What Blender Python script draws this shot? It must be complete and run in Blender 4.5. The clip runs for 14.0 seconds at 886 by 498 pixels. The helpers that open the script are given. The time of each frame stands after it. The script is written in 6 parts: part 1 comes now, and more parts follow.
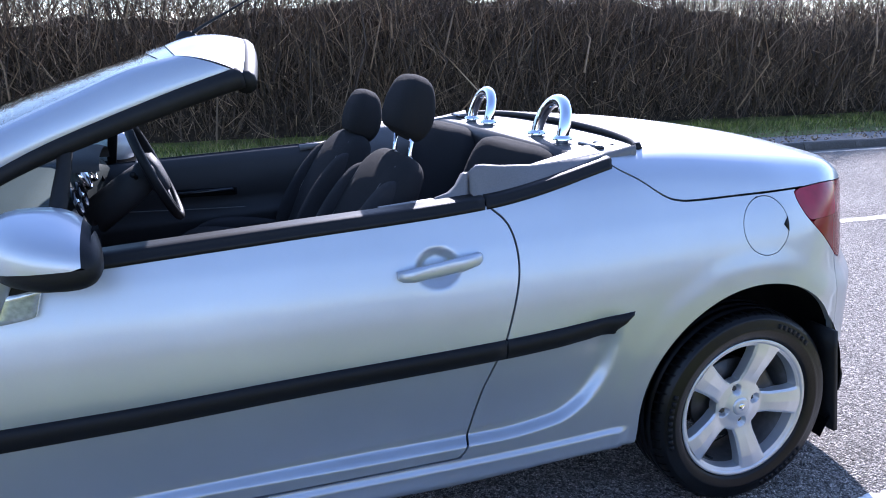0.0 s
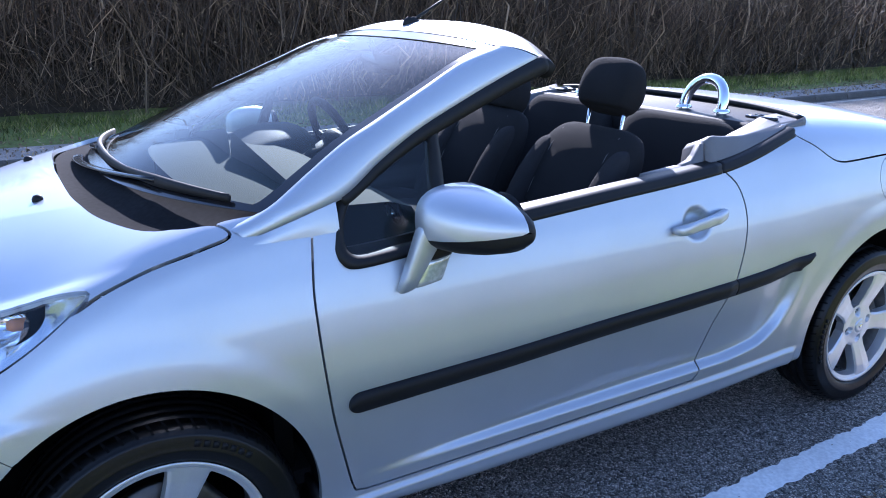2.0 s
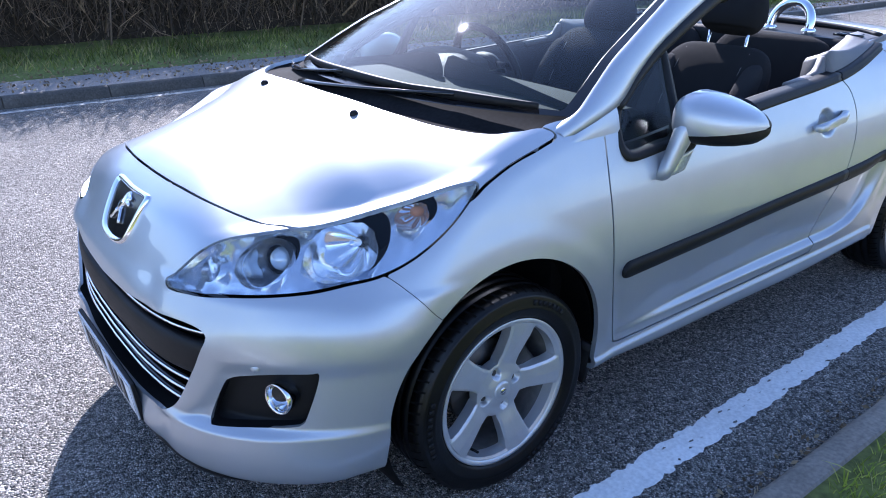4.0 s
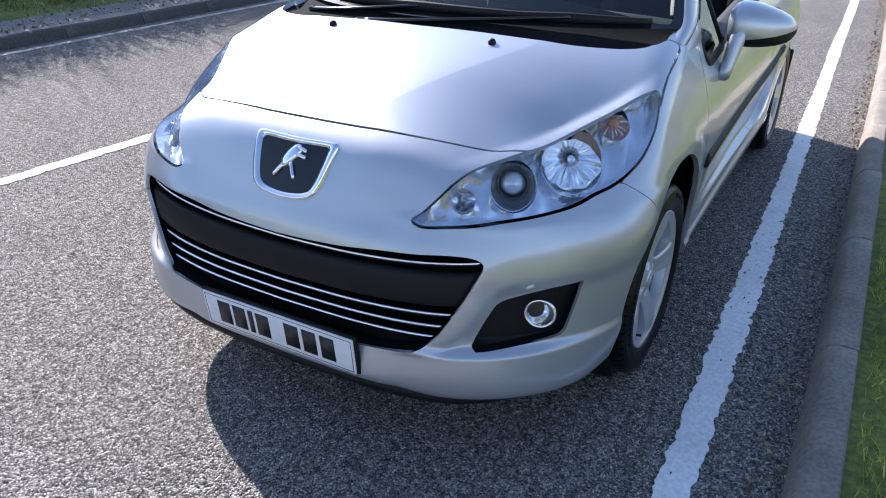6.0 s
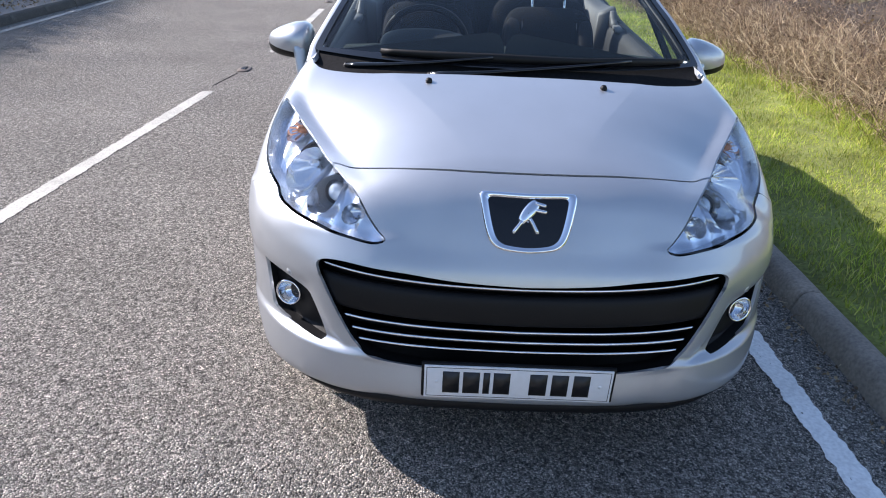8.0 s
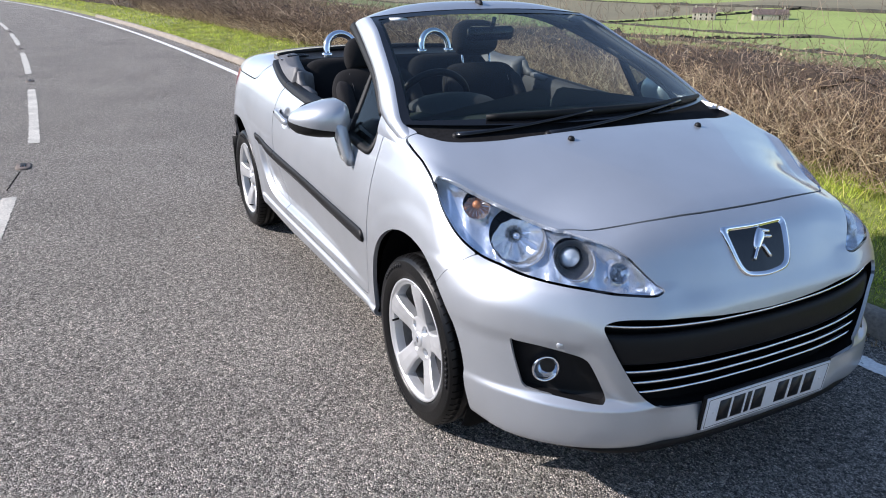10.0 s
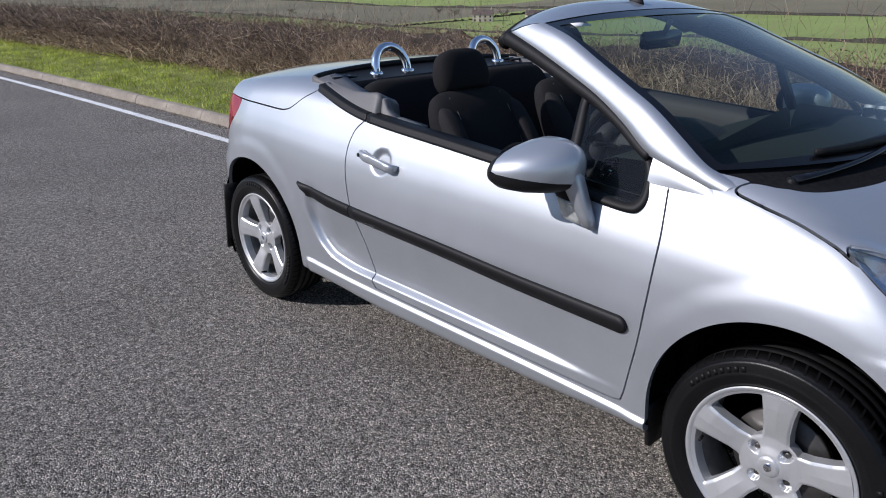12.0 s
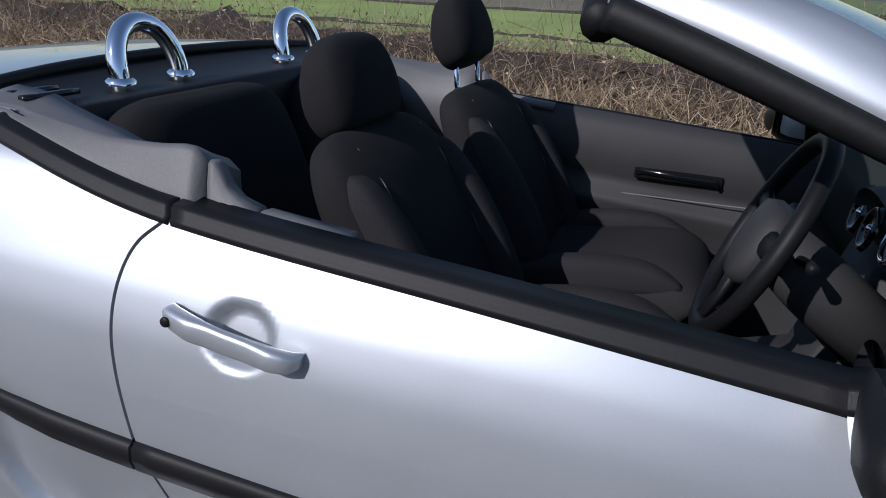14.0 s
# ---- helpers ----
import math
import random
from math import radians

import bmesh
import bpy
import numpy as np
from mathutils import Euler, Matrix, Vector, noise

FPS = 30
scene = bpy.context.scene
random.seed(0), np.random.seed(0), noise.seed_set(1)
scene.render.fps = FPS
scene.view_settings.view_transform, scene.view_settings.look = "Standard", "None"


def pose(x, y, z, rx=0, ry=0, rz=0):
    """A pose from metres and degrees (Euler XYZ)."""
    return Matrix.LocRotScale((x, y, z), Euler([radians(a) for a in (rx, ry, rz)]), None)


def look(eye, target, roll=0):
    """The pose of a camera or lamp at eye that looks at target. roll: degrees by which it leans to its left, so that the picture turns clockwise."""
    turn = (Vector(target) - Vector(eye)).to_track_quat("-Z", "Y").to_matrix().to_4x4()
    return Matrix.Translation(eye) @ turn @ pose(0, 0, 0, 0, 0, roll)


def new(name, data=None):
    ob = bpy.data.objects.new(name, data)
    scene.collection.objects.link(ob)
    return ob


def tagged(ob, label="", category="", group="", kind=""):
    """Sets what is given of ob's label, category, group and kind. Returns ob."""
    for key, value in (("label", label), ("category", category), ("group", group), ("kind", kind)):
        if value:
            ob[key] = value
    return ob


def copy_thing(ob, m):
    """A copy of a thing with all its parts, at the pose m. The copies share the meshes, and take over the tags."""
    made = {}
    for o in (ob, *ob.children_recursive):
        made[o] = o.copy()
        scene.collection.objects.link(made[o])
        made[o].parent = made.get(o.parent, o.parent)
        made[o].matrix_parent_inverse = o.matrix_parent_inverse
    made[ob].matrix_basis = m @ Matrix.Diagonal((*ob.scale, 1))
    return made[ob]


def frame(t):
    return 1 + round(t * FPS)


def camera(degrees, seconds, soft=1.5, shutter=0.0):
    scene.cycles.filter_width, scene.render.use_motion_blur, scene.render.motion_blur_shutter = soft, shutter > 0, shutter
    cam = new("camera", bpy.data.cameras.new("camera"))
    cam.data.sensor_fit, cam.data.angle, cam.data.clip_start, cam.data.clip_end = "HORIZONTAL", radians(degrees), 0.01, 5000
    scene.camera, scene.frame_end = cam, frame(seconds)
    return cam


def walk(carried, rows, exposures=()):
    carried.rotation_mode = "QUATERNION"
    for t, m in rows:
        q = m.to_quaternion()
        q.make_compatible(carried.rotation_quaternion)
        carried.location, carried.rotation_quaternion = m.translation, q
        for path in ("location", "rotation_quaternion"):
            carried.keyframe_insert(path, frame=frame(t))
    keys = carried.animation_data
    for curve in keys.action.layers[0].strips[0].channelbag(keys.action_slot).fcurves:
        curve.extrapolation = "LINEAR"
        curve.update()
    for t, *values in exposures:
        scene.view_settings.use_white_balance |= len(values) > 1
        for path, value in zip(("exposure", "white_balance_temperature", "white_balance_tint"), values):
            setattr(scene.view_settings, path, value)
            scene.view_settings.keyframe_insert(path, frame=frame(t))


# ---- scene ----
# The car stands with its front axle over the origin: x ahead, y to its left, z up.
cam = camera(61.3, 14.0, soft=1.0)
PATH = [
    (0, (-0.999, 2.455, 1.348), (-1.616, 0.623, 0.836), -0.40),
    (0.5, (-0.752, 2.385, 1.374), (-1.605, 0.659, 0.833), -0.52),
    (1, (-0.396, 2.403, 1.388), (-1.353, 0.737, 0.833), 0.54),
    (1.5, (-0.098, 2.378, 1.422), (-1.084, 0.731, 0.859), 0.96),
    (2, (0.161, 2.261, 1.428), (-0.791, 0.610, 0.822), 0.30),
    (2.5, (0.487, 2.305, 1.450), (-0.470, 0.675, 0.797), -0.16),
    (3, (0.731, 2.337, 1.477), (-0.264, 0.742, 0.793), 0.02),
    (3.5, (0.901, 2.188, 1.449), (-0.147, 0.646, 0.724), 0.38),
    (4, (1.197, 2.065, 1.458), (0.068, 0.608, 0.682), 0.38),
    (4.2, (1.333, 2.023, 1.461), (0.167, 0.607, 0.663), 0.42),
    (6.3, (2.165, 1.024, 1.421), (0.543, 0.239, 0.545), 0.45),
    (6.5, (2.216, 0.869, 1.430), (0.549, 0.152, 0.571), 0.51),
    (7, (2.438, 0.531, 1.460), (0.683, 0.046, 0.630), 0.64),
    (7.5, (2.550, 0.190, 1.458), (0.748, -0.045, 0.658), 1.28),
    (8, (2.554, -0.255, 1.496), (0.734, -0.223, 0.676), 2.68),
    (8.2, (2.591, -0.477, 1.492), (0.774, -0.350, 0.669), 2.85),
    (10.3, (1.983, -1.924, 1.510), (0.344, -0.996, 0.837), -0.04),
    (10.5, (1.857, -2.018, 1.512), (0.243, -1.046, 0.840), -0.08),
    (11, (1.489, -2.269, 1.501), (-0.053, -1.192, 0.821), -0.23),
    (11.5, (1.038, -2.378, 1.477), (-0.428, -1.204, 0.789), -0.50),
    (12, (0.627, -2.467, 1.467), (-0.766, -1.198, 0.794), -0.50),
    (12.5, (0.224, -2.425, 1.438), (-1.046, -1.038, 0.757), -1.14),
    (13, (-0.221, -2.220, 1.434), (-1.376, -0.742, 0.740), -1.30),
    (13.5, (-0.639, -2.001, 1.407), (-1.632, -0.413, 0.706), -0.93),
    (14, (-0.990, -1.580, 1.326), (-1.593, 0.197, 0.633), 3.60),
]
EXPOSURE = [(0, 1.62, 5600, 23), (2, 1.65, 5400, 23), (3, 1.65, 5400, 23), (4.2, 1.5, 5600, 21), (6.3, 1.1, 6200, 18), (8.2, 1.0, 6400, 17), (10.3, 0.62, 6300, 15), (12, -0.06, 6100, 16), (14, -0.25, 5950, 15)]
walk(cam, [(t, look(eye, target, roll)) for t, eye, target, roll in PATH], EXPOSURE)

# ---- daylight: a clear spring noon, the sun behind the car's right rear ----
SUN = Vector((-0.74, -1.45, 1.0)).normalized()
world = bpy.data.worlds.new("sky")
scene.world = world
world.use_nodes = True
wn = world.node_tree.nodes
sky = wn.new("ShaderNodeTexSky")
sky.sky_type, sky.sun_disc = "NISHITA", False
sky.sun_elevation = math.asin(SUN.z)
sky.sun_rotation = math.atan2(SUN.x, SUN.y)
sky.air_density, sky.dust_density, sky.ozone_density = 1.0, 0.25, 1.2
wn["Background"].inputs[1].default_value = 0.12
world.node_tree.links.new(sky.outputs[0], wn["Background"].inputs[0])
sun_lamp = bpy.data.lights.new("sun", "SUN")
sun_lamp.energy, sun_lamp.angle, sun_lamp.color = 4.4, radians(0.53), (1.0, 0.95, 0.88)
new("sun", sun_lamp).matrix_world = look((0, 0, 30), tuple(Vector((0, 0, 30)) - SUN))


# ---- materials ----
def material(name, color, rough=0.5, metal=0.0, grain=0.0, grain_scale=60.0, stain=0.0, stain_scale=4.0, bump=0.0, bump_scale=200.0, **extra):
    """A principled material whose colour varies at two scales, with fine relief. grain and stain: how much the colour swings."""
    m = bpy.data.materials.new(name)
    m.use_nodes = True
    n, l = m.node_tree.nodes, m.node_tree.links
    b = n["Principled BSDF"]
    b.inputs["Base Color"].default_value = (*color, 1)
    b.inputs["Roughness"].default_value, b.inputs["Metallic"].default_value = rough, metal
    for key, value in extra.items():
        b.inputs[key.replace("_", " ")].default_value = value
    co = n.new("ShaderNodeTexCoord").outputs["Object"]
    last = None
    for swing, scale, detail in ((grain, grain_scale, 3), (stain, stain_scale, 6)):
        if swing:
            t = n.new("ShaderNodeTexNoise")
            t.inputs["Scale"].default_value, t.inputs["Detail"].default_value = scale, detail
            l.new(co, t.inputs["Vector"])
            r = n.new("ShaderNodeMapRange")
            r.inputs[1].default_value, r.inputs[2].default_value = 0.3, 0.7
            r.inputs[3].default_value, r.inputs[4].default_value = 1 - swing, 1 + swing
            l.new(t.outputs[0], r.inputs[0])
            x = n.new("ShaderNodeVectorMath")
            x.operation = "SCALE"
            if last is None:
                x.inputs[0].default_value = color
            else:
                l.new(last, x.inputs[0])
            l.new(r.outputs[0], x.inputs["Scale"])
            last = x.outputs[0]
    if last is not None:
        l.new(last, b.inputs["Base Color"])
    if bump:
        t = n.new("ShaderNodeTexNoise")
        t.inputs["Scale"].default_value, t.inputs["Detail"].default_value = bump_scale, 3
        l.new(co, t.inputs["Vector"])
        u = n.new("ShaderNodeBump")
        u.inputs["Strength"].default_value, u.inputs["Distance"].default_value = bump, 0.003
        l.new(t.outputs[0], u.inputs["Height"])
        l.new(u.outputs[0], b.inputs["Normal"])
    return m


PAINT = material("silver_paint", (0.485, 0.51, 0.545), 0.42, 0.68, grain=0.05, grain_scale=900, stain=0.06, stain_scale=3, Coat_Weight=0.8, Coat_Roughness=0.03)
RUBBER = material("black_rubber", (0.006, 0.006, 0.0066), 0.6, Specular_IOR_Level=0.3, grain=0.2, stain=0.25, stain_scale=9, bump=0.1)
TRIM = material("black_plastic_trim", (0.009, 0.009, 0.010), 0.5, Specular_IOR_Level=0.2, grain=0.15, grain_scale=300, stain=0.15, bump=0.12, bump_scale=600)
GLOSS = material("gloss_black", (0.006, 0.0065, 0.008), 0.14, grain=0.1, stain=0.1)
CHROME = material("chrome", (0.86, 0.87, 0.9), 0.07, 1.0, stain=0.03)
ALLOY = material("alloy_silver", (0.66, 0.67, 0.685), 0.40, 0.68, grain=0.04, grain_scale=500, stain=0.06, stain_scale=12)
TYRE = material("tyre_rubber", (0.005, 0.005, 0.0054), 0.38, Specular_IOR_Level=0.3, grain=0.15, grain_scale=120, stain=0.35, stain_scale=7, bump=0.15, bump_scale=150)
CLOTH = material("charcoal_cloth", (0.019, 0.0186, 0.0196), 0.95, grain=0.25, grain_scale=700, stain=0.15, bump=0.4, bump_scale=900, Specular_IOR_Level=0.12)
CLOTH2 = material("dark_grey_cloth", (0.028, 0.027, 0.0285), 0.92, grain=0.3, grain_scale=600, stain=0.12, bump=0.4, bump_scale=900, Specular_IOR_Level=0.12)
SOFT = material("soft_touch_plastic", (0.037, 0.0363, 0.038), 0.6, grain=0.1, grain_scale=400, stain=0.1, bump=0.25, bump_scale=700, Specular_IOR_Level=0.3)
DARK = material("underbody_black", (0.004, 0.004, 0.0043), 0.85, Specular_IOR_Level=0.15, grain=0.2, stain=0.3)


def glass(name, tint, rough=0.0):
    m = bpy.data.materials.new(name)
    m.use_nodes = True
    n, l = m.node_tree.nodes, m.node_tree.links
    n.remove(n["Principled BSDF"])
    clear, shine, mix, lw = n.new("ShaderNodeBsdfTransparent"), n.new("ShaderNodeBsdfGlossy"), n.new("ShaderNodeMixShader"), n.new("ShaderNodeLayerWeight")
    clear.inputs[0].default_value = (*tint, 1)
    shine.inputs["Roughness"].default_value = rough
    lw.inputs["Blend"].default_value = 0.5
    power, scale = n.new("ShaderNodeMath"), n.new("ShaderNodeMath")
    power.operation, scale.operation = "POWER", "MULTIPLY_ADD"
    power.inputs[1].default_value = 5.0
    scale.inputs[1].default_value, scale.inputs[2].default_value = 0.75, 0.04
    l.new(lw.outputs["Facing"], power.inputs[0])
    l.new(power.outputs[0], scale.inputs[0])
    l.new(scale.outputs[0], mix.inputs[0])
    l.new(clear.outputs[0], mix.inputs[1])
    l.new(shine.outputs[0], mix.inputs[2])
    l.new(mix.outputs[0], n["Material Output"].inputs[0])
    return m


GLASS = glass("tinted_glass", (0.66, 0.75, 0.73), 0.012)
LENS = glass("clear_lens", (0.93, 0.95, 0.97))
RED = material("red_lens", (0.18, 0.001, 0.005), 0.25, stain=0.1, Specular_IOR_Level=0.2, Coat_Weight=0.1)
RED_CLEAR = material("clear_red_lens", (0.26, 0.005, 0.028), 0.2, stain=0.15, stain_scale=30, Specular_IOR_Level=0.25, Coat_Weight=0.1)


# ---- mesh helpers ----
def curve(*knots):
    """A smooth function through (x, y) knots, flat outside them."""
    xs, ys = np.array(sorted(knots), float).T
    d = np.diff(ys) / np.diff(xs)
    m = np.r_[d[:1], np.where(d[1:] * d[:-1] > 0, 2 * d[1:] * d[:-1] / (d[1:] + d[:-1] + 1e-12), 0), d[-1:]]

    def f(x):
        x = np.clip(x, xs[0], xs[-1])
        i = np.clip(np.searchsorted(xs, x) - 1, 0, len(xs) - 2)
        h = xs[i + 1] - xs[i]
        t = (x - xs[i]) / h
        return (ys[i] * (1 + 2 * t) * (1 - t) ** 2 + m[i] * h * t * (1 - t) ** 2 + ys[i + 1] * t * t * (3 - 2 * t) + m[i + 1] * h * t * t * (t - 1))

    return f


def smooth(a, b, x):
    t = np.clip((x - a) / (b - a), 0, 1)
    return t * t * (3 - 2 * t)


def smax(a, b, r):
    h = np.maximum(r - np.abs(a - b), 0) / r
    return np.maximum(a, b) + h * h * r / 4


def spline(points, closed=True, steps=8):
    """Catmull-Rom through points of any dimension."""
    p = np.array(points, float)
    n = len(p)
    out = []
    for i in range(n if closed else n - 1):
        a, b, c, d = (p[(i + k) % n] if closed else p[min(max(i + k, 0), n - 1)] for k in (-1, 0, 1, 2))
        for t in np.arange(steps) / steps:
            out.append(0.5 * (2 * b + (c - a) * t + (2 * a - 5 * b + 4 * c - d) * t * t + (3 * b - a - 3 * c + d) * t**3))
    if not closed:
        out.append(p[-1])
    return np.array(out)


def inside(poly, u, v):
    """Signed distance of points to a closed outline: positive inside."""
    poly = np.asarray(poly, float)
    shape = np.shape(u)
    q = np.stack([np.ravel(u), np.ravel(v)], 1)
    best, odd = np.full(len(q), 1e9), np.zeros(len(q), bool)
    for a, b in zip(poly, np.roll(poly, -1, 0)):
        ab = b - a
        t = np.clip(((q - a) @ ab) / max(ab @ ab, 1e-12), 0, 1)
        best = np.minimum(best, np.linalg.norm(q - a - t[:, None] * ab, axis=1))
        cross = (a[1] > q[:, 1]) != (b[1] > q[:, 1])
        with np.errstate(divide="ignore", invalid="ignore"):
            odd ^= cross & (q[:, 0] < a[0] + (q[:, 1] - a[1]) / (b[1] - a[1]) * ab[0])
    return np.where(odd, best, -best).reshape(shape)


def clip(verts, faces, s):
    """The part of a mesh where the field s, one value a vertex, is positive, cut along its zero line."""
    verts, s, out, cache = list(map(tuple, verts)), np.asarray(s), [], {}
    inn = s > 0
    for f in faces:
        k = sum(inn[i] for i in f)
        if k == len(f):
            out.append(f)
        elif k:
            g = []
            for i, j in zip(f, (*f[1:], f[0])):
                if inn[i]:
                    g.append(i)
                if inn[i] != inn[j]:
                    key = (min(i, j), max(i, j))
                    if key not in cache:
                        t = s[key[0]] / (s[key[0]] - s[key[1]])
                        cache[key] = len(verts)
                        a, b = verts[key[0]], verts[key[1]]
                        verts.append(tuple(p + (q - p) * t for p, q in zip(a, b)))
                    g.append(cache[key])
            if len(g) > 2:
                out.append(tuple(g))
    used = sorted({i for f in out for i in f})
    at = {i: n for n, i in enumerate(used)}
    return np.array([verts[i] for i in used]).reshape(-1, 3), [tuple(at[i] for i in f) for f in out]


def rimmed(verts, faces, depth):
    """Turns the open edges of a sheet inwards by depth, with a sharp edge."""
    verts, count = np.asarray(verts, float), {}
    norm = np.zeros_like(verts)
    for f in faces:
        a, b, c = verts[f[0]], verts[f[1]], verts[f[2]]
        n = np.cross(b - a, c - a)
        for i in f:
            norm[i] += n
        for e in zip(f, (*f[1:], f[0])):
            count[e] = 1
    norm /= np.linalg.norm(norm, axis=1, keepdims=True) + 1e-12
    edge = [e for e in count if (e[1], e[0]) not in count]
    at, extra, more = {}, [], []
    for i in {i for e in edge for i in e}:
        at[i] = len(verts) + len(extra)
        extra += [verts[i], verts[i] - depth * norm[i]]
    for i, j in edge:
        more.append((at[j], at[i], at[i] + 1, at[j] + 1))
    return (np.vstack([verts, extra]) if extra else verts), [*faces, *more]


def sheet(verts, faces, name="part"):
    me = bpy.data.meshes.new(name)
    me.from_pydata([tuple(v) for v in verts], [], [tuple(f) for f in faces])
    me.update()
    me.shade_smooth()
    return me


def part(name, shape, mat, parent=None, label="", smooth_shade=True):
    """One mesh object: shape is a mesh, a bmesh or (verts, faces)."""
    if isinstance(shape, tuple):
        shape = sheet(*shape, name)
    elif isinstance(shape, bmesh.types.BMesh):
        bm, shape = shape, bpy.data.meshes.new(name)
        bm.to_mesh(shape)
        bm.free()
        if smooth_shade:
            shape.shade_smooth()
            shape.set_sharp_from_angle(angle=radians(38))
    if mat and not shape.materials:
        shape.materials.append(mat)
    ob = new(name, shape)
    if parent:
        ob.parent = parent
    return tagged(ob, label)


def grid_faces(nu, nv, wrap=False):
    """Quads of a grid of nu rows of nv points; wrap joins the last column to the first."""
    f = []
    for i in range(nu - 1):
        for j in range(nv if wrap else nv - 1):
            k = (j + 1) % nv
            f.append((i * nv + j, (i + 1) * nv + j, (i + 1) * nv + k, i * nv + k))
    return f


def tube(points, radius, sides=10, flat=1.0, up=(0, 0, 1), caps=True, closed=False):
    """A tube along points; radius may vary along it; flat squeezes it along its second axis."""
    p = np.array(points, float)
    n = len(p)
    r = np.broadcast_to(radius, (n,))
    d = (np.roll(p, -1, 0) - np.roll(p, 1, 0)) if closed else np.gradient(p, axis=0)
    d /= np.linalg.norm(d, axis=1, keepdims=True) + 1e-12
    a = np.cross(d, np.array(up, float))
    bad = np.linalg.norm(a, axis=1) < 1e-3
    a[bad] = np.cross(d[bad], (0.0, 1.0, 0.05))
    a /= np.linalg.norm(a, axis=1, keepdims=True)
    b = np.cross(a, d)
    th = np.arange(sides) / sides * 2 * np.pi
    v = p[:, None] + r[:, None, None] * (np.cos(th)[None, :, None] * a[:, None] + flat * np.sin(th)[None, :, None] * b[:, None])
    f = grid_faces(n, sides, True)
    if closed:
        f += [((n - 1) * sides + j, j, (j + 1) % sides, (n - 1) * sides + (j + 1) % sides) for j in range(sides)]
    elif caps:
        f += [tuple(range(sides)), tuple((n - 1) * sides + j for j in reversed(range(sides)))]
    return v.reshape(-1, 3), f


def joined(*shapes):
    v, f, n = [], [], 0
    for a, b in shapes:
        v.append(np.asarray(a, float).reshape(-1, 3))
        f += [tuple(i + n for i in q) for q in b]
        n += len(v[-1])
    return np.vstack(v), f


def largest(shape):
    """The biggest connected piece of a sheet."""
    v, f = shape
    root = list(range(len(v)))

    def top(i):
        while root[i] != i:
            root[i] = root[root[i]]
            i = root[i]
        return i

    for q in f:
        for i in q[1:]:
            root[top(i)] = top(q[0])
    tally = {}
    for q in f:
        tally[top(q[0])] = tally.get(top(q[0]), 0) + 1
    best = max(tally, key=tally.get)
    return clip(v, f, [1.0 if top(i) == best else -1.0 for i in range(len(v))])


def mirrored(shape):
    v, f = shape
    return np.asarray(v, float) * (1, -1, 1), [tuple(reversed(q)) for q in f]


def moved(shape, m):
    v = np.asarray(shape[0], float)
    m = np.array(m)
    return v @ m[:3, :3].T + m[:3, 3], shape[1]


def box(x0, x1, y0, y1, z0, z1, bevel=0.01, segments=2):
    bm = bmesh.new()
    bmesh.ops.create_cube(bm, size=1, matrix=Matrix.LocRotScale(((x0 + x1) / 2, (y0 + y1) / 2, (z0 + z1) / 2), None, (x1 - x0, y1 - y0, z1 - z0)))
    if bevel:
        bmesh.ops.bevel(bm, geom=bm.edges[:], offset=bevel, segments=segments, affect="EDGES", profile=0.6)
    return bm


def plain(bm):
    """(verts, faces) of a bmesh."""
    bm.verts.index_update()
    out = np.array([v.co[:] for v in bm.verts]), [tuple(v.index for v in f.verts) for f in bm.faces]
    bm.free()
    return out


def turned(profile, steps=64, axis="y"):
    """A body of revolution: profile of (radius, offset along the axis)."""
    p = np.array(profile, float)
    th = np.arange(steps) / steps * 2 * np.pi
    r, o = p[:, 0][:, None], p[:, 1][:, None] + 0 * th
    v = np.stack([r * np.cos(th), o, r * np.sin(th)], -1)
    return v.reshape(-1, 3), grid_faces(len(p), steps, True)
# ---- the car's skin: one smooth body, cut into panels ----
AXLE, RADIUS = -2.505, 0.305
wide = curve((-3.3, 0.75), (-2.9, 0.79), (-2.7, 0.818), (-2.54, 0.838), (-2.1, 0.836), (-1.6, 0.828), (-1.0, 0.824), (-0.5, 0.828), (0.0, 0.842), (0.3, 0.836), (0.6, 0.815), (0.9, 0.79))
inset = curve((0.10, 0.10), (0.17, 0.055), (0.22, 0.036), (0.28, 0.026), (0.36, 0.019), (0.45, 0.012), (0.54, 0.004), (0.62, 0.0), (0.70, 0.004), (0.78, 0.016), (0.85, 0.036), (0.90, 0.056), (0.97, 0.088), (1.03, 0.125), (1.10, 0.185), (1.2, 0.30))
lift = curve((-3.2, 0.05), (-2.5, 0.045), (-1.7, 0.012), (-0.4, 0.0), (0.4, -0.03))
ledge = curve((-2.06, 0.62), (-2.01, 0.50), (-1.95, 0.42), (-1.87, 0.375), (-1.7, 0.353), (-1.2, 0.347), (-0.5, 0.345), (0.0, 0.345))
crest = curve((-3.2, 0.90), (-3.08, 0.99), (-2.95, 1.035), (-2.75, 1.075), (-2.5, 1.10), (-2.2, 1.115), (-1.9, 1.10), (-0.5, 1.06), (-0.1, 1.036), (0.07, 1.012), (0.15, 0.998), (0.30, 0.964), (0.44, 0.926), (0.55, 0.891), (0.65, 0.853), (0.8, 0.77), (1.0, 0.62))
crown = curve((-3.0, 0.03), (-2.2, 0.022), (-0.4, 0.012), (-0.2, 0.018), (-0.05, 0.026), (0.09, 0.037), (0.25, 0.066), (0.44, 0.102), (0.7, 0.10))
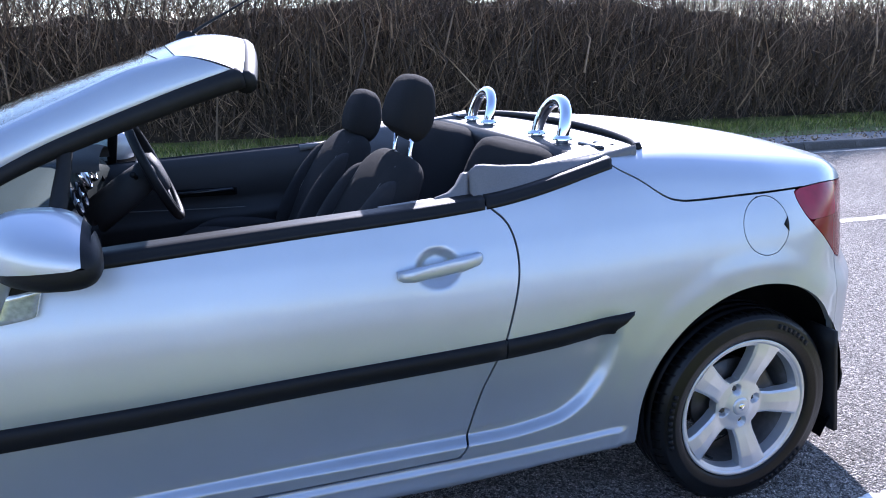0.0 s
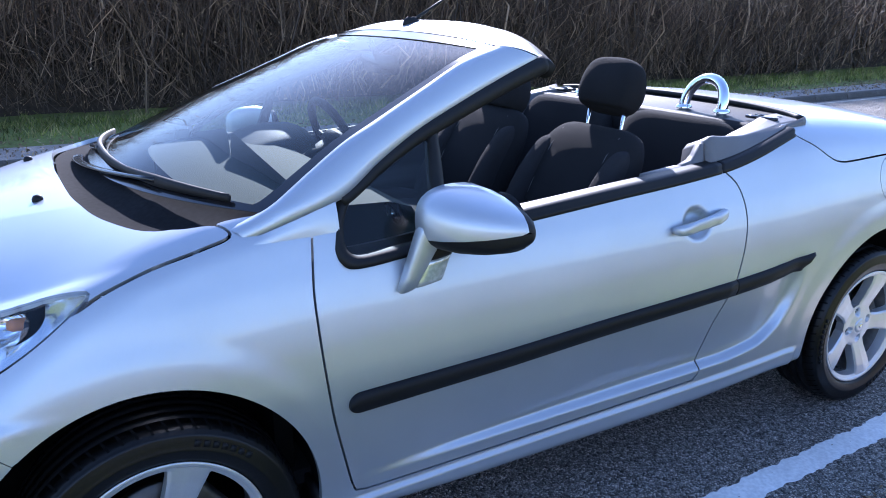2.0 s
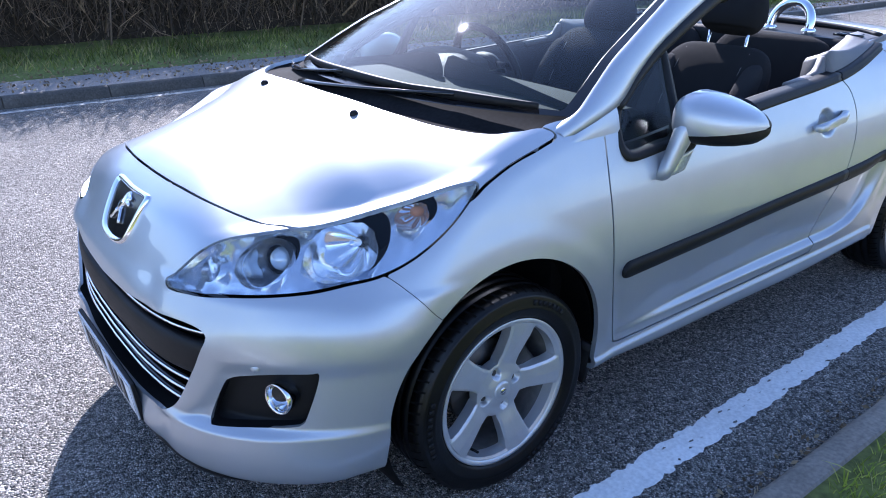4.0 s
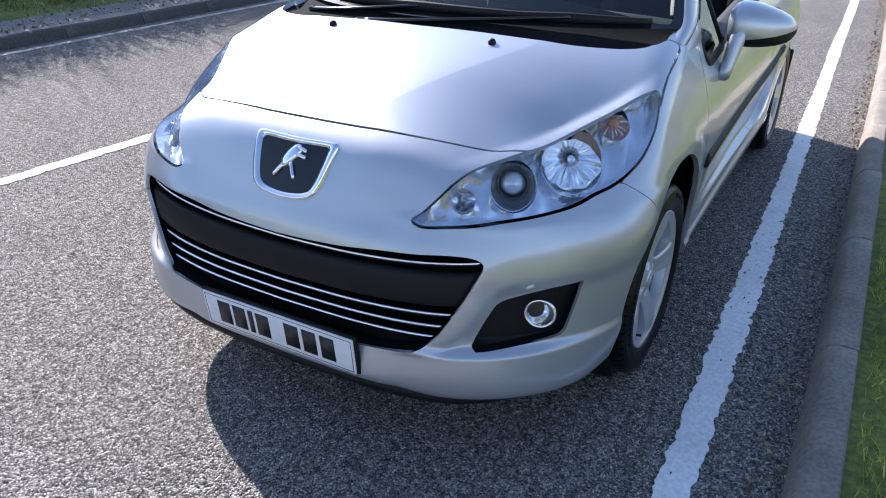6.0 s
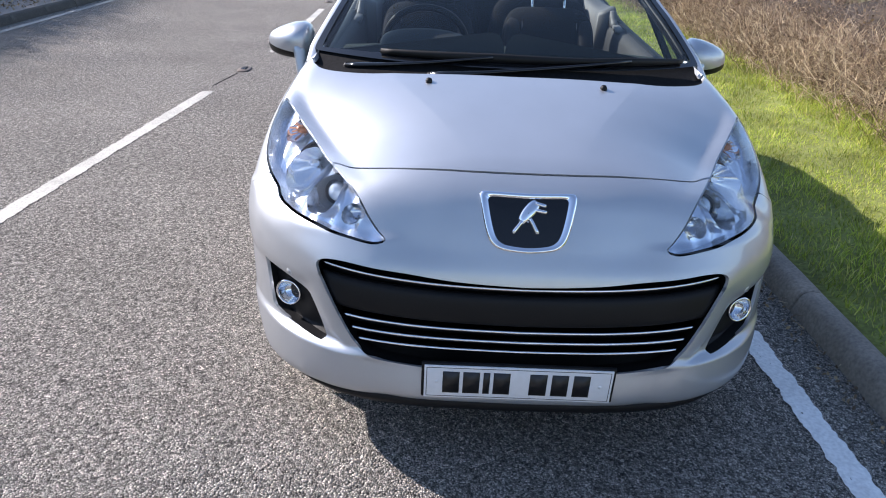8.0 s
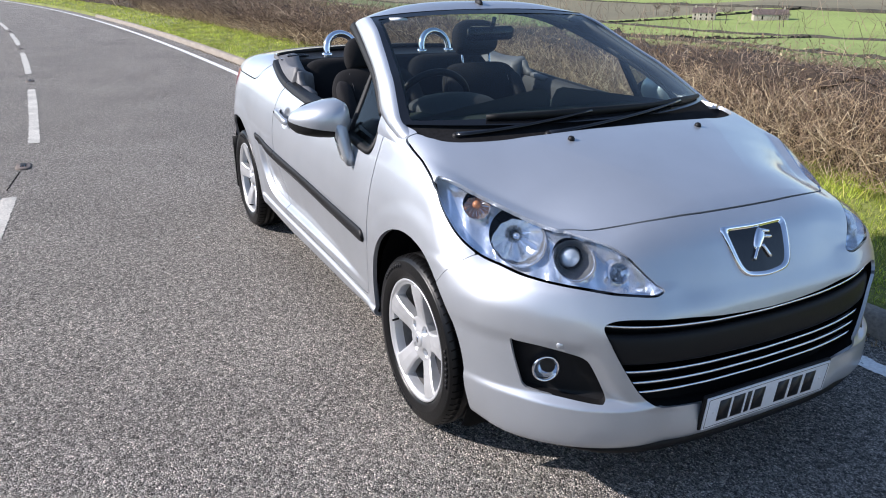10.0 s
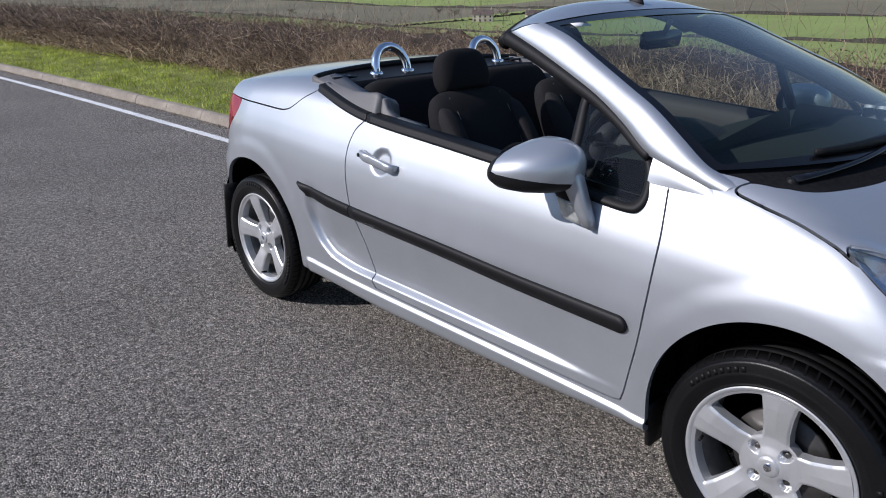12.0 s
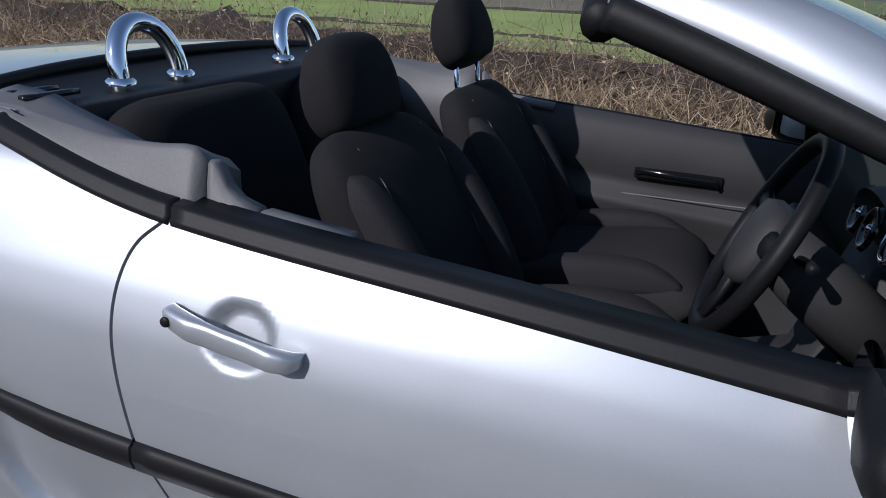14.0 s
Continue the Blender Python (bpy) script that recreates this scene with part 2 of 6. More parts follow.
nose = curve((0.08, 0.66), (0.14, 0.74), (0.20, 0.795), (0.27, 0.818), (0.36, 0.806), (0.45, 0.80), (0.56, 0.795), (0.62, 0.783), (0.683, 0.752), (0.75, 0.716), (0.815, 0.675), (0.87, 0.62), (1.0, 0.45))
nose_plan = curve((0, 0), (0.2, 0.004), (0.3, 0.011), (0.4, 0.025), (0.5, 0.052), (0.6, 0.105), (0.67, 0.165), (0.72, 0.22), (0.78, 0.31), (0.84, 0.44), (0.95, 0.75))
tail = curve((0.1, -3.06), (0.22, -3.18), (0.40, -3.24), (0.62, -3.24), (0.72, -3.19), (0.85, -3.165), (0.96, -3.145), (1.1, -3.04))
tail_plan = curve((0, 0), (0.3, 0.025), (0.5, 0.10), (0.6, 0.175), (0.7, 0.28), (0.76, 0.35), (0.82, 0.46), (0.95, 0.7))


lamp_top = curve((-0.15, 0.80), (0.06, 0.763), (0.12, 0.739), (0.24, 0.674), (0.35, 0.612), (0.48, 0.550), (0.605, 0.486), (0.68, 0.435), (0.72, 0.388), (0.76, 0.338))
flute = curve((0, 0), (0.5, 0.55), (0.9, 0.97), (1.1, 1.0), (1.6, 0.95), (3.2, 0.66), (6.8, 0))
flute_depth = curve((-0.16, 0), (0.0, 0.010), (0.12, 0.021), (0.3, 0.023), (0.46, 0.014), (0.58, 0.005), (0.68, 0))
sill_line = curve((-2.3, 0.340), (-1.6, 0.304), (-0.5, 0.293), (0.2, 0.285))
floor_line = curve((-3.2, 0.25), (-2.1, 0.25), (-1.5, 0.222), (-0.8, 0.228), (-0.3, 0.25), (0.1, 0.235), (0.4, 0.222), (0.9, 0.228))


mouth_edge = curve((0.30, 0.25), (0.335, 0.32), (0.362, 0.40), (0.40, 0.457), (0.475, 0.505), (0.56, 0.548), (0.61, 0.566), (0.66, 0.57))


def body_field(x, y, z):
    """Negative inside the body."""
    a = np.abs(y)
    s = wide(x) - inset(z - lift(x))
    for cx in (0.02, AXLE + 0.01):
        r = np.hypot(x - cx, z - 0.345)
        s = s + 0.005 * (1 - smooth(0.405, 0.470, r)) * smooth(0.18, 0.26, z)
    low = (z - ledge(x)) / np.sqrt(1 + ((ledge(x + 0.004) - ledge(x - 0.004)) / 0.008) ** 2)
    dent = np.clip(1 - (low - 0.03) / 0.24, 0, 1) * smooth(-0.008, 0.016, low)
    dent *= smooth(-0.35, -0.75, x) * smooth(-2.06, -1.99, x) * smooth(0.70, 0.58, z)
    s = s - 0.030 * dent * (0.30 + 0.70 * np.clip((-0.45 - x) / 0.9, 0, 1))
    s = s + 0.012 * smooth(0.004, -0.014, z - sill_line(x)) * smooth(-0.30, -0.36, x) * smooth(-2.10, -2.06, x)
    scoop = np.hypot((x + 1.545) / 0.058, (z - 0.836) / 0.049)
    s = s - 0.022 * (1 - smooth(0.62, 1.0, scoop))
    mouth = a - mouth_edge(z)
    shelf = smooth(0.388, 0.362, z)
    tuck = smooth(0.365, 0.21, z)
    s = s + 0.010 * shelf * smooth(0.40, 0.58, x) - 0.026 * tuck * smooth(0.20, 0.5, x)
    s = s - 0.006 * smooth(0.36, 0.50, x) * (1 - shelf) * smooth(0.56, 0.50, z)
    under = smooth(0.712, 0.690, z) * smooth(0.52, 0.63, z)
    s = s + 0.006 * under * smooth(0.12, 0.30, x)
    top = z - (crest(x) - crown(x) * (a / 0.56) ** 2.8 - flute_depth(x) * flute((lamp_top(x) - a) * 0.87 / 0.046))
    f = smax(a - s, top, 0.07)
    fore = 0.016 * shelf * smooth(0.34, 0.46, a) * smooth(0.81, 0.66, a) - 0.016 * tuck * smooth(0.28, 0.45, a) - 0.016 * smooth(0.040, 0.080, mouth) * (1 - shelf) * smooth(0.565, 0.515, z)
    fore = fore + 0.010 * under * smooth(0.30, 0.42, a) - 0.005 * np.exp(-(((a - 0.30 - 0.5 * (z - 0.70)) / 0.10) ** 2)) * smooth(0.62, 0.70, z) * smooth(0.86, 0.80, z)
    fore = fore + 0.007 * np.exp(-((mouth / 0.035) ** 2)) * smooth(0.64, 0.58, z) * smooth(0.33, 0.38, z)
    f = smax(f, x - (nose(z) + fore - nose_plan(a)), 0.045)
    f = smax(f, tail(z) + tail_plan(a) - x, 0.07)
    return smax(f, floor_line(x) - z, 0.03)


def cast(o, d):
    lo, hi = np.zeros(len(o)), np.full(len(o), 2.4)
    for _ in range(28):
        mid = (lo + hi) / 2
        p = o + mid[:, None] * d
        f = body_field(*p.T) < 0
        lo, hi = np.where(f, mid, lo), np.where(f, hi, mid)
    return o + lo[:, None] * d


def body_grid():
    """The left half of the skin, from the nose's middle round the side to the tail's middle; rows from low to high."""
    front, back = 0.05, -2.55
    turn = np.radians(90)
    heads = [(front, a) for a in np.linspace(turn, 0, 108)] + [(x, 0.0) for x in np.linspace(front, back, 320)[1:-1]] + [(back, -a) for a in np.linspace(0, turn, 56)]
    tilt = np.radians(np.r_[np.linspace(-50, -26, 30)[:-1], np.linspace(-26, -8, 80)[:-1], np.linspace(-8, 0, 16)[:-1], np.linspace(0, 55, 108)[:-1], np.linspace(55, 90, 48)])
    o, d = [], []
    for x, a in heads:
        for t in tilt:
            o.append((x, 0, 0.55))
            d.append((math.sin(a) * math.cos(t), math.cos(a) * math.cos(t), math.sin(t)))
    v = cast(np.array(o), np.array(d))
    return v, grid_faces(len(heads), len(tilt))


SKIN = body_grid()
X, A, Z = SKIN[0].T
GAP = 0.0029
# Outlines of the openings and panels, each in the plane in which it reads best.
door_line = inside(spline([(-0.39, 1.06), (-0.385, 1.0), (-0.372, 0.93), (-0.358, 0.84), (-0.358, 0.75), (-0.366, 0.65), (-0.382, 0.535), (-0.405, 0.43), (-0.430, 0.33), (-0.45, 0.313), (-0.53, 0.308), (-1.0, 0.306), (-1.54, 0.314), (-1.60, 0.321), (-1.625, 0.36), (-1.64, 0.42), (-1.66, 0.50), (-1.685, 0.565), (-1.712, 0.632), (-1.737, 0.72), (-1.754, 0.80), (-1.755, 0.87), (-1.737, 0.93), (-1.69, 0.975), (-1.60, 1.06)], steps=6), X, Z)
belt = curve((-2.2, 1.075), (-2.06, 1.046), (-1.69, 0.972), (-1.2, 0.937), (-0.8, 0.911), (-0.462, 0.887), (-0.444, 0.90), (-0.434, 0.95), (-0.428, 0.99), (-0.40, 1.06), (-0.38, 1.2))
bonnet_back = curve((0, 0.075), (0.3, 0.064), (0.45, 0.040), (0.60, -0.02), (0.67, -0.075), (0.70, -0.16), (0.706, -0.24), (0.708, -0.41))
side_edge = [(-0.18, 0.705), (-0.203, 0.735), (-0.13, 0.748), (-0.03, 0.756), (0.06, 0.768), (0.12, 0.775), (0.19, 0.745), (0.288, 0.69), (0.36, 0.65), (0.42, 0.61), (0.453, 0.573), (0.481, 0.535), (0.523, 0.490), (0.566, 0.41), (0.598, 0.31), (0.615, 0.18), (0.620, 0.08), (0.621, 0.0)]
bonnet_line = inside(np.vstack([np.array([(bonnet_back(abs(a)), a) for a in np.linspace(-0.69, 0.69, 60)]), spline(side_edge, False, 6), spline([(x, -y) for x, y in side_edge[-2::-1]], False, 6)]), X, A)
bonnet_line = np.where(Z > 0.7, bonnet_line, -1)
lamp_line = np.where(X > -0.5, inside(spline([(-0.68, 0.911), (-0.60, 0.913), (-0.49, 0.903), (-0.36, 0.887), (-0.24, 0.871), (-0.10, 0.865), (0.03, 0.860), (0.13, 0.850), (0.22, 0.825), (0.30, 0.770), (0.350, 0.690), (0.22, 0.692), (0.06, 0.705), (-0.10, 0.713), (-0.266, 0.721), (-0.39, 0.736), (-0.515, 0.780), (-0.62, 0.842)], steps=6), X - A, Z), -1)
lamp_line = np.minimum(lamp_line, (A - lamp_top(X)) * 0.85)
grille_line = np.where(X > 0.4, inside(spline([(0, 0.597), (0.17, 0.603), (0.30, 0.615), (0.42, 0.627), (0.50, 0.632), (0.548, 0.626), (0.566, 0.608), (0.548, 0.56), (0.505, 0.475), (0.457, 0.40), (0.40, 0.362), (0.30, 0.346), (0.1, 0.338), (0, 0.337), (-0.3, 0.34), (-0.3, 0.597)], steps=6), A, Z), -1)
fog_line = np.where(X > 0.3, inside(spline([(-0.220, 0.540), (-0.20, 0.538), (-0.09, 0.535), (0.04, 0.519), (0.092, 0.505), (0.11, 0.488), (0.145, 0.44), (0.178, 0.383), (0.16, 0.376), (0.05, 0.382), (-0.12, 0.392), (-0.158, 0.402), (-0.176, 0.43), (-0.205, 0.49)], steps=6), X - A, Z), -1)
arch_front = np.where(Z > 0.345, np.hypot(X - 0.02, Z - 0.345), np.abs(X - 0.02)) - 0.366
arch_rear = np.where(Z > 0.335, np.hypot(X - AXLE - 0.005, Z - 0.335), np.abs(X - AXLE - 0.005)) - 0.372
seam = curve((0.1, 0.12), (0.5, 0.18), (0.60, 0.225), (0.648, 0.272), (0.70, 0.315), (0.735, 0.347), (0.80, 0.42), (0.95, 0.6))
flap = 0.078 - np.hypot(X + 2.512, (Z - 0.868) * 0.97)
lid_low = curve((-3.3, 0.93), (-2.85, 0.952), (-2.66, 0.960), (-2.45, 0.955), (-2.27, 0.950), (-2.225, 0.956), (-2.13, 1.012), (-2.06, 1.056), (-2.0, 1.2))
lid_front = curve((0, -2.27), (0.3, -2.262), (0.55, -2.235), (0.655, -2.19), (0.69, -2.10), (0.72, -2.04), (0.9, -2.0))
lamp_rear = np.where(A > 0.42, inside(spline([(-2.635, 0.948), (-2.70, 0.962), (-2.80, 0.965), (-2.95, 0.95), (-3.12, 0.94), (-3.16, 0.86), (-3.05, 0.78), (-2.88, 0.735), (-2.83, 0.742), (-2.75, 0.81), (-2.67, 0.88)], steps=6), X, Z), -1)


def both(shape):
    return shape, mirrored(shape)


def cut(*fields):
    """The skin where every one of the fields is positive."""
    s = fields[0]
    for f in fields[1:]:
        s = np.minimum(s, f)
    return clip(*SKIN, s)


def whole(shape):
    """A half and its mirror image, joined and welded along the middle."""
    v, f = joined(*both(shape))
    bm = bmesh.new()
    vs = [bm.verts.new(p) for p in v]
    for q in f:
        try:
            bm.faces.new([vs[i] for i in q])
        except ValueError:
            pass
    bmesh.ops.remove_doubles(bm, verts=[q for q in bm.verts if abs(q.co.y) < 1e-4], dist=2e-4)
    return plain(bm)


car = tagged(new("convertible_car"), "silver two-door convertible car with its roof down, parked beside the kerb", "car")
opening = np.maximum(X - bonnet_back(A), A - 0.706)
cabin_edge = np.where(X > -0.6, opening, 1)
deck_cut = np.maximum(lid_front(A) - X, A - 0.655)
keep = np.where(X < -2.0, np.minimum(np.where(X < -2.06, 1, belt(X) - Z), np.where(X < -1.9, deck_cut, 1)), np.where(X < -0.38, belt(X) - Z, 1))
keep = np.minimum(keep, np.where(X > -0.9, cabin_edge, 1))
lid_zone = Z - lid_low(X)
lid_zone = np.where(X < -1.95, lid_zone, -1)
bumper_zone = X - seam(Z)
bumper_zone = np.where(X > -0.2, bumper_zone, -1)
arches = np.minimum(arch_front, arch_rear)

rear_seam = np.where(X < -2.4, curve((0.1, -2.9), (0.5, -2.84), (0.74, -2.815), (0.80, -2.80), (0.9, -2.9))(Z) - X, -1)
rear_zone = np.minimum(rear_seam, np.where(X < -2.4, 0.748 - Z, -1))
shell_fields = (keep, -rear_zone - 0.001, -door_line - GAP, -bonnet_line - GAP, -lamp_line - GAP, arches, -bumper_zone - 0.0012, -lid_zone - GAP, -lamp_rear - 0.002)
shell = joined(rimmed(*cut(*shell_fields, -flap - 0.0012), 0.016), mirrored(rimmed(*cut(*shell_fields), 0.016)))
part("body_shell", shell, PAINT, car, "silver wings, sills and rear quarters")
part("rear_bumper", rimmed(*whole(cut(keep, rear_zone - 0.001, -lamp_rear - 0.002, arches)), 0.016), PAINT, car, "silver rear bumper")
bumper = cut(keep, bumper_zone - 0.0012, -bonnet_line - GAP + 0.001 * smooth(0.40, 0.52, X), -lamp_line - GAP, -grille_line, -fog_line, arches)
part("front_bumper", rimmed(*whole(bumper), 0.010), PAINT, car, "silver front bumper with a wide black grille opening")
hood = cut(keep, bonnet_line - GAP - 0.0014 * smooth(0.40, 0.52, X), -lamp_line - GAP)
bonnet = part("bonnet", rimmed(*whole(hood), 0.014), PAINT, car, "smooth silver bonnet, closed")
boot = cut(keep, lid_zone - GAP, -lamp_rear - 0.002)
part("boot_lid", rimmed(*whole(boot), 0.014), PAINT, car, "rounded silver boot lid, closed")
door_skin = cut(keep, door_line - GAP)
door_shape = rimmed(*door_skin, 0.016)
doors = [part("door", s, PAINT, car, l) for s, l in zip(both(door_shape), ("silver passenger door, closed, window down", "silver driver's door, closed, window down"))]
cap = rimmed(*cut(flap - 0.0012), 0.01)
fuel_flap = part("fuel_flap", cap, PAINT, car, "round silver fuel flap")
# ---- things fitted to the car ----
def at_side(x, z, off=0.0):
    """The place on the car's left flank at x, z, off metres proud of it."""
    x, z = np.broadcast_arrays(np.asarray(x, float), np.asarray(z, float))
    o = np.stack([x, np.full(x.shape, 0.1), z], -1).reshape(-1, 3)
    p = cast(o, np.broadcast_to((0.0, 1.0, 0.0), o.shape))
    p[:, 1] += off
    return p.reshape(*x.shape, 3)


def at_nose(y, z, off=0.0):
    y, z = np.broadcast_arrays(np.asarray(y, float), np.asarray(z, float))
    o = np.stack([np.full(y.shape, -0.2), y, z], -1).reshape(-1, 3)
    p = cast(o, np.broadcast_to((1.0, 0.0, 0.0), o.shape))
    p[:, 0] += off
    return p.reshape(*y.shape, 3)


def loft(rings, caps=True):
    """A closed skin over rings with the same count of points."""
    r = np.array(rings, float)
    n, k = r.shape[:2]
    f = grid_faces(n, k, True)
    if caps:
        f += [tuple(reversed(range(k))), tuple((n - 1) * k + j for j in range(k))]
    bm = bmesh.new()
    vs = [bm.verts.new(p) for p in r.reshape(-1, 3)]
    for q in f:
        bm.faces.new([vs[i] for i in q])
    bmesh.ops.recalc_face_normals(bm, faces=bm.faces[:])
    return plain(bm)


def strip(path, section, up=(0, 0, 1), closed=True):
    """A section of (out, up) offsets carried along a path on the left flank; out is away from the car."""
    p = np.array(path, float)
    d = np.gradient(p, axis=0)
    d /= np.linalg.norm(d, axis=1, keepdims=True)
    out = np.cross(np.broadcast_to(np.array(up, float), d.shape), d)
    out /= np.linalg.norm(out, axis=1, keepdims=True)
    out *= np.sign(out[:, 1:2] + 1e-9)
    rise = np.cross(d, out)
    rise *= np.sign(rise[:, 2:3] + 1e-9)
    return loft([[q + a * o + b * u for a, b in section] for q, o, u in zip(p, out, rise)])


def ring(n=16, power=2.6):
    th = np.arange(n) / n * 2 * np.pi
    c, s = np.cos(th), np.sin(th)
    return np.sign(c) * np.abs(c) ** (2 / power), np.sign(s) * np.abs(s) ** (2 / power)


def pad(spine, half, thick, y0, n=32, power=3.0):
    """An upholstered block along a spine of (x, z): half its width and thickness at each point."""
    line = np.array([(*q, h, t) for q, h, t in zip(spine, np.broadcast_to(half, (len(spine),)), np.broadcast_to(thick, (len(spine),)))], float)
    line = spline(line, False, 4)
    half, thick = np.maximum(line[:, 2], 0.004), np.maximum(line[:, 3], 0.003)
    p = np.stack([line[:, 0], np.full(len(line), y0), line[:, 1]], -1)
    d = np.gradient(p, axis=0)
    d /= np.linalg.norm(d, axis=1, keepdims=True)
    side = np.array((0.0, 1.0, 0.0))
    c, s = ring(n, power)
    return loft([[q + w * a * side + t * b * np.cross(e, side) for a, b in zip(c, s)] for q, e, w, t in zip(p, d, half, thick)])


def pairwise(name, shape, mat, parents, label=""):
    """A part on the left and its mirror image on the right."""
    parents = parents if isinstance(parents, (list, tuple)) else (parents, parents)
    return [part(name, s, mat, p, label) for s, p in zip(both(shape), parents)]


# thumb notch of the fuel flap
notch = [at_side(-2.583 + 0.011 * k, 0.868 + 0.020 * j, o) for k, j, o in ((1, 0, 0.0015), (-0.55, 1, 0.0015), (-0.75, 0, 0.0015), (-0.55, -1, 0.0015))]
part("thumb_notch", loft([notch, [q - (0, 0.006, 0) for q in notch]]), TRIM, fuel_flap, "small dark thumb notch")

# lower dark lip, floor pan and wheel housings
lip_y = np.linspace(-0.68, 0.68, 60)
lip_h = 1 - (np.abs(lip_y) / 0.69) ** 6
lip_x = nose(0.235) - nose_plan(np.abs(lip_y)) - 0.006
part("front_lip", loft([[(x - 0.05, y, 0.240), (x - 0.006, y, 0.240), (x - 0.002, y, 0.240 - 0.020 * h), (x - 0.012, y, 0.240 - 0.038 * h), (x - 0.06, y, 0.240 - 0.044 * h)] for x, y, h in zip(lip_x, lip_y, lip_h)]), TRIM, car, "black plastic lip under the bumper")
part("floor_pan", box(-3.05, 0.62, -0.66, 0.66, 0.2, 0.30, 0.03), DARK, car, "dark underside")


def housing(cx, cz, r, low, high):
    th = np.linspace(math.radians(low), math.radians(high), 40)
    rows = [(np.cos(th) * rr + cx, y, np.sin(th) * rr + cz) for y, rr in ((0.796, r), (0.775, r + 0.012), (0.52, r + 0.02), (0.50, r - 0.06), (0.50, 0.02))]
    v = np.array([np.stack([a, np.full(len(th), y), c], -1) for a, y, c in rows])
    return v.reshape(-1, 3), grid_faces(5, len(th))


for cx, cz, r, low, high in ((0.02, 0.345, 0.368, -32, 188), (AXLE + 0.005, 0.335, 0.374, -8, 210)):
    pairwise("wheel_housing", housing(cx, cz, r, low, high), DARK, car, "black wheel arch liner")

# mud flaps
for x0, z0, x1, z1, y in ((-2.80, 0.52, -2.875, 0.165, 0.80), (-0.350, 0.33, -0.350, 0.190, 0.775)):
    rows = []
    for t in np.linspace(0, 1, 6):
        x, z = x0 + (x1 - x0) * t, z0 + (z1 - z0) * t
        w = 0.105 if t < 0.95 else 0.085
        rows.append([(x - 0.006, y - w, z), (x + 0.006, y - w, z), (x + 0.008, y + 0.025 - 0.02 * t, z), (x - 0.008, y + 0.025 - 0.02 * t, z)])
    pairwise("mud_flap", loft(rows), RUBBER, car, "black rubber mud flap")

# side mouldings and belt seals, broken at the door's edges
mould = curve((-2.10, 0.648), (-1.7, 0.612), (-1.2, 0.588), (-0.8, 0.568), (-0.42, 0.561))


def moulding(x0, x1, slant=0.0, rounded=False):
    xs = np.r_[np.linspace(x0, x1 - 0.032, 36), x1 - 0.032 * (1 - np.sin(np.linspace(0.15, 1.57, 10)))]
    rows = []
    for i, x in enumerate(xs):
        h = 0.028
        if rounded:
            h *= math.sqrt(max(0.0, 1 - max(0.0, (x - (x1 - 0.03)) / 0.03) ** 2)) * 0.97 + 0.03
        z = mould(x)
        back = slant * max(0.0, 1 - i / 6)
        zs = np.array([z - h, z - h * 0.8, z, z + h * 0.75, z + h])
        p = at_side(x + back * (0.5 - (zs - z) / 0.058), zs)
        o = np.array([0.001, 0.010, 0.0135, 0.011, 0.001])
        rows.append([q + (0, a, 0) for q, a in zip(p, o)] + [p[-1] - (0, 0.012, 0), p[0] - (0, 0.012, 0)])
    return loft(rows)


pairwise("side_moulding", moulding(-2.085, -1.7165, 0.07), TRIM, car, "black rubbing strip on the rear quarter")
pairwise("side_moulding", moulding(-1.7115, -0.418, 0, True), TRIM, doors, "long black rubbing strip along the door")


def belt_strip(x0, x1, wide_in=0.05, n=40):
    xs = np.linspace(x0, x1, n)
    rows = []
    for x, p in zip(xs, at_side(xs, belt(xs) - 0.004)):
        rows.append([p + (0, a, b) for a, b in ((-0.012, -0.008), (0.0035, -0.005), (0.005, 0.006), (0.001, 0.008), (0.0, 0.020), (-0.006, 0.026), (-wide_in, 0.031), (-wide_in - 0.004, -0.01))])
    return loft(rows)


pairwise("belt_moulding", belt_strip(-1.685, -0.70), TRIM, doors, "black weather strip along the window sill")
pairwise("belt_moulding", belt_strip(-2.065, -1.690), TRIM, car, "black weather strip on the rear quarter")

# door handles in their scoops
for side, d in zip((1, -1), doors):
    xs = np.linspace(-1.655, -1.425, 24)
    xs = -1.547 + (xs + 1.540) * 0.93
    zs = 0.830 + (-1.437 - xs) * 0.13
    base = at_side(xs, zs)
    line_y = np.interp((xs + 1.547) / 0.93 - 1.540, [-1.655, -1.64, -1.60, -1.54, -1.46, -1.435, -1.425], [0.804, 0.815, 0.826, 0.829, 0.828, 0.82, 0.806])
    h = np.interp((xs + 1.547) / 0.93 - 1.540, [-1.655, -1.645, -1.60, -1.46, -1.43, -1.425], [0.010, 0.0155, 0.018, 0.0165, 0.013, 0.009])
    t = np.interp((xs + 1.547) / 0.93 - 1.540, [-1.655, -1.60, -1.57, -1.50, -1.46, -1.425], [0.015, 0.014, 0.009, 0.009, 0.013, 0.013])
    c, s = ring(14, 3.2)
    grip = loft([[(x, y + a * tt, z + b * hh) for a, b in zip(c, s)] for x, y, z, hh, tt in zip(xs, line_y, zs, h, t)])
    grip = grip if side > 0 else mirrored(grip)
    handle = part("door_handle", grip, PAINT, d, "silver pull handle in a round scoop")
    if side < 0:
        lock = moved(turned([(0, 0.003), (0.007, 0.003), (0.008, 0)], 20), Matrix.Translation((-1.638, -0.8315, 0.8555)) @ Matrix.Rotation(math.pi, 4, "X"))
        part("lock", lock, TRIM, handle, "black key lock")

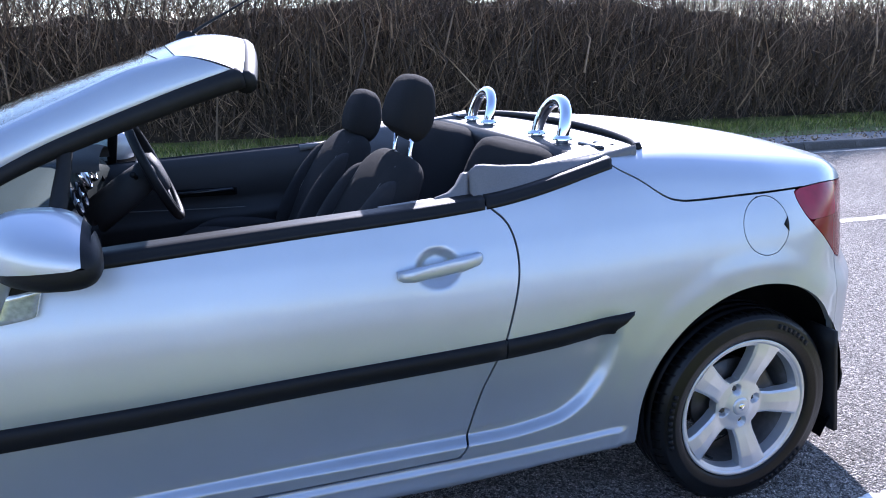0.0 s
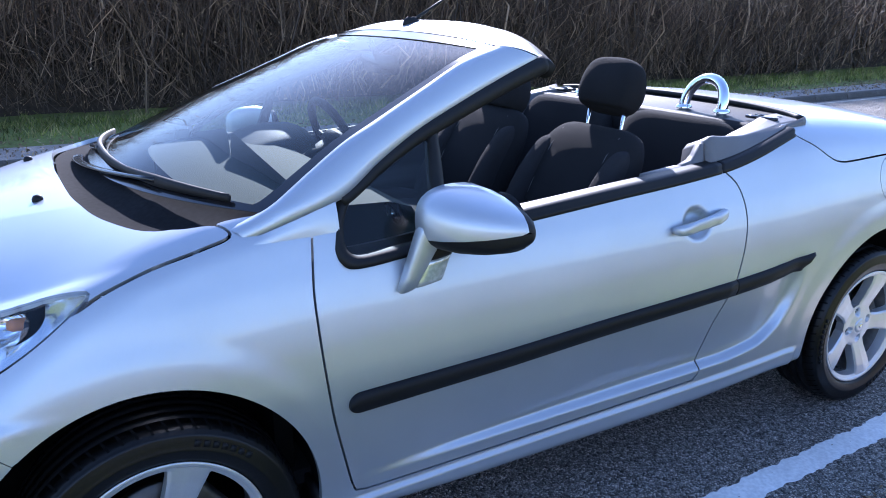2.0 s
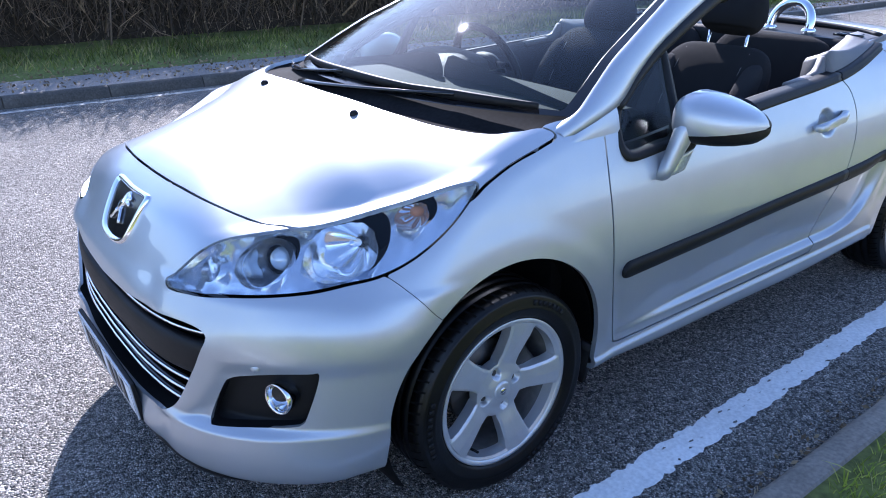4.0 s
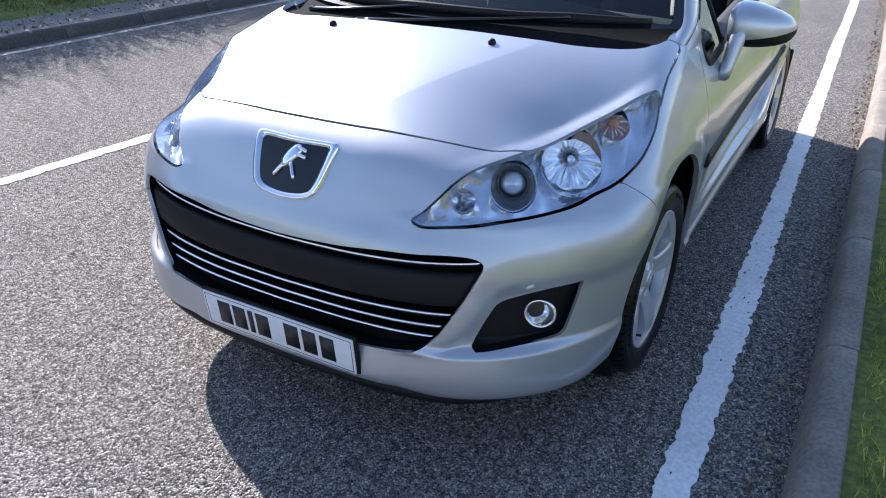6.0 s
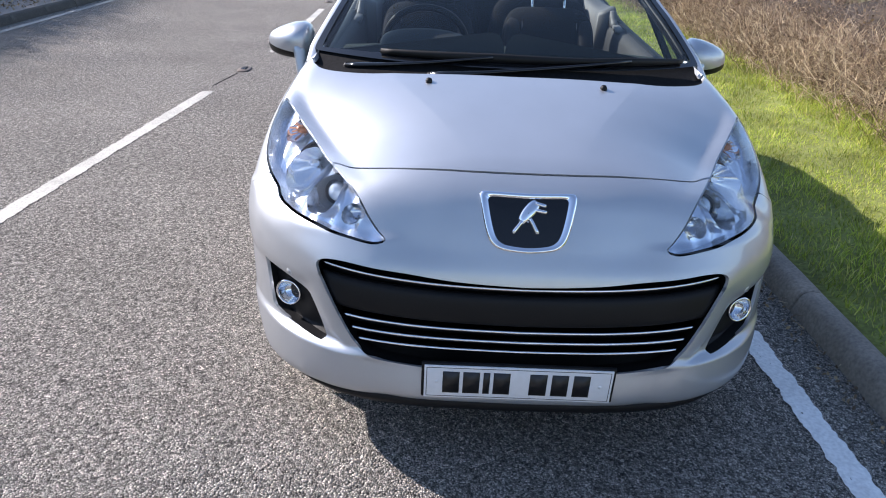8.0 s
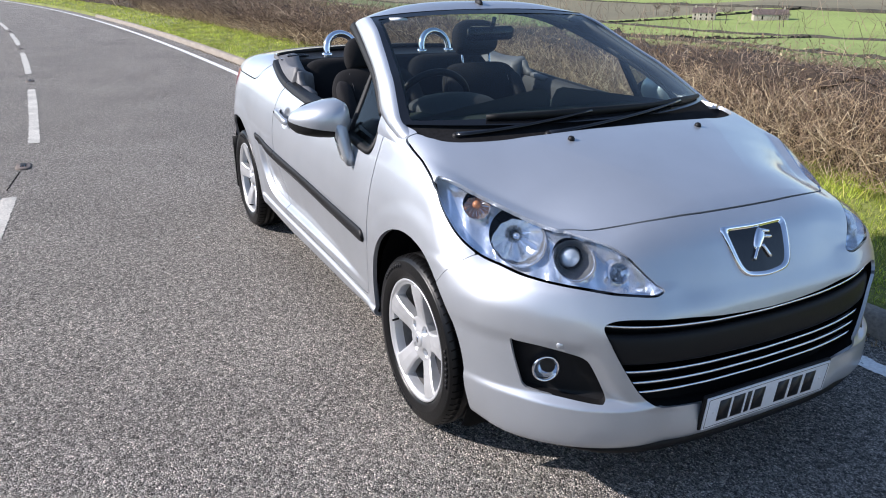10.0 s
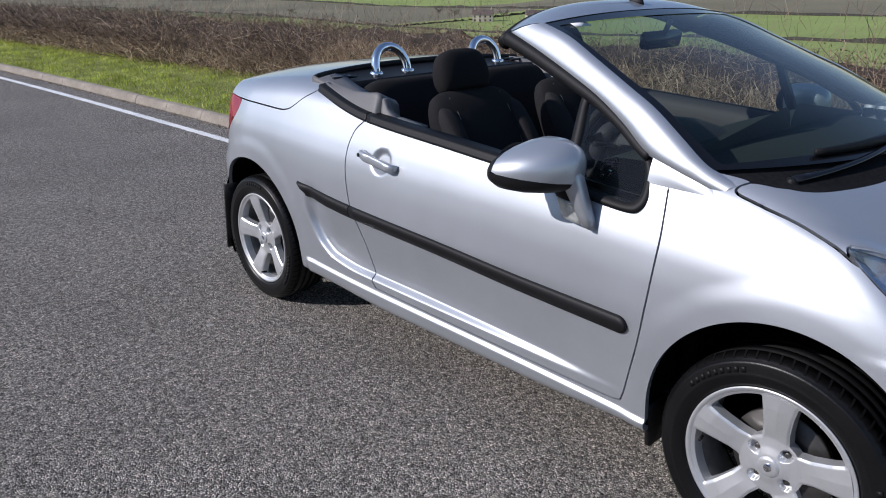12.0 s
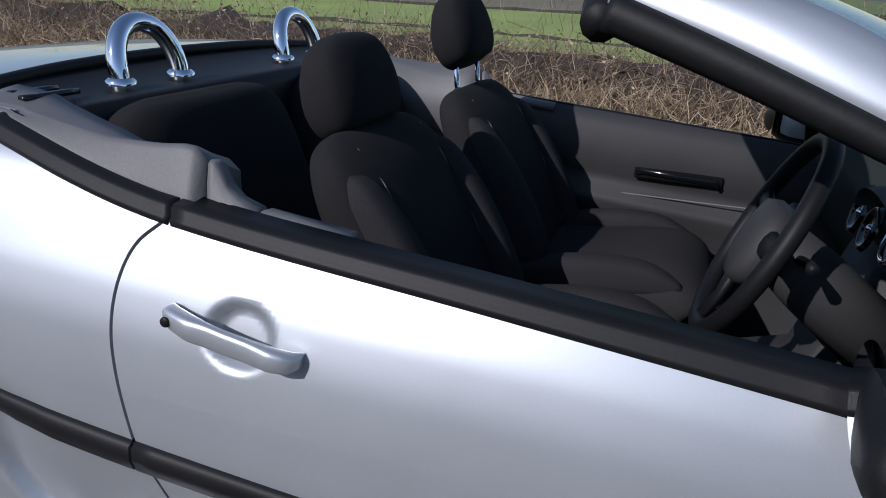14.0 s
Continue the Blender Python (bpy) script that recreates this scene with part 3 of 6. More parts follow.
# windscreen frame, glass and quarter windows
low_edge = spline([(-0.24, 0.742, 0.962), (-0.31, 0.742, 0.982), (-0.385, 0.737, 1.003), (-0.48, 0.721, 1.031), (-0.58, 0.690, 1.089), (-0.69, 0.660, 1.143), (-0.80, 0.637, 1.186), (-0.98, 0.602, 1.251), (-1.135, 0.573, 1.301)], False, 8)
up_edge = spline([(-0.195, 0.712, 0.985), (-0.25, 0.718, 1.003), (-0.310, 0.722, 1.030), (-0.40, 0.698, 1.084), (-0.507, 0.666, 1.145), (-0.61, 0.639, 1.191), (-0.75, 0.606, 1.254), (-0.88, 0.577, 1.312), (-0.985, 0.556, 1.342)], False, 8)
glass_edge = up_edge[12:]
mid_edge = (low_edge + up_edge) / 2 + (0, 0.009, 0.006)
in_edge = up_edge + (0.012, -0.012, -0.006)
pillar_rows = np.array([low_edge + (0.01, -0.02, -0.012), low_edge, low_edge * 0.7 + up_edge * 0.3 + (0, 0.008, 0.003), mid_edge, low_edge * 0.25 + up_edge * 0.75 + (0, 0.006, 0.006), up_edge, in_edge])
pillar = pillar_rows.reshape(-1, 3), [tuple(reversed(f)) for f in grid_faces(len(pillar_rows), len(low_edge))]
base_x = low_edge[low_edge[:, 0] > -0.445]
base_low = at_side(base_x[:, 0], np.minimum(base_x[:, 2] - 0.012, 0.95), -0.0015)
base_rows = np.array([base_x + (0, 0.001, 0.002), base_x * 0.7 + base_low * 0.3 + (0, 0.004, 0.0), base_x * 0.35 + base_low * 0.65 + (0, 0.003, 0), base_low])
pairwise("pillar_base", (base_rows.reshape(-1, 3), grid_faces(4, len(base_x))), PAINT, car, "silver panel at the foot of the pillar")
pairwise("windscreen_pillar", pillar, PAINT, car, "silver windscreen pillar left standing with the roof down")
hu = np.linspace(-1, 1, 61)
hy = np.abs(hu)
front_rail = np.stack([-0.955 - 0.03 * hy**2.2, 0.556 * hu, 1.370 - 0.028 * hy**2.4], -1)
rear_rail = np.stack([-1.165 + 0.03 * hy**3, 0.573 * hu, 1.388 - 0.087 * hy**3.2], -1)
header = []
for t in np.linspace(0, 1, 9):
    header.append(front_rail * (1 - t) + rear_rail * t + np.array((0, 0, 0.020)) * (4 * t * (1 - t)) * (1 - 0.5 * hy[:, None] ** 3))
header.append(rear_rail + (-0.006, 0, -0.022))
header.append(rear_rail + (0.01, 0, -0.034))
header.append(rear_rail + (0.14, 0, -0.028))
header = np.array(header)
part("header_rail", (header.reshape(-1, 3), [tuple(reversed(f)) for f in grid_faces(len(header), 61)]), PAINT, car, "silver header rail over the windscreen")
part("header_seal", tube(rear_rail + (-0.004, 0, -0.026), 0.026, 10), RUBBER, car, "black roof seal along the header")
pairwise("pillar_seal", tube(low_edge[23:] + (0.006, -0.010, -0.010), np.linspace(0.016, 0.027, len(low_edge) - 23), 10), RUBBER, car, "black rubber seal on the pillar")
pairwise("pillar_trim", loft([[p + (0.012, -0.012, -0.014), p + (0.03, -0.03, -0.006), q + (0.03, -0.045, -0.02), q + (0.0, -0.02, -0.02)] for p, q in zip(low_edge[20:], up_edge[20:])]), TRIM, car, "dark pillar lining")


def pane(u, w):
    """Places on the windscreen: u across from -1 to 1, w from its base to the header."""
    k = np.clip(w, 0, 1) * (len(glass_edge) - 1)
    e = np.stack([np.interp(k, np.arange(len(glass_edge)), glass_edge[:, i]) for i in range(3)], -1)
    cx = np.interp(w, [0, 1], [-0.015, -0.955])
    cz = 1.022 + (1.370 - 1.022) * w + 0.05 * w * (1 - w)
    a = np.abs(u)
    return np.stack([cx + (e[..., 0] - cx) * a**2.3, (e[..., 1] - 0.006) * u, cz + (e[..., 2] - cz) * a**2.3 - 0.004], -1)


gu, gw = np.meshgrid(np.linspace(-1, 1, 81), np.linspace(0, 1, 41), indexing="ij")
glass_v = pane(gu, gw).reshape(-1, 3)
glass_f = grid_faces(81, 41)
glass_pane = part("windscreen", (glass_v, glass_f), GLASS, car, "tinted laminated windscreen")
glass_pane.visible_shadow = False
border = np.maximum(np.abs(gu) - 0.955, np.maximum(gw - 0.945, 0.05 - gw)).ravel()
part("glass_border", clip(glass_v + (0.0015, 0, 0.002), glass_f, border), GLOSS, car, "black printed border of the windscreen")
part("tax_sticker", moved(plain(box(-0.001, 0.001, -0.04, 0.04, -0.011, 0.011, 0.0)), Matrix.Translation(pane(np.array(-0.80), np.array(0.93))) @ Matrix.Rotation(radians(-65), 4, "Y")), material("white_sticker", (0.75, 0.75, 0.74), 0.6, stain=0.1), car, "small white sticker inside the glass")


def quarter(outline, off=0.0):
    p = spline(outline, True, 6)
    return np.stack([p[:, 0], 1.258 - 0.54 * p[:, 1] + off, p[:, 1]], -1)


q_out = [(-0.752, 1.150), (-0.742, 1.06), (-0.722, 0.95), (-0.705, 0.895), (-0.60, 0.882), (-0.47, 0.874), (-0.432, 0.890), (-0.424, 0.93), (-0.438, 0.985), (-0.49, 1.042), (-0.60, 1.108), (-0.70, 1.153), (-0.735, 1.165)]
q_in = [(-0.722, 1.120), (-0.706, 1.05), (-0.690, 0.96), (-0.678, 0.914), (-0.60, 0.905), (-0.49, 0.897), (-0.457, 0.910), (-0.450, 0.935), (-0.462, 0.98), (-0.505, 1.030), (-0.61, 1.090), (-0.69, 1.125), (-0.712, 1.132)]
a, b = quarter(q_out), quarter(q_in)
n = len(a)
frame_rows = np.array([a - (0, 0.022, 0), a + (0, 0.004, 0), (a + b) / 2 + (0, 0.009, 0), b + (0, 0.004, 0), b - (0, 0.02, 0)])
quarters = pairwise("quarter_window_frame", (frame_rows.reshape(-1, 3), grid_faces(5, n, True)), RUBBER, doors, "black frame of the small fixed window")
for d, s in zip(quarters, both((b, [tuple(range(n))]))):
    g = part("quarter_glass", s, GLASS, doors[quarters.index(d)], "small triangular fixed window")
    g.visible_shadow = False

# cowl, wipers and washer jets
cy = np.linspace(-0.70, 0.70, 71)
cb = bonnet_back(np.abs(cy))
cw_rows = [np.stack([cb - 0.004, cy, crest(cb) - crown(cb) * (np.abs(cy) / 0.56) ** 2.8 - 0.020], -1)]
edge_front = pane(cy / 0.716, np.zeros_like(cy) + 0.015)
cw_rows += [cw_rows[0] * 0.5 + edge_front * 0.5 - (0, 0, 0.022), edge_front - (0, 0, 0.012), edge_front - (0.04, 0, -0.002)]
part("cowl", (np.array(cw_rows).reshape(-1, 3), grid_faces(4, 71)), material("cowl_plastic", (0.010, 0.010, 0.011), 0.9, grain=0.3, grain_scale=80, stain=0.3, Specular_IOR_Level=0.08), car, "black plastic cowl under the windscreen")


def wiper(y0, y1, yj, ypivot):
    ys = np.linspace(y0, y1, 18)
    w = 0.045
    base = pane(ys / 0.72, np.full(18, w))
    blade = tube(base + (0.008, 0, 0.011), np.interp(ys, [y0, yj, y1], [0.006, 0.010, 0.006]), 8, 1.6)
    arm_y = np.linspace(ypivot, yj, 14)
    t = np.linspace(0, 1, 14)
    ap = pane(arm_y / 0.72, 0.045 * t) + np.stack([0.035 * (1 - t) + 0.006, 0 * t, -0.026 + 0.040 * t], -1)
    arm = tube(ap, np.interp(t, [0, 0.2, 0.85, 1], [0.019, 0.013, 0.009, 0.015]), 8, 0.6)
    return blade, arm, ap[0]


for y0, y1, yj, yp in ((-0.46, 0.32, -0.07, -0.58), (0.24, 0.64, 0.42, -0.28)):
    blade, arm, foot = wiper(y0, y1, yj, yp)
    arm_ob = part("wiper_arm", arm, GLOSS, car, "black wiper arm")
    part("wiper_blade", blade, RUBBER, arm_ob, "black rubber wiper blade")
    part("pivot", moved(turned([(0, 0.008), (0.012, 0.007), (0.016, 0.0), (0.016, -0.03)], 18), Matrix.Translation(foot) @ Matrix.Rotation(radians(90), 4, "X")), TRIM, arm_ob)
for y in (0.283, -0.283):
    z = crest(0.13) - crown(0.13) * (0.283 / 0.56) ** 2.8
    jet = loft([[(0.133 + s * a * 0.013, y + s * b * 0.011, z + h) for a, b in zip(*ring(12, 2.2))] for s, h in ((1.0, -0.006), (1.0, 0.004), (0.7, 0.011), (0.2, 0.013))])
    part("washer_jet", jet, TRIM, bonnet, "small black washer jet")

# aerial on the header
part("aerial", joined(loft([[(-1.02 + s * a * 0.035, b * s * 0.014, 1.385 + h) for a, b in zip(*ring(12, 2))] for s, h in ((1, -0.005), (0.9, 0.012), (0.45, 0.026))]), tube([(-1.028, 0, 1.40), (-1.08, 0.002, 1.432), (-1.22, 0.004, 1.512)], [0.006, 0.004, 0.003], 8)), RUBBER, car, "short black whip aerial")


# door mirrors
def mirror_ring(y, cx, cz, dx, dz, n=28):
    c, s = ring(n, 2.5)
    return np.stack([cx + c * dx, np.full(n, y), cz + s * dz], -1)


ys = [0.785, 0.795, 0.82, 0.86, 0.90, 0.94, 0.97, 0.985, 0.992]
cx = [-0.690, -0.690, -0.696, -0.706, -0.719, -0.739, -0.759, -0.775, -0.785]
cz = [0.978, 0.979, 0.980, 0.976, 0.971, 0.965, 0.960, 0.958, 0.957]
dx = [0.04, 0.080, 0.100, 0.105, 0.100, 0.085, 0.062, 0.038, 0.014]
dz = [0.035, 0.062, 0.074, 0.073, 0.066, 0.055, 0.042, 0.026, 0.010]
shell_m = loft([mirror_ring(*a) for a in zip(ys, cx, cz, dx, dz)])
mv = shell_m[0]
cut_z = mv[:, 2] - np.interp(mv[:, 1], [0.79, 0.85, 0.99], [0.934, 0.943, 0.958]) + 0.05 * (mv[:, 0] + 0.70)
rim_z = mv[:, 0] + 0.786 + 0.03 * (mv[:, 1] - 0.88)
cap_m, low_m, rim_m = clip(*shell_m, np.minimum(cut_z, rim_z)), clip(*shell_m, -cut_z), clip(*shell_m, np.minimum(cut_z, -rim_z))
face = turned([(0.0, 0.0), (1.0, 0.0)], 40)
fm = np.stack([-0.806 + 0 * face[0][:, 0], 0.875 + face[0][:, 0] * 0.082, 0.974 + face[0][:, 2] * 0.056], -1)


def foot_slice(front0, back0, front1, back1, z0, z1, y0, y1, t0, t1, n=6):
    """A leaning slab of the mirror's foot between two heights."""
    rows = []
    for t in np.linspace(0, 1, n):
        f, k, z, y, w = front0 + (front1 - front0) * t, back0 + (back1 - back0) * t, z0 + (z1 - z0) * t, y0 + (y1 - y0) * t, t0 + (t1 - t0) * t
        c, s = ring(16, 3.0)
        rows.append([((f + k) / 2 + a * (f - k) / 2, y + b * w, z + a * -0.006) for a, b in zip(c, s)])
    return loft(rows)


foot_m = foot_slice(-0.604, -0.690, -0.556, -0.600, 0.990, 0.815, 0.838, 0.812, 0.030, 0.020)
under_m = foot_slice(-0.640, -0.715, -0.622, -0.690, 0.945, 0.880, 0.828, 0.818, 0.022, 0.018)
lamp_m = foot_slice(-0.610, -0.690, -0.592, -0.672, 0.884, 0.822, 0.818, 0.812, 0.021, 0.017)
INDICATOR = material("indicator_lens", (0.62, 0.64, 0.62), 0.12, 0.5, stain=0.3, stain_scale=60, Coat_Weight=1.0)
MIRROR = material("mirror_glass", (0.9, 0.9, 0.92), 0.02, 1.0)
for m_sign, d in zip((1, -1), doors):
    pick = (lambda s: s) if m_sign > 0 else mirrored
    mo = part("door_mirror", pick(cap_m), PAINT, d, "silver door mirror cap")
    for nm, sh, mt, lb in (("mirror_rim", rim_m, TRIM, "black rim round the mirror glass"), ("mirror_base", low_m, TRIM, "black lower half of the mirror"), ("mirror_glass", (fm, face[1]), MIRROR, "mirror glass"), ("mirror_foot", foot_m, PAINT, "silver mirror foot"), ("mirror_bracket", under_m, TRIM, "black mirror bracket"), ("side_indicator", lamp_m, INDICATOR, "clear side indicator")):
        part(nm, pick(sh), mt, mo, lb)

# headlamps: clear lens over a bright housing with two bowls
lens = cut(lamp_line - 0.003)
lamp_middle = curve((-0.70, 0.90), (-0.5, 0.832), (-0.27, 0.782), (0.0, 0.757), (0.2, 0.727), (0.34, 0.696))
SEAL = largest(clip(*SKIN, np.minimum(np.minimum(lamp_line + 0.0022, 0.0034 - lamp_line), lamp_middle(X - A) - Z)))
AMBER = material("amber_bulb", (0.40, 0.16, 0.07), 0.2, stain=0.1)
BOWL = material("reflector", (0.78, 0.81, 0.86), 0.13, 0.88, stain=0.05)
BEZEL = material("lamp_bezel", (0.74, 0.78, 0.84), 0.17, 0.85, stain=0.15, stain_scale=14, bump=0.25, bump_scale=22)
next(q for q in BEZEL.node_tree.nodes if q.type == "BUMP").inputs["Distance"].default_value = 0.012
LENS_BALL = material("projector_glass", (0.50, 0.56, 0.62), 0.05, 0.3, Coat_Weight=1.0, stain=0.1)
lens_v, lens_f = lens
inward = np.array((-0.62, -0.55, -0.35))
fold = (lens_v[:, 0] - lens_v[:, 1]) * 11 + lens_v[:, 2] * 6
back_v = lens_v + inward * (0.050 + 0.020 * np.abs(fold - np.floor(fold) - 0.5)[:, None])
BOWLS = (("main_reflector", (0.390, 0.645, 0.785), 0.080, 0.060), ("dip_reflector", (0.513, 0.540, 0.744), 0.055, 0.048), ("side_light", (0.602, 0.452, 0.720), 0.028, 0.022), ("indicator_reflector", (0.240, 0.700, 0.850), 0.042, 0.034))
LAMP_AIM = np.array((0.83, 0.40, 0.22)) / np.linalg.norm((0.83, 0.40, 0.22))
holes = np.full(len(back_v), 1.0)
for _, c, r, _ in BOWLS:
    off = back_v - np.array(c)
    holes = np.minimum(holes, np.linalg.norm(off - (off @ LAMP_AIM)[:, None] * LAMP_AIM, axis=1) - r)
lamp_back = clip(back_v, lens_f, holes)
lens_edges = {e for q in lens_f for e in zip(q, (*q[1:], q[0]))}
lens_rim = [e for e in lens_edges if (e[1], e[0]) not in lens_edges]
for sgn in (1, -1):
    pick = (lambda s: s) if sgn > 0 else mirrored
    lamp = part("headlamp", pick(lamp_back), BEZEL, car, "large swept-back headlamp with a clear lens")
    wall = np.vstack([lens_v - (0.002, 0.002, 0.001), back_v]), [(i, j, j + len(lens_v), i + len(lens_v)) for i, j in lens_rim]
    part("lamp_wall", pick(wall), BEZEL, lamp)
    aim = Vector(LAMP_AIM)
    turn_to = aim.to_track_quat("Y", "Z").to_matrix().to_4x4()
    for name, c, r, depth in BOWLS:
        c = Vector(c)
        while float(body_field(np.array(c.x), np.array(c.y), np.array(c.z))) > -(0.024 + 0.10 * r):
            c = c - aim * 0.003
        m = Matrix.Translation(c) @ turn_to
        prof = [(r * 0.16, -depth), (r * 0.3, -depth * 0.93), (r * 0.45, -depth * 0.80), (r * 0.6, -depth * 0.64), (r * 0.75, -depth * 0.42), (r * 0.88, -depth * 0.2), (r, 0), (r * 1.01, 0.03), (r * 1.02, 0.06), (r * 1.03, 0.09)]
        bv, bf = turned(prof, 120)
        spin_a, out_r = np.arctan2(bv[:, 2], bv[:, 0]), np.hypot(bv[:, 0], bv[:, 2]) / r
        bv[:, 1] += 0.0028 * np.sign(np.cos(9 * spin_a)) * np.abs(np.cos(9 * spin_a)) ** 0.5 * np.clip(out_r, 0, 0.9) * (out_r < 0.95)
        bv, bf = moved((bv, bf), m)
        part(name, pick(clip(bv, bf, -body_field(*bv.T) - 0.026)), BOWL, lamp, "round fluted reflector bowl")
        if name == "indicator_reflector":
            part("indicator_bulb", pick(moved(turned([(0, 0.006), (0.009, 0.003), (0.013, -0.006), (0.013, -0.03)], 24), m)), AMBER, lamp, "amber indicator bulb")
            continue
        if name == "dip_reflector":
            part("projector_ring", pick(moved(turned([(0.032, -0.03), (0.035, -0.004), (0.038, -0.002), (0.043, -0.03)], 40), m)), GLOSS, lamp, "dark ring of the projector")
            part("projector_lens", pick(moved(turned([(0, 0.010), (0.012, 0.007), (0.022, 0.000), (0.029, -0.012), (0.031, -0.03)], 40), m)), LENS_BALL, lamp, "bright round projector lens")
            continue
        part("bulb_holder", pick(moved(turned([(0, -depth * 0.75), (r * 0.17, -depth * 0.75), (r * 0.2, -depth)], 20), m)), GLOSS, lamp, "dark bulb socket")
        part("bulb_cap", pick(moved(turned([(0, 0.002), (0.008, -0.001), (0.010, -0.014), (0.009, -depth)], 20), m)), CHROME, lamp, "bulb shield")
    for k in range(3):
        s0 = 0.60 + 0.025 * k
        fin = loft([[(s0 + a * 0.004, 0.47 - 0.05 * k + b * 0.03, 0.715 + h) for a, b in zip(*ring(8, 3))] for h in (-0.012, 0.018 - 0.004 * k)])
        part("fin", pick(fin), BOWL, lamp)
    part("lamp_seal", pick(rimmed(*SEAL, 0.01)), GLOSS, lamp, "black edge of the lamp")
    clear = part("lens", pick(lens), LENS, lamp, "clear plastic lens")
    clear.visible_shadow = False

# rear lamps
for l_ob, s_up in zip(pairwise("rear_lamp", rimmed(*cut(lamp_rear - 0.001, 0.868 - Z), 0.02), RED, car, "dark red wrap-round rear lamp"), both(rimmed(*cut(lamp_rear - 0.001, Z - 0.869), 0.02))):
    part("upper_lens", s_up, RED_CLEAR, l_ob, "paler red upper lens")

def edge_wall(shape, offset, start=0.2):
    """A wall from the open edge of a sheet towards its copy moved by offset."""
    v, f = shape
    way = {e for q in f for e in zip(q, (*q[1:], q[0]))}
    rim = [e for e in way if (e[1], e[0]) not in way and np.abs(v[list(e), 1]).max() > 1e-3]
    return np.vstack([v + np.array(offset) * start, v + np.array(offset)]), [(i, j, j + len(v), i + len(v)) for i, j in rim]


# grille: dark mesh, padded bar and chrome slats


def grille_edge(z):
    """Half the width of the opening at a height."""
    return float(np.interp(z, [0.335, 0.362, 0.40, 0.475, 0.56, 0.61, 0.632], [0.30, 0.40, 0.457, 0.505, 0.548, 0.566, 0.50]))


def across(z, bow, depth, n=61, trim=0.0):
    """A line across the nose at height z, its ends bow metres higher, set back by depth."""
    w = grille_edge(z + bow) - trim
    y = np.linspace(-w, w, n)
    zz = z + bow * (np.abs(y) / 0.55) ** 2
    x = nose(zz) - nose_plan(np.abs(y)) - depth
    return np.stack([x, y, zz], -1)


grille = part("grille", (np.array([across(z, 0.015, 0.055) for z in np.linspace(0.325, 0.62, 14)]).reshape(-1, 3), grid_faces(14, 61)), DARK, car, "wide black grille with chrome slats")
pad_rows = []
for a, b in zip(*ring(16, 3.2)):
    pad_rows.append(across(0.517 + 0.045 * b, 0.022, 0.026 - 0.018 * a, 61, 0.004))
pad_rows = np.array(pad_rows).transpose(1, 0, 2)
part("grille_wall", whole(edge_wall(cut(grille_line + 0.002), (-0.065, 0, 0), 0.1)), DARK, grille, "dark inner edge of the opening")
part("grille_bar", loft(pad_rows), TRIM, grille, "matt black padded bar across the grille")
for z, bow in ((0.582, 0.026), (0.455, 0.016), (0.424, 0.012), (0.395, 0.010)):
    part("slat", tube(across(z, bow, 0.018, 61, 0.006), 0.0042, 8), CHROME, grille, "thin chrome slat")
    part("slat_fin", loft([[p + (-0.002, 0, -0.004), p + (-0.03, 0, 0.002), p + (-0.03, 0, -0.004), p + (-0.002, 0, -0.009)] for p in across(z, bow, 0.018, 61, 0.006)]), GLOSS, grille)

# number plate: characters given as plain bars
plate_c = Vector((0.822, 0.0, 0.316))
plate_m = Matrix.Translation(plate_c) @ Matrix.Rotation(radians(6), 4, "Y")
PLATE = material("white_plate", (0.72, 0.73, 0.76), 0.35, grain=0.03, stain=0.05, stain_scale=9)
INK = material("black_ink", (0.012, 0.012, 0.014), 0.4, stain=0.1)
plate_holder = part("number_plate", moved(plain(box(-0.014, -0.002, -0.268, 0.268, -0.058, 0.060, 0.004)), plate_m), TRIM, car, "white number plate with dark characters")
part("plate_face", moved(plain(box(-0.002, 0.003, -0.26, 0.26, -0.0555, 0.0555, 0.0015)), plate_m), PLATE, plate_holder)
for y0, y1, z0, z1 in ((-0.254, 0.254, 0.0485, 0.0500), (-0.254, 0.254, -0.0500, -0.0485), (-0.254, -0.2525, -0.05, 0.05), (0.2525, 0.254, -0.05, 0.05)):
    part("border_line", moved(plain(box(0.0022, 0.0036, y0, y1, z0, z1, 0)), plate_m), INK, plate_holder)
for k, w in enumerate((0.046, 0.046, 0.018, 0.046, 0.048, 0.046, 0.046)):
    y = (-0.186, -0.130, -0.088, -0.046, 0.055, 0.115, 0.175)[k]
    part("bar", moved(plain(box(0.0022, 0.0038, y - w / 2, y + w / 2, -0.037, 0.037, 0)), plate_m), INK, plate_holder)
for y in (-0.226, 0.226):
    part("screw", moved(turned([(0, 0.005), (0.005, 0.0045), (0.0065, 0.002)], 16), plate_m @ Matrix.Translation((0, y, 0)) @ Matrix.Rotation(radians(-90), 4, "Z")), PLATE, plate_holder)

# badge: dark shield in a chrome surround with a plain emblem
half_shield = [(0.060, 0.8205), (0.118, 0.8215), (0.129, 0.817), (0.131, 0.806), (0.119, 0.752), (0.106, 0.714), (0.090, 0.695), (0.062, 0.685)]
shield = [(0.0, 0.8195), *half_shield, (0.0, 0.680), *[(-a, b) for a, b in half_shield[::-1]]]


def on_nose(outline, scale, off, shift=(0.0, 0.755)):
    p = (spline(outline, True, 5) - shift) * scale + shift
    q = at_nose(p[:, 0], p[:, 1])
    return q + (off, 0, off * 0.45)


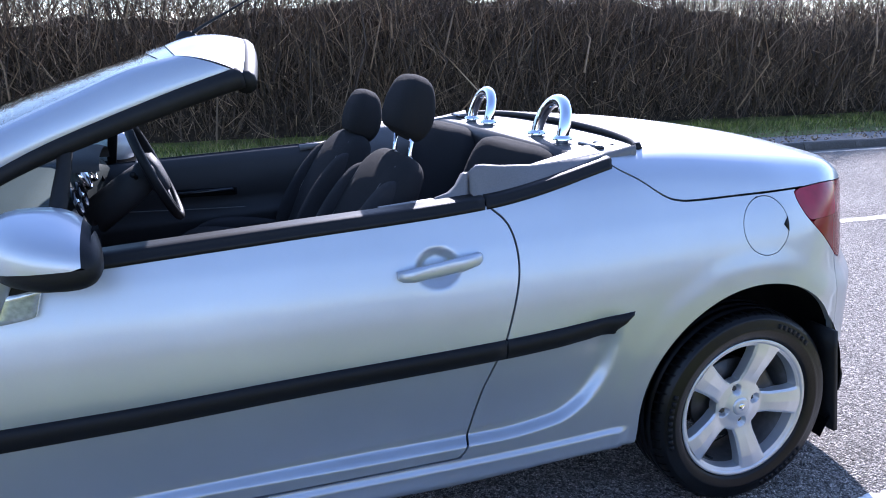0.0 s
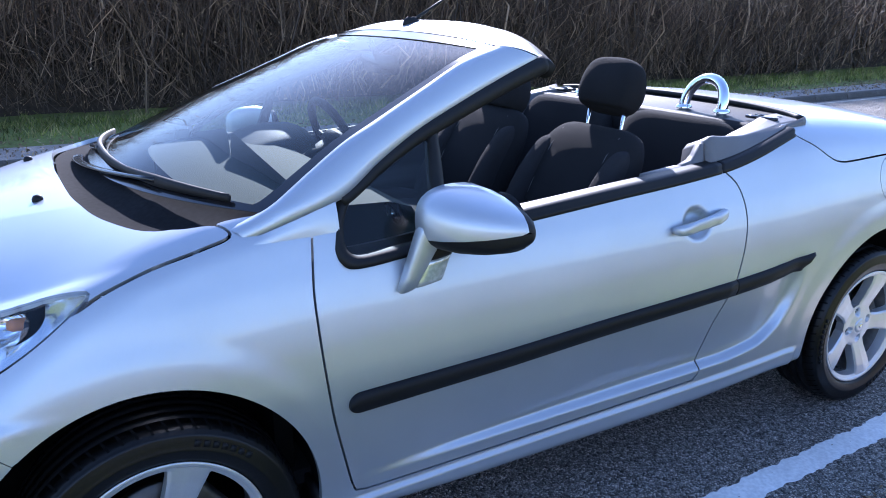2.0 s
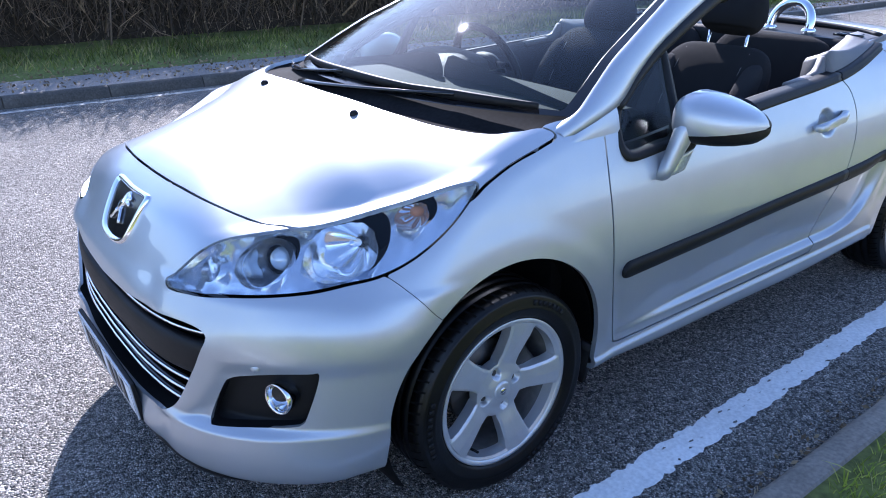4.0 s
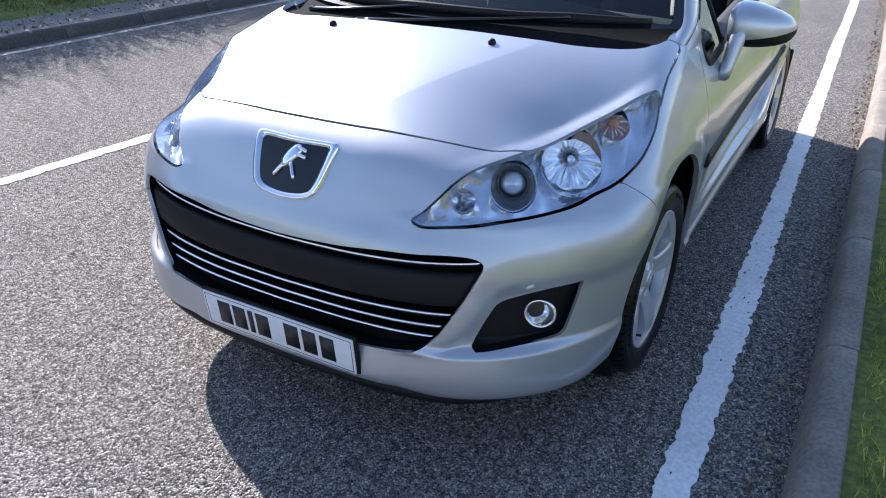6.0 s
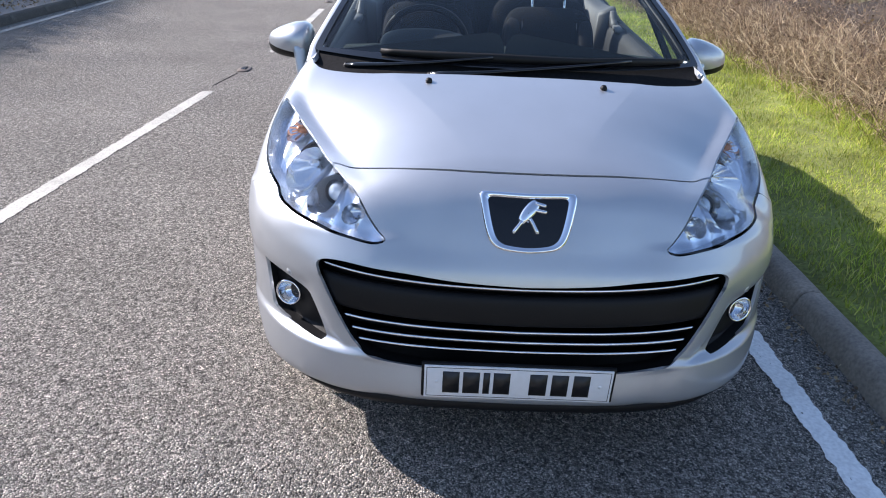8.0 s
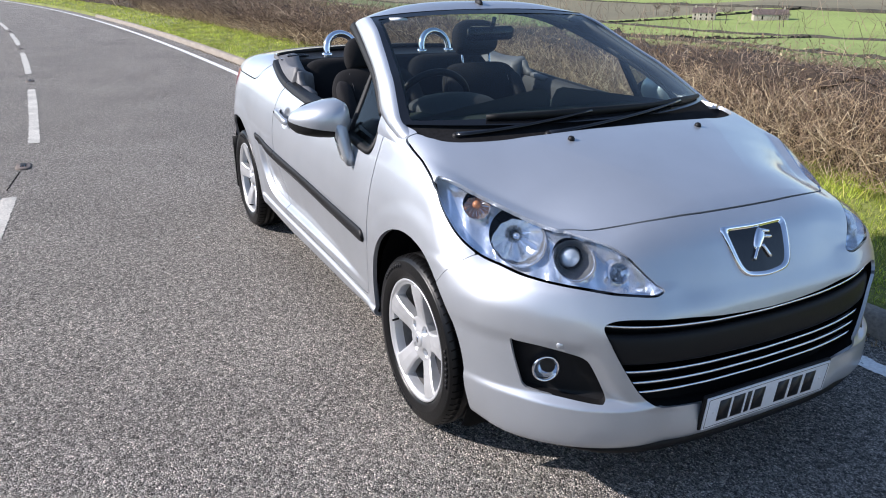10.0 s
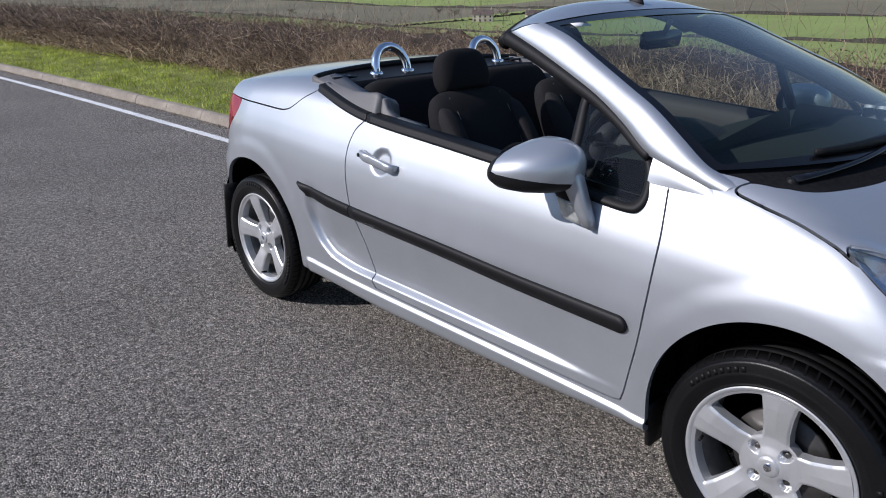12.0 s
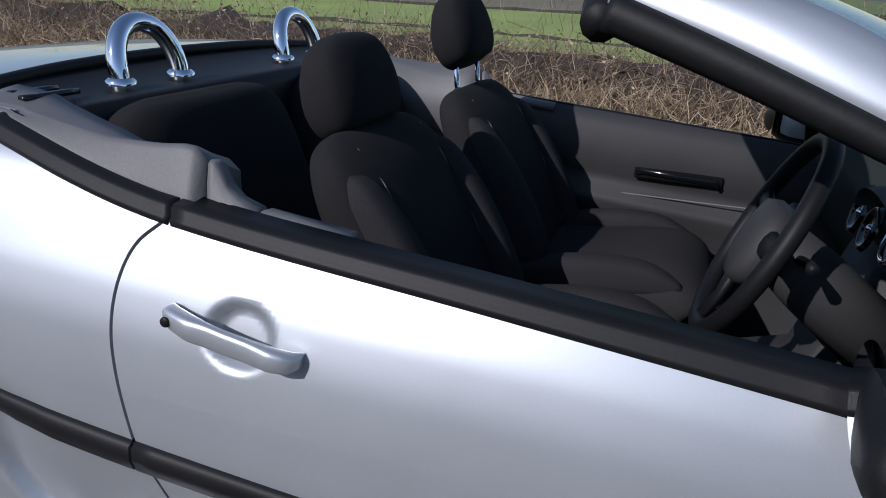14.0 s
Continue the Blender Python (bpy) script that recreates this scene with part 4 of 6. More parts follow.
rows = [on_nose(shield, 1.0, -0.004), on_nose(shield, 0.985, 0.006), on_nose(shield, 0.91, 0.008), on_nose(shield, 0.84, 0.002), on_nose(shield, 0.80, 0.0)]
k = len(rows[0])
badge = part("badge", (np.array(rows).reshape(-1, 3), [tuple(reversed(f)) for f in grid_faces(5, k, True)]), CHROME, car, "shield-shaped badge in a chrome surround")
part("badge_face", (np.array([on_nose(shield, t, 0.001) for t in (0.83, 0.5, 0.2, 0.02)]).reshape(-1, 3), [tuple(reversed(f)) for f in grid_faces(4, k, True)]), GLOSS, badge, "gloss black shield")
emblem = part("emblem", (np.array([on_nose([(-0.016, 0.748), (0.012, 0.768), (0.030, 0.792), (0.014, 0.806), (-0.010, 0.790), (-0.026, 0.762)], t, o, (0.0, 0.775)) for t, o in ((1.0, 0.001), (0.94, 0.006), (0.6, 0.0085), (0.05, 0.009))]).reshape(-1, 3), grid_faces(4, 30, True)), CHROME, badge, "plain chrome emblem of slanted bars")
for y0, z0, y1, z1 in ((0.020, 0.782, 0.048, 0.778), (0.018, 0.798, 0.046, 0.792), (0.006, 0.762, 0.026, 0.728), (-0.016, 0.756, -0.040, 0.728)):
    t = np.linspace(0, 1, 6)
    part("bar", tube(at_nose(y0 + (y1 - y0) * t, z0 + (z1 - z0) * t, 0.004) + (0, 0, 0.002), 0.0055, 8), CHROME, emblem)

# fog lamps in black pods
pod = cut(fog_line + 0.028)
for sgn in (1, -1):
    pick = (lambda s: s) if sgn > 0 else mirrored
    pv = pod[0] + np.array((-0.72, -0.45, 0.0)) * 0.045
    pod_wall = edge_wall(cut(fog_line + 0.002), np.array((-0.72, -0.45, 0.0)) * 0.05, 0.12)
    fp = part("fog_lamp_pod", pick((pv, pod[1])), TRIM, car, "black recessed fog lamp pod")
    part("pod_wall", pick(pod_wall), TRIM, fp)
    aim = Matrix.Translation((0.598, 0.668, 0.457)) @ Matrix.Scale(0.86, 4) @ Vector((0.93, 0.30, 0.02)).normalized().to_track_quat("Y", "Z").to_matrix().to_4x4()
    part("fog_ring", pick(moved(turned([(0.040, -0.04), (0.046, -0.01), (0.047, 0.004), (0.043, 0.008), (0.039, 0.003), (0.037, -0.006)], 40), aim)), CHROME, fp, "chrome ring of the fog lamp")
    part("fog_bowl", pick(moved(turned([(0.003, -0.035), (0.02, -0.03), (0.034, -0.015), (0.039, 0.0)], 36), aim)), BOWL, fp)
    fl = part("fog_lens", pick(moved(turned([(0.0, 0.006), (0.02, 0.004), (0.039, 0.0)], 36), aim)), LENS, fp, "clear fog lamp lens")
    fl.visible_shadow = False
    q = at_nose(np.array(0.655), np.array(0.548))
    part("sensor", pick(moved(turned([(0, 0.003), (0.010, 0.002), (0.012, -0.002)], 20), Matrix.Translation(q) @ Vector((0.8, 0.58, 0.1)).to_track_quat("Y", "Z").to_matrix().to_4x4())), PAINT, fp, "small round silver cap")


# ---- wheels ----
def wheel_parts():
    """The meshes of one wheel about its own centre; +y is the outer face."""
    tyre_prof = [(0.214, -0.085), (0.232, -0.098), (0.264, -0.104), (0.295, -0.098), (0.310, -0.084)]
    for g in (-0.052, -0.018, 0.018, 0.052):
        tyre_prof += [(0.3155, g - 0.005), (0.3085, g - 0.0042), (0.3085, g + 0.0042), (0.3155, g + 0.005)]
    tyre_prof += [(0.310, 0.084), (0.3035, 0.092), (0.297, 0.0965), (0.2955, 0.099), (0.290, 0.100), (0.272, 0.1035), (0.262, 0.104), (0.259, 0.1052), (0.254, 0.104), (0.243, 0.1015), (0.233, 0.098), (0.2255, 0.0945), (0.2235, 0.091), (0.214, 0.085)]
    tyre_prof = [(r if r < 0.2235 else 0.2235 + (r - 0.2235) * 0.885, y) for r, y in tyre_prof]
    tv, tf = turned(tyre_prof, 96)
    tyre = (tv, tf)
    grooves = []
    for k in range(64):
        a = 2 * np.pi * k / 64
        for s in (1, -1):
            rows = []
            for y, r, tw in ((0.060, 0.3060, 0.0), (0.084, 0.3015, 0.02), (0.093, 0.2955, 0.028)):
                th = a + s * tw
                rows.append([(r * math.cos(th + o), s * y, r * math.sin(th + o)) for o in (-0.009, 0.009)])
            v = np.array(rows).reshape(-1, 3)
            f = [(0, 1, 3, 2), (2, 3, 5, 4)]
            grooves.append((v * 1.0008, f if s < 0 else [tuple(reversed(q)) for q in f]))
    tread = joined(*grooves)
    letters = []
    for a0, count in ((0.3, 9), (2.5, 7), (4.4, 9)):
        for k in range(count):
            a = a0 + k * 0.075
            letters.append(loft([[(r * math.cos(a + o), y, r * math.sin(a + o)) for r, o in ((0.262, -0.024), (0.262, 0.024), (0.276, 0.024), (0.276, -0.024))] for y in (0.1005, 0.1055)]))
    letters = joined(*letters)
    inner = turned([(0.205, -0.082), (0.196, -0.07), (0.185, -0.02), (0.187, 0.06), (0.1945, 0.0775)], 96)
    barrel = turned([(0.192, 0.072), (0.196, 0.078), (0.2045, 0.086), (0.209, 0.091), (0.2085, 0.0935), (0.203, 0.0935), (0.197, 0.089), (0.193, 0.082)], 96)
    # the face: five broad spokes about a dished hub
    rr = np.r_[0.001, 0.012, np.linspace(0.022, 0.196, 48)]
    th = np.arange(360) / 360 * 2 * np.pi
    R, T = np.meshgrid(rr, th, indexing="ij")
    dt = (T + np.pi / 5) % (2 * np.pi / 5) - np.pi / 5
    across_s = np.abs(R * np.sin(dt))
    along = R * np.cos(dt)
    half = np.interp(along, [0.0, 0.07, 0.10, 0.15, 0.20], [0.06, 0.0335, 0.0315, 0.037, 0.046])
    y = np.interp(R, [0.0, 0.03, 0.05, 0.075, 0.11, 0.16, 0.196], [0.074, 0.074, 0.068, 0.066, 0.074, 0.085, 0.088])
    y = y - 0.005 * smooth(-0.007, 0.001, across_s - half) * smooth(0.070, 0.085, R) * smooth(0.194, 0.188, R)
    y = y + 0.004 * np.clip(1 - across_s / (half + 1e-6), 0, 1) * smooth(0.07, 0.12, R)
    for k in range(4):
        a = 2 * np.pi * (k + 0.5) / 4 - 0.454
        d = np.hypot(R * np.cos(T) - 0.054 * math.cos(a), R * np.sin(T) - 0.054 * math.sin(a))
        y = y - 0.018 * (1 - smooth(0.0125, 0.0155, d))
    v = np.stack([R * np.cos(T), y, R * np.sin(T)], -1).reshape(-1, 3)
    f = grid_faces(len(rr), 360, True)
    window = np.minimum(np.minimum(across_s - half, R - 0.078), 0.1885 - R)
    face_v, face_f = clip(v, f, -window.ravel())
    fv, ff = rimmed(face_v, [tuple(q) for q in face_f], -0.030)
    # turn the spokes' walls towards the car
    n0 = len(face_v)
    extra = fv[n0:].reshape(-1, 2, 3)
    extra[:, 1] = extra[:, 0] * (0.985, 1, 0.985) - (0, 0.032, 0)
    fv[n0:] = extra.reshape(-1, 3)
    cap = turned([(0.0, 0.080), (0.018, 0.0795), (0.026, 0.078), (0.0285, 0.074), (0.0285, 0.066)], 40)
    emblem_w = moved(loft([[(a * w, h, b * w * 1.2) for a, b in zip(*ring(10, 1.6))] for h, w in ((0.0795, 0.012), (0.082, 0.010))]), Matrix())
    nuts = []
    for k in range(4):
        a = 2 * np.pi * (k + 0.5) / 4 - 0.454
        c, s = ring(6, 2)
        nuts.append(loft([[(0.054 * math.cos(a) + p * w, h, 0.054 * math.sin(a) + q * w) for p, q in zip(c, s)] for h, w in ((0.040, 0.009), (0.056, 0.009), (0.058, 0.007))]))
    fv[:, [0, 2]] *= 1.055
    barrel = barrel[0] * (1.055, 1, 1.055), barrel[1]
    inner = inner[0] * (1.055, 1, 1.055), inner[1]
    disc = turned([(0.05, 0.012), (0.128, 0.012), (0.130, 0.008), (0.130, -0.008), (0.05, -0.008)], 64)
    cal = plain(box(-0.145, -0.06, 0.0, 0.045, -0.07, 0.07, 0.015))
    valve = tube([(0.172, 0.072, -0.06), (0.168, 0.098, -0.058)], 0.004, 8)
    return tyre, letters, tread, barrel, inner, (fv, ff), cap, emblem_w, nuts, disc, cal, valve


WP = wheel_parts()
# Alloy in a darker copy: the shade behind the spokes painted in.
SHADED_ALLOY = material("shaded_alloy", (0.20, 0.195, 0.19), 0.55, 0.5, grain=0.1, stain=0.3, stain_scale=14)
DISC = material("brake_steel", (0.10, 0.095, 0.09), 0.45, 0.8, stain=0.3, stain_scale=20)


def make_wheel():
    w = new("wheel")
    w.parent = car
    tagged(w, "five-spoke silver alloy wheel with a black tyre")
    tyre, letters, tread, barrel, inner, facew, cap, emblem_w, nuts, disc, cal, valve = WP
    tyre_ob = part("tyre", tyre, TYRE, w, "black road tyre")
    tagged(part("sidewall_relief", letters, TRIM, tyre_ob), "raised marks moulded on the sidewall", kind="stuff")
    tagged(part("tread", tread, DARK, w), kind="stuff")
    part("rim", barrel, ALLOY, w, "silver alloy rim")
    part("rim_barrel", inner, SHADED_ALLOY, w, "inside of the rim, coloured darker for the shade behind the spokes")
    part("spokes", facew, ALLOY, w, "five broad silver spokes")
    part("hub_cap", cap, ALLOY, w)
    part("hub_emblem", emblem_w, CHROME, w)
    for nshape in nuts:
        part("wheel_bolt", nshape, DISC, w)
    part("brake_disc", disc, DISC, w, "steel brake disc")
    part("brake_caliper", cal, DISC, w)
    part("valve", valve, RUBBER, w)
    return w


first = make_wheel()
spins = ((0.0, 0.715, 36, 1), (AXLE, 0.715, 34, 1), (0.0, -0.715, -20, -1), (AXLE, -0.715, 67, -1))
for n_w, (x, y, spin, sgn) in enumerate(spins):
    base = Matrix.Translation((x, y, RADIUS)) @ (Matrix() if sgn > 0 else Matrix.Rotation(math.pi, 4, "Z"))
    m = base @ Matrix.Rotation(radians(spin), 4, "Y")
    if n_w == 0:
        first.matrix_basis = m
    else:
        copy_thing(first, m)
# ---- the cabin ----
# tub: floor, inner door panels, rear sides
part("cabin_floor", box(-2.0, -0.30, -0.70, 0.70, 0.30, 0.345, 0.01), CLOTH, car, "black carpet")
part("bulkhead", box(-0.33, -0.28, -0.68, 0.68, 0.3, 0.93, 0.01), DARK, car)


def lining(x0, x1, n=40):
    """The inside of a flank: from the belt down to the floor."""
    xs = np.linspace(x0, x1, n)
    rows = []
    top = at_side(xs, belt(xs) - 0.004)
    for x, p in zip(xs, top):
        z = p[2]
        y = p[1]
        prof = [(y - 0.045, z + 0.028), (y - 0.075, z + 0.020), (y - 0.095, z - 0.015), (y - 0.10, z - 0.06), (y - 0.105, z - 0.12), (y - 0.085, z - 0.15), (y - 0.085, z - 0.185), (y - 0.125, z - 0.205), (y - 0.13, z - 0.23), (y - 0.105, z - 0.26), (y - 0.11, z - 0.45), (y - 0.12, 0.33)]
        rows.append([(x, a, b) for a, b in prof])
    v = np.array(rows)
    return v.reshape(-1, 3), grid_faces(n, len(prof))


PIPING = material("pale_thread", (0.16, 0.155, 0.15), 0.8, grain=0.2, grain_scale=900)
panels = pairwise("door_panel", lining(-1.69, -0.40), SOFT, doors, "dark grey moulded door lining")
pairwise("rear_side_panel", lining(-2.05, -1.695, 14), SOFT, car, "dark rear side lining")
for sgn, d in zip((1, -1), panels):
    pick = (lambda s: s) if sgn > 0 else mirrored
    part("grab_handle", pick(tube([(-1.155, 0.655, 0.804), (-1.145, 0.647, 0.814), (-0.935, 0.647, 0.806), (-0.925, 0.655, 0.795)], 0.008, 10, 1.2)), GLOSS, d, "dark pull handle")
    part("handle_recess", pick(plain(box(-1.165, -0.915, 0.650, 0.664, 0.790, 0.822, 0.005))), DARK, d, "dark slot behind the pull handle")
    part("stitch_line", pick(tube([(x, 0.655 + 0.02 * (x < -1.5), 0.735 + 0.02 * (x + 1.5) ** 2) for x in np.linspace(-1.6, -0.75, 20)], 0.0022, 6)), PIPING, d, "pale stitched line across the lining")

# black side covers behind the doors
cover_x = np.linspace(-2.16, -1.665, 26)
cover = []
for x in cover_x:
    y0, z0 = at_side(np.array(x), np.array(belt(x)))[1:] if x > -2.06 else (0.70, float(belt(x)))
    y0 = min(y0, 0.745) - 0.035
    top = float(np.interp(x, [-2.16, -2.06, -1.95, -1.85, -1.75, -1.70, -1.678, -1.665], [1.082, 1.076, 1.066, 1.058, 1.062, 1.068, 1.066, 1.050]))
    rise = float(np.interp(x, [-2.10, -1.90, -1.78], [0.012, -0.012, -0.035]))
    cover.append([(x, y0 + 0.014, z0 + 0.016), (x, y0 + 0.008, z0 + 0.03), (x, y0 - 0.014, top - 0.007), (x, y0 - 0.019, top - 0.001), (x, y0 - 0.028, top), (x, y0 - 0.062, top + rise * 0.5), (x, y0 - 0.105, top + rise), (x, y0 - 0.115, z0 - 0.15), (x, y0 - 0.0, z0 - 0.15)])
COVER = material("grey_moulding", (0.125, 0.122, 0.124), 0.55, grain=0.1, grain_scale=300, stain=0.12, bump=0.2, bump_scale=600)
pairwise("side_cover", loft(cover), COVER, car, "moulded black side cover behind the door")
guide = [[(x, y + 0.004, z0), (x, y, z0 + 0.012), (x, y - 0.012, z1 - 0.004), (x, y - 0.018, z1), (x, y - 0.040, z1 - 0.003), (x, y - 0.046, z0)] for x, y, z0, z1 in ((-1.660, 0.703, 0.972, 1.050), (-1.650, 0.704, 0.971, 1.046), (-1.632, 0.706, 0.970, 1.016), (-1.612, 0.708, 0.969, 1.000), (-1.578, 0.709, 0.967, 0.990))]
pairwise("belt_guide", loft(guide), COVER, doors, "grey triangular end piece of the sill")
pairwise("sill_rail", loft([[(x, 0.710, z), (x, 0.706, z + 0.018), (x, 0.690, z + 0.021), (x, 0.665, z + 0.018), (x, 0.662, z)] for x, z in ((-1.570, 0.967), (-1.50, 0.961), (-1.43, 0.955))]), COVER, doors, "grey rail on the inner sill")

# rear shelf with its ribs, and roll hoops
sy = np.linspace(-0.645, 0.645, 41)
shelf_rows = []
for t in np.linspace(0, 1, 8):
    xf = -1.985 - 0.03 * (np.abs(sy) / 0.64) ** 2
    xb = lid_front(np.abs(sy)) + 0.006
    x = xf + (xb - xf) * t
    z = 1.078 + 0.018 * t - 0.010 * (np.abs(sy) / 0.64) ** 2 - 0.010 * math.sin(math.pi * t)
    shelf_rows.append(np.stack([x, sy, z], -1))
shelf_rows.insert(0, shelf_rows[0] + (0.012, 0, -0.03))
shelf_rows.insert(0, shelf_rows[0] + (0.0, 0, -0.5))
part("rear_shelf", (np.array(shelf_rows).reshape(-1, 3), [tuple(reversed(f)) for f in grid_faces(len(shelf_rows), 41)]), TRIM, car, "black panel behind the rear seats")
part("boot_seal", tube(np.stack([lid_front(np.abs(sy)) + 0.012, sy, 1.104 - 0.022 * (np.abs(sy) / 0.64) ** 2.3], -1), 0.013, 8), RUBBER, car, "black seal along the boot lid")
for y0, y1, x in ((0.50, 0.62, -2.085), (0.50, 0.60, -2.135)):
    pairwise("shelf_vent", loft([[(x + a * 0.009, y, 1.083 + b * 0.006) for a, b in zip(*ring(10, 3))] for y in np.linspace(y0, y1, 6)]), GLOSS, car, "dark slot in the shelf")
for y in (0.30, -0.30):
    th = np.linspace(0, np.pi, 28)
    hoop = np.stack([-2.083 - 0.03 * np.sin(th), y + 0.090 * np.cos(th), 1.085 + 0.110 * np.sin(th) ** 0.8], -1)
    hoop = np.vstack([hoop[0] - (-0.004, 0, 0.05), hoop, hoop[-1] - (-0.004, 0, 0.05)])
    h_ob = part("roll_hoop", tube(hoop, 0.0195, 16), CHROME, car, "polished chrome roll hoop")
    for k in (1, -2):
        part("hoop_collar", moved(turned([(0.030, 0.0), (0.030, 0.008), (0.021, 0.014)], 20), Matrix.Translation((hoop[k][0], hoop[k][1], 1.082)) @ Matrix.Rotation(radians(90), 4, "X")), CHROME, h_ob)

# rear seats
for y in (0.315, -0.315):
    rs = new("rear_seat")
    rs.parent = car
    tagged(rs, "black cloth rear seat")
    part("backrest", pad([(-1.78, 0.50), (-1.82, 0.62), (-1.90, 0.85), (-1.945, 0.99), (-1.962, 1.055), (-1.966, 1.075)], [0.25, 0.29, 0.29, 0.27, 0.22, 0.15], [0.05, 0.07, 0.075, 0.07, 0.055, 0.02], y), CLOTH, rs)
    part("cushion", pad([(-1.82, 0.50), (-1.70, 0.52), (-1.50, 0.53), (-1.44, 0.50)], [0.27, 0.28, 0.27, 0.25], [0.05, 0.08, 0.08, 0.04], y), CLOTH, rs)


# front seats


def front_seat(y, raised):
    s = new("front_seat")
    s.parent = car
    tagged(s, "charcoal cloth front seat with its headrest raised" if raised else "charcoal cloth front seat with its headrest low")
    part("cushion", pad([(-1.45, 0.56), (-1.38, 0.58), (-1.20, 0.60), (-1.02, 0.63), (-0.955, 0.625), (-0.94, 0.60)], [0.20, 0.235, 0.245, 0.245, 0.235, 0.20], [0.04, 0.085, 0.09, 0.085, 0.06, 0.02], y), CLOTH2, s, "dark grey seat cushion")
    spine = [(-1.36, 0.58), (-1.39, 0.66), (-1.46, 0.82), (-1.535, 0.96), (-1.575, 1.02), (-1.590, 1.045), (-1.594, 1.052)]
    b = part("backrest", pad(spine, [0.215, 0.235, 0.245, 0.235, 0.205, 0.165, 0.12], [0.055, 0.07, 0.072, 0.062, 0.048, 0.030, 0.012], y), CLOTH, s, "charcoal backrest")
    for e in (1, -1):
        part("bolster", pad([(-1.315, 0.60), (-1.36, 0.72), (-1.43, 0.86), (-1.50, 0.965), (-1.53, 1.0)], [0.03, 0.042, 0.044, 0.038, 0.015], [0.04, 0.056, 0.05, 0.036, 0.012], y + e * 0.190), CLOTH2, b, "grey side bolster with a pale seam")
        part("seam", tube([(x + 0.83 * q + 0.001, y + e * 0.142, z + 0.41 * q) for (x, z), q in zip(spine[1:5], (0.0695, 0.0715, 0.0615, 0.0475))], 0.0011, 6), PIPING, b, "pale stitched seam")
        part("cushion_bolster", pad([(-1.40, 0.63), (-1.25, 0.665), (-1.08, 0.685), (-0.98, 0.67)], [0.03, 0.042, 0.042, 0.02], [0.03, 0.045, 0.04, 0.015], y + e * 0.205), CLOTH2, s)
    up = 0.055 if raised else 0.018
    for e in (1, -1):
        part("headrest_post", tube([(-1.582, y + e * 0.085, 1.03), (-1.594, y + e * 0.085, 1.06), (-1.605, y + e * 0.085, 1.10 + up)], 0.0065, 10), CHROME, s, "chrome headrest post")
        part("post_collar", moved(turned([(0.016, 0), (0.016, 0.006), (0.008, 0.010)], 16), Matrix.Translation((-1.586, y + e * 0.085, 1.046)) @ Matrix.Rotation(radians(90), 4, "X")), GLOSS, s)
    z = 1.055 + up if raised else 1.040
    part("headrest", pad([(-1.590, z), (-1.597, z + 0.012), (-1.610, z + 0.05), (-1.622, z + 0.10), (-1.632, z + 0.145), (-1.638, z + 0.165), (-1.640, z + 0.171)], [0.085, 0.118, 0.134, 0.132, 0.112, 0.075, 0.03], [0.028, 0.048, 0.060, 0.056, 0.042, 0.026, 0.008], y), CLOTH, s, "charcoal cloth headrest")
    return s


front_seat(0.315, True)
front_seat(-0.315, False)

# dashboard, binnacle, steering wheel
dy = np.linspace(-0.64, 0.64, 45)
dash_rows = []
for x, z in ((-0.20, 0.985), (-0.30, 1.000), (-0.45, 1.010), (-0.58, 1.005), (-0.64, 0.985), (-0.66, 0.95), (-0.64, 0.90), (-0.62, 0.80), (-0.55, 0.70), (-0.42, 0.62)):
    bend = (np.abs(dy) / 0.685) ** 2.5
    dash_rows.append(np.stack([x - 0.05 * bend * (x < -0.25) - 0.10 * bend * (x > -0.35), dy, z - 0.03 * bend], -1))
DASH = material("dash_top", (0.030, 0.037, 0.033), 0.75, Specular_IOR_Level=0.1, grain=0.1, grain_scale=300, stain=0.12, bump=0.3, bump_scale=500)
dash = part("dashboard", (np.array(dash_rows).reshape(-1, 3), [tuple(reversed(f)) for f in grid_faces(len(dash_rows), 45)]), DASH, car, "dark grey dashboard")
hood_rows = []
for x, w, h in ((-0.50, 0.17, 0.02), (-0.56, 0.18, 0.05), (-0.63, 0.185, 0.065), (-0.70, 0.185, 0.062), (-0.72, 0.182, 0.055)):
    th = np.linspace(0, np.pi, 24)
    hood_rows.append(np.stack([np.full(24, x), -0.315 + w * np.cos(th), 0.985 + h * np.sin(th) ** 0.7], -1))
part("binnacle", (np.array(hood_rows).reshape(-1, 3), grid_faces(5, 24)), SOFT, dash, "hood over the instruments")
DIAL = material("pale_dial", (0.62, 0.63, 0.62), 0.4, stain=0.05)
for y, r in ((-0.23, 0.052), (-0.40, 0.052), (-0.315, 0.034)):
    m = Matrix.Translation((-0.655, y, 0.965)) @ Vector((-0.9, 0, 0.35)).to_track_quat("Y", "Z").to_matrix().to_4x4()
    part("dial", moved(turned([(0, 0.002), (r * 0.9, 0.002), (r * 0.9, 0.0)], 32), m), DIAL, dash, "pale round dial")
    part("dial_ring", moved(turned([(r * 0.9, 0.0), (r * 0.95, 0.010), (r * 1.05, 0.008), (r * 1.05, -0.004)], 32), m), CHROME, dash, "chrome dial ring")
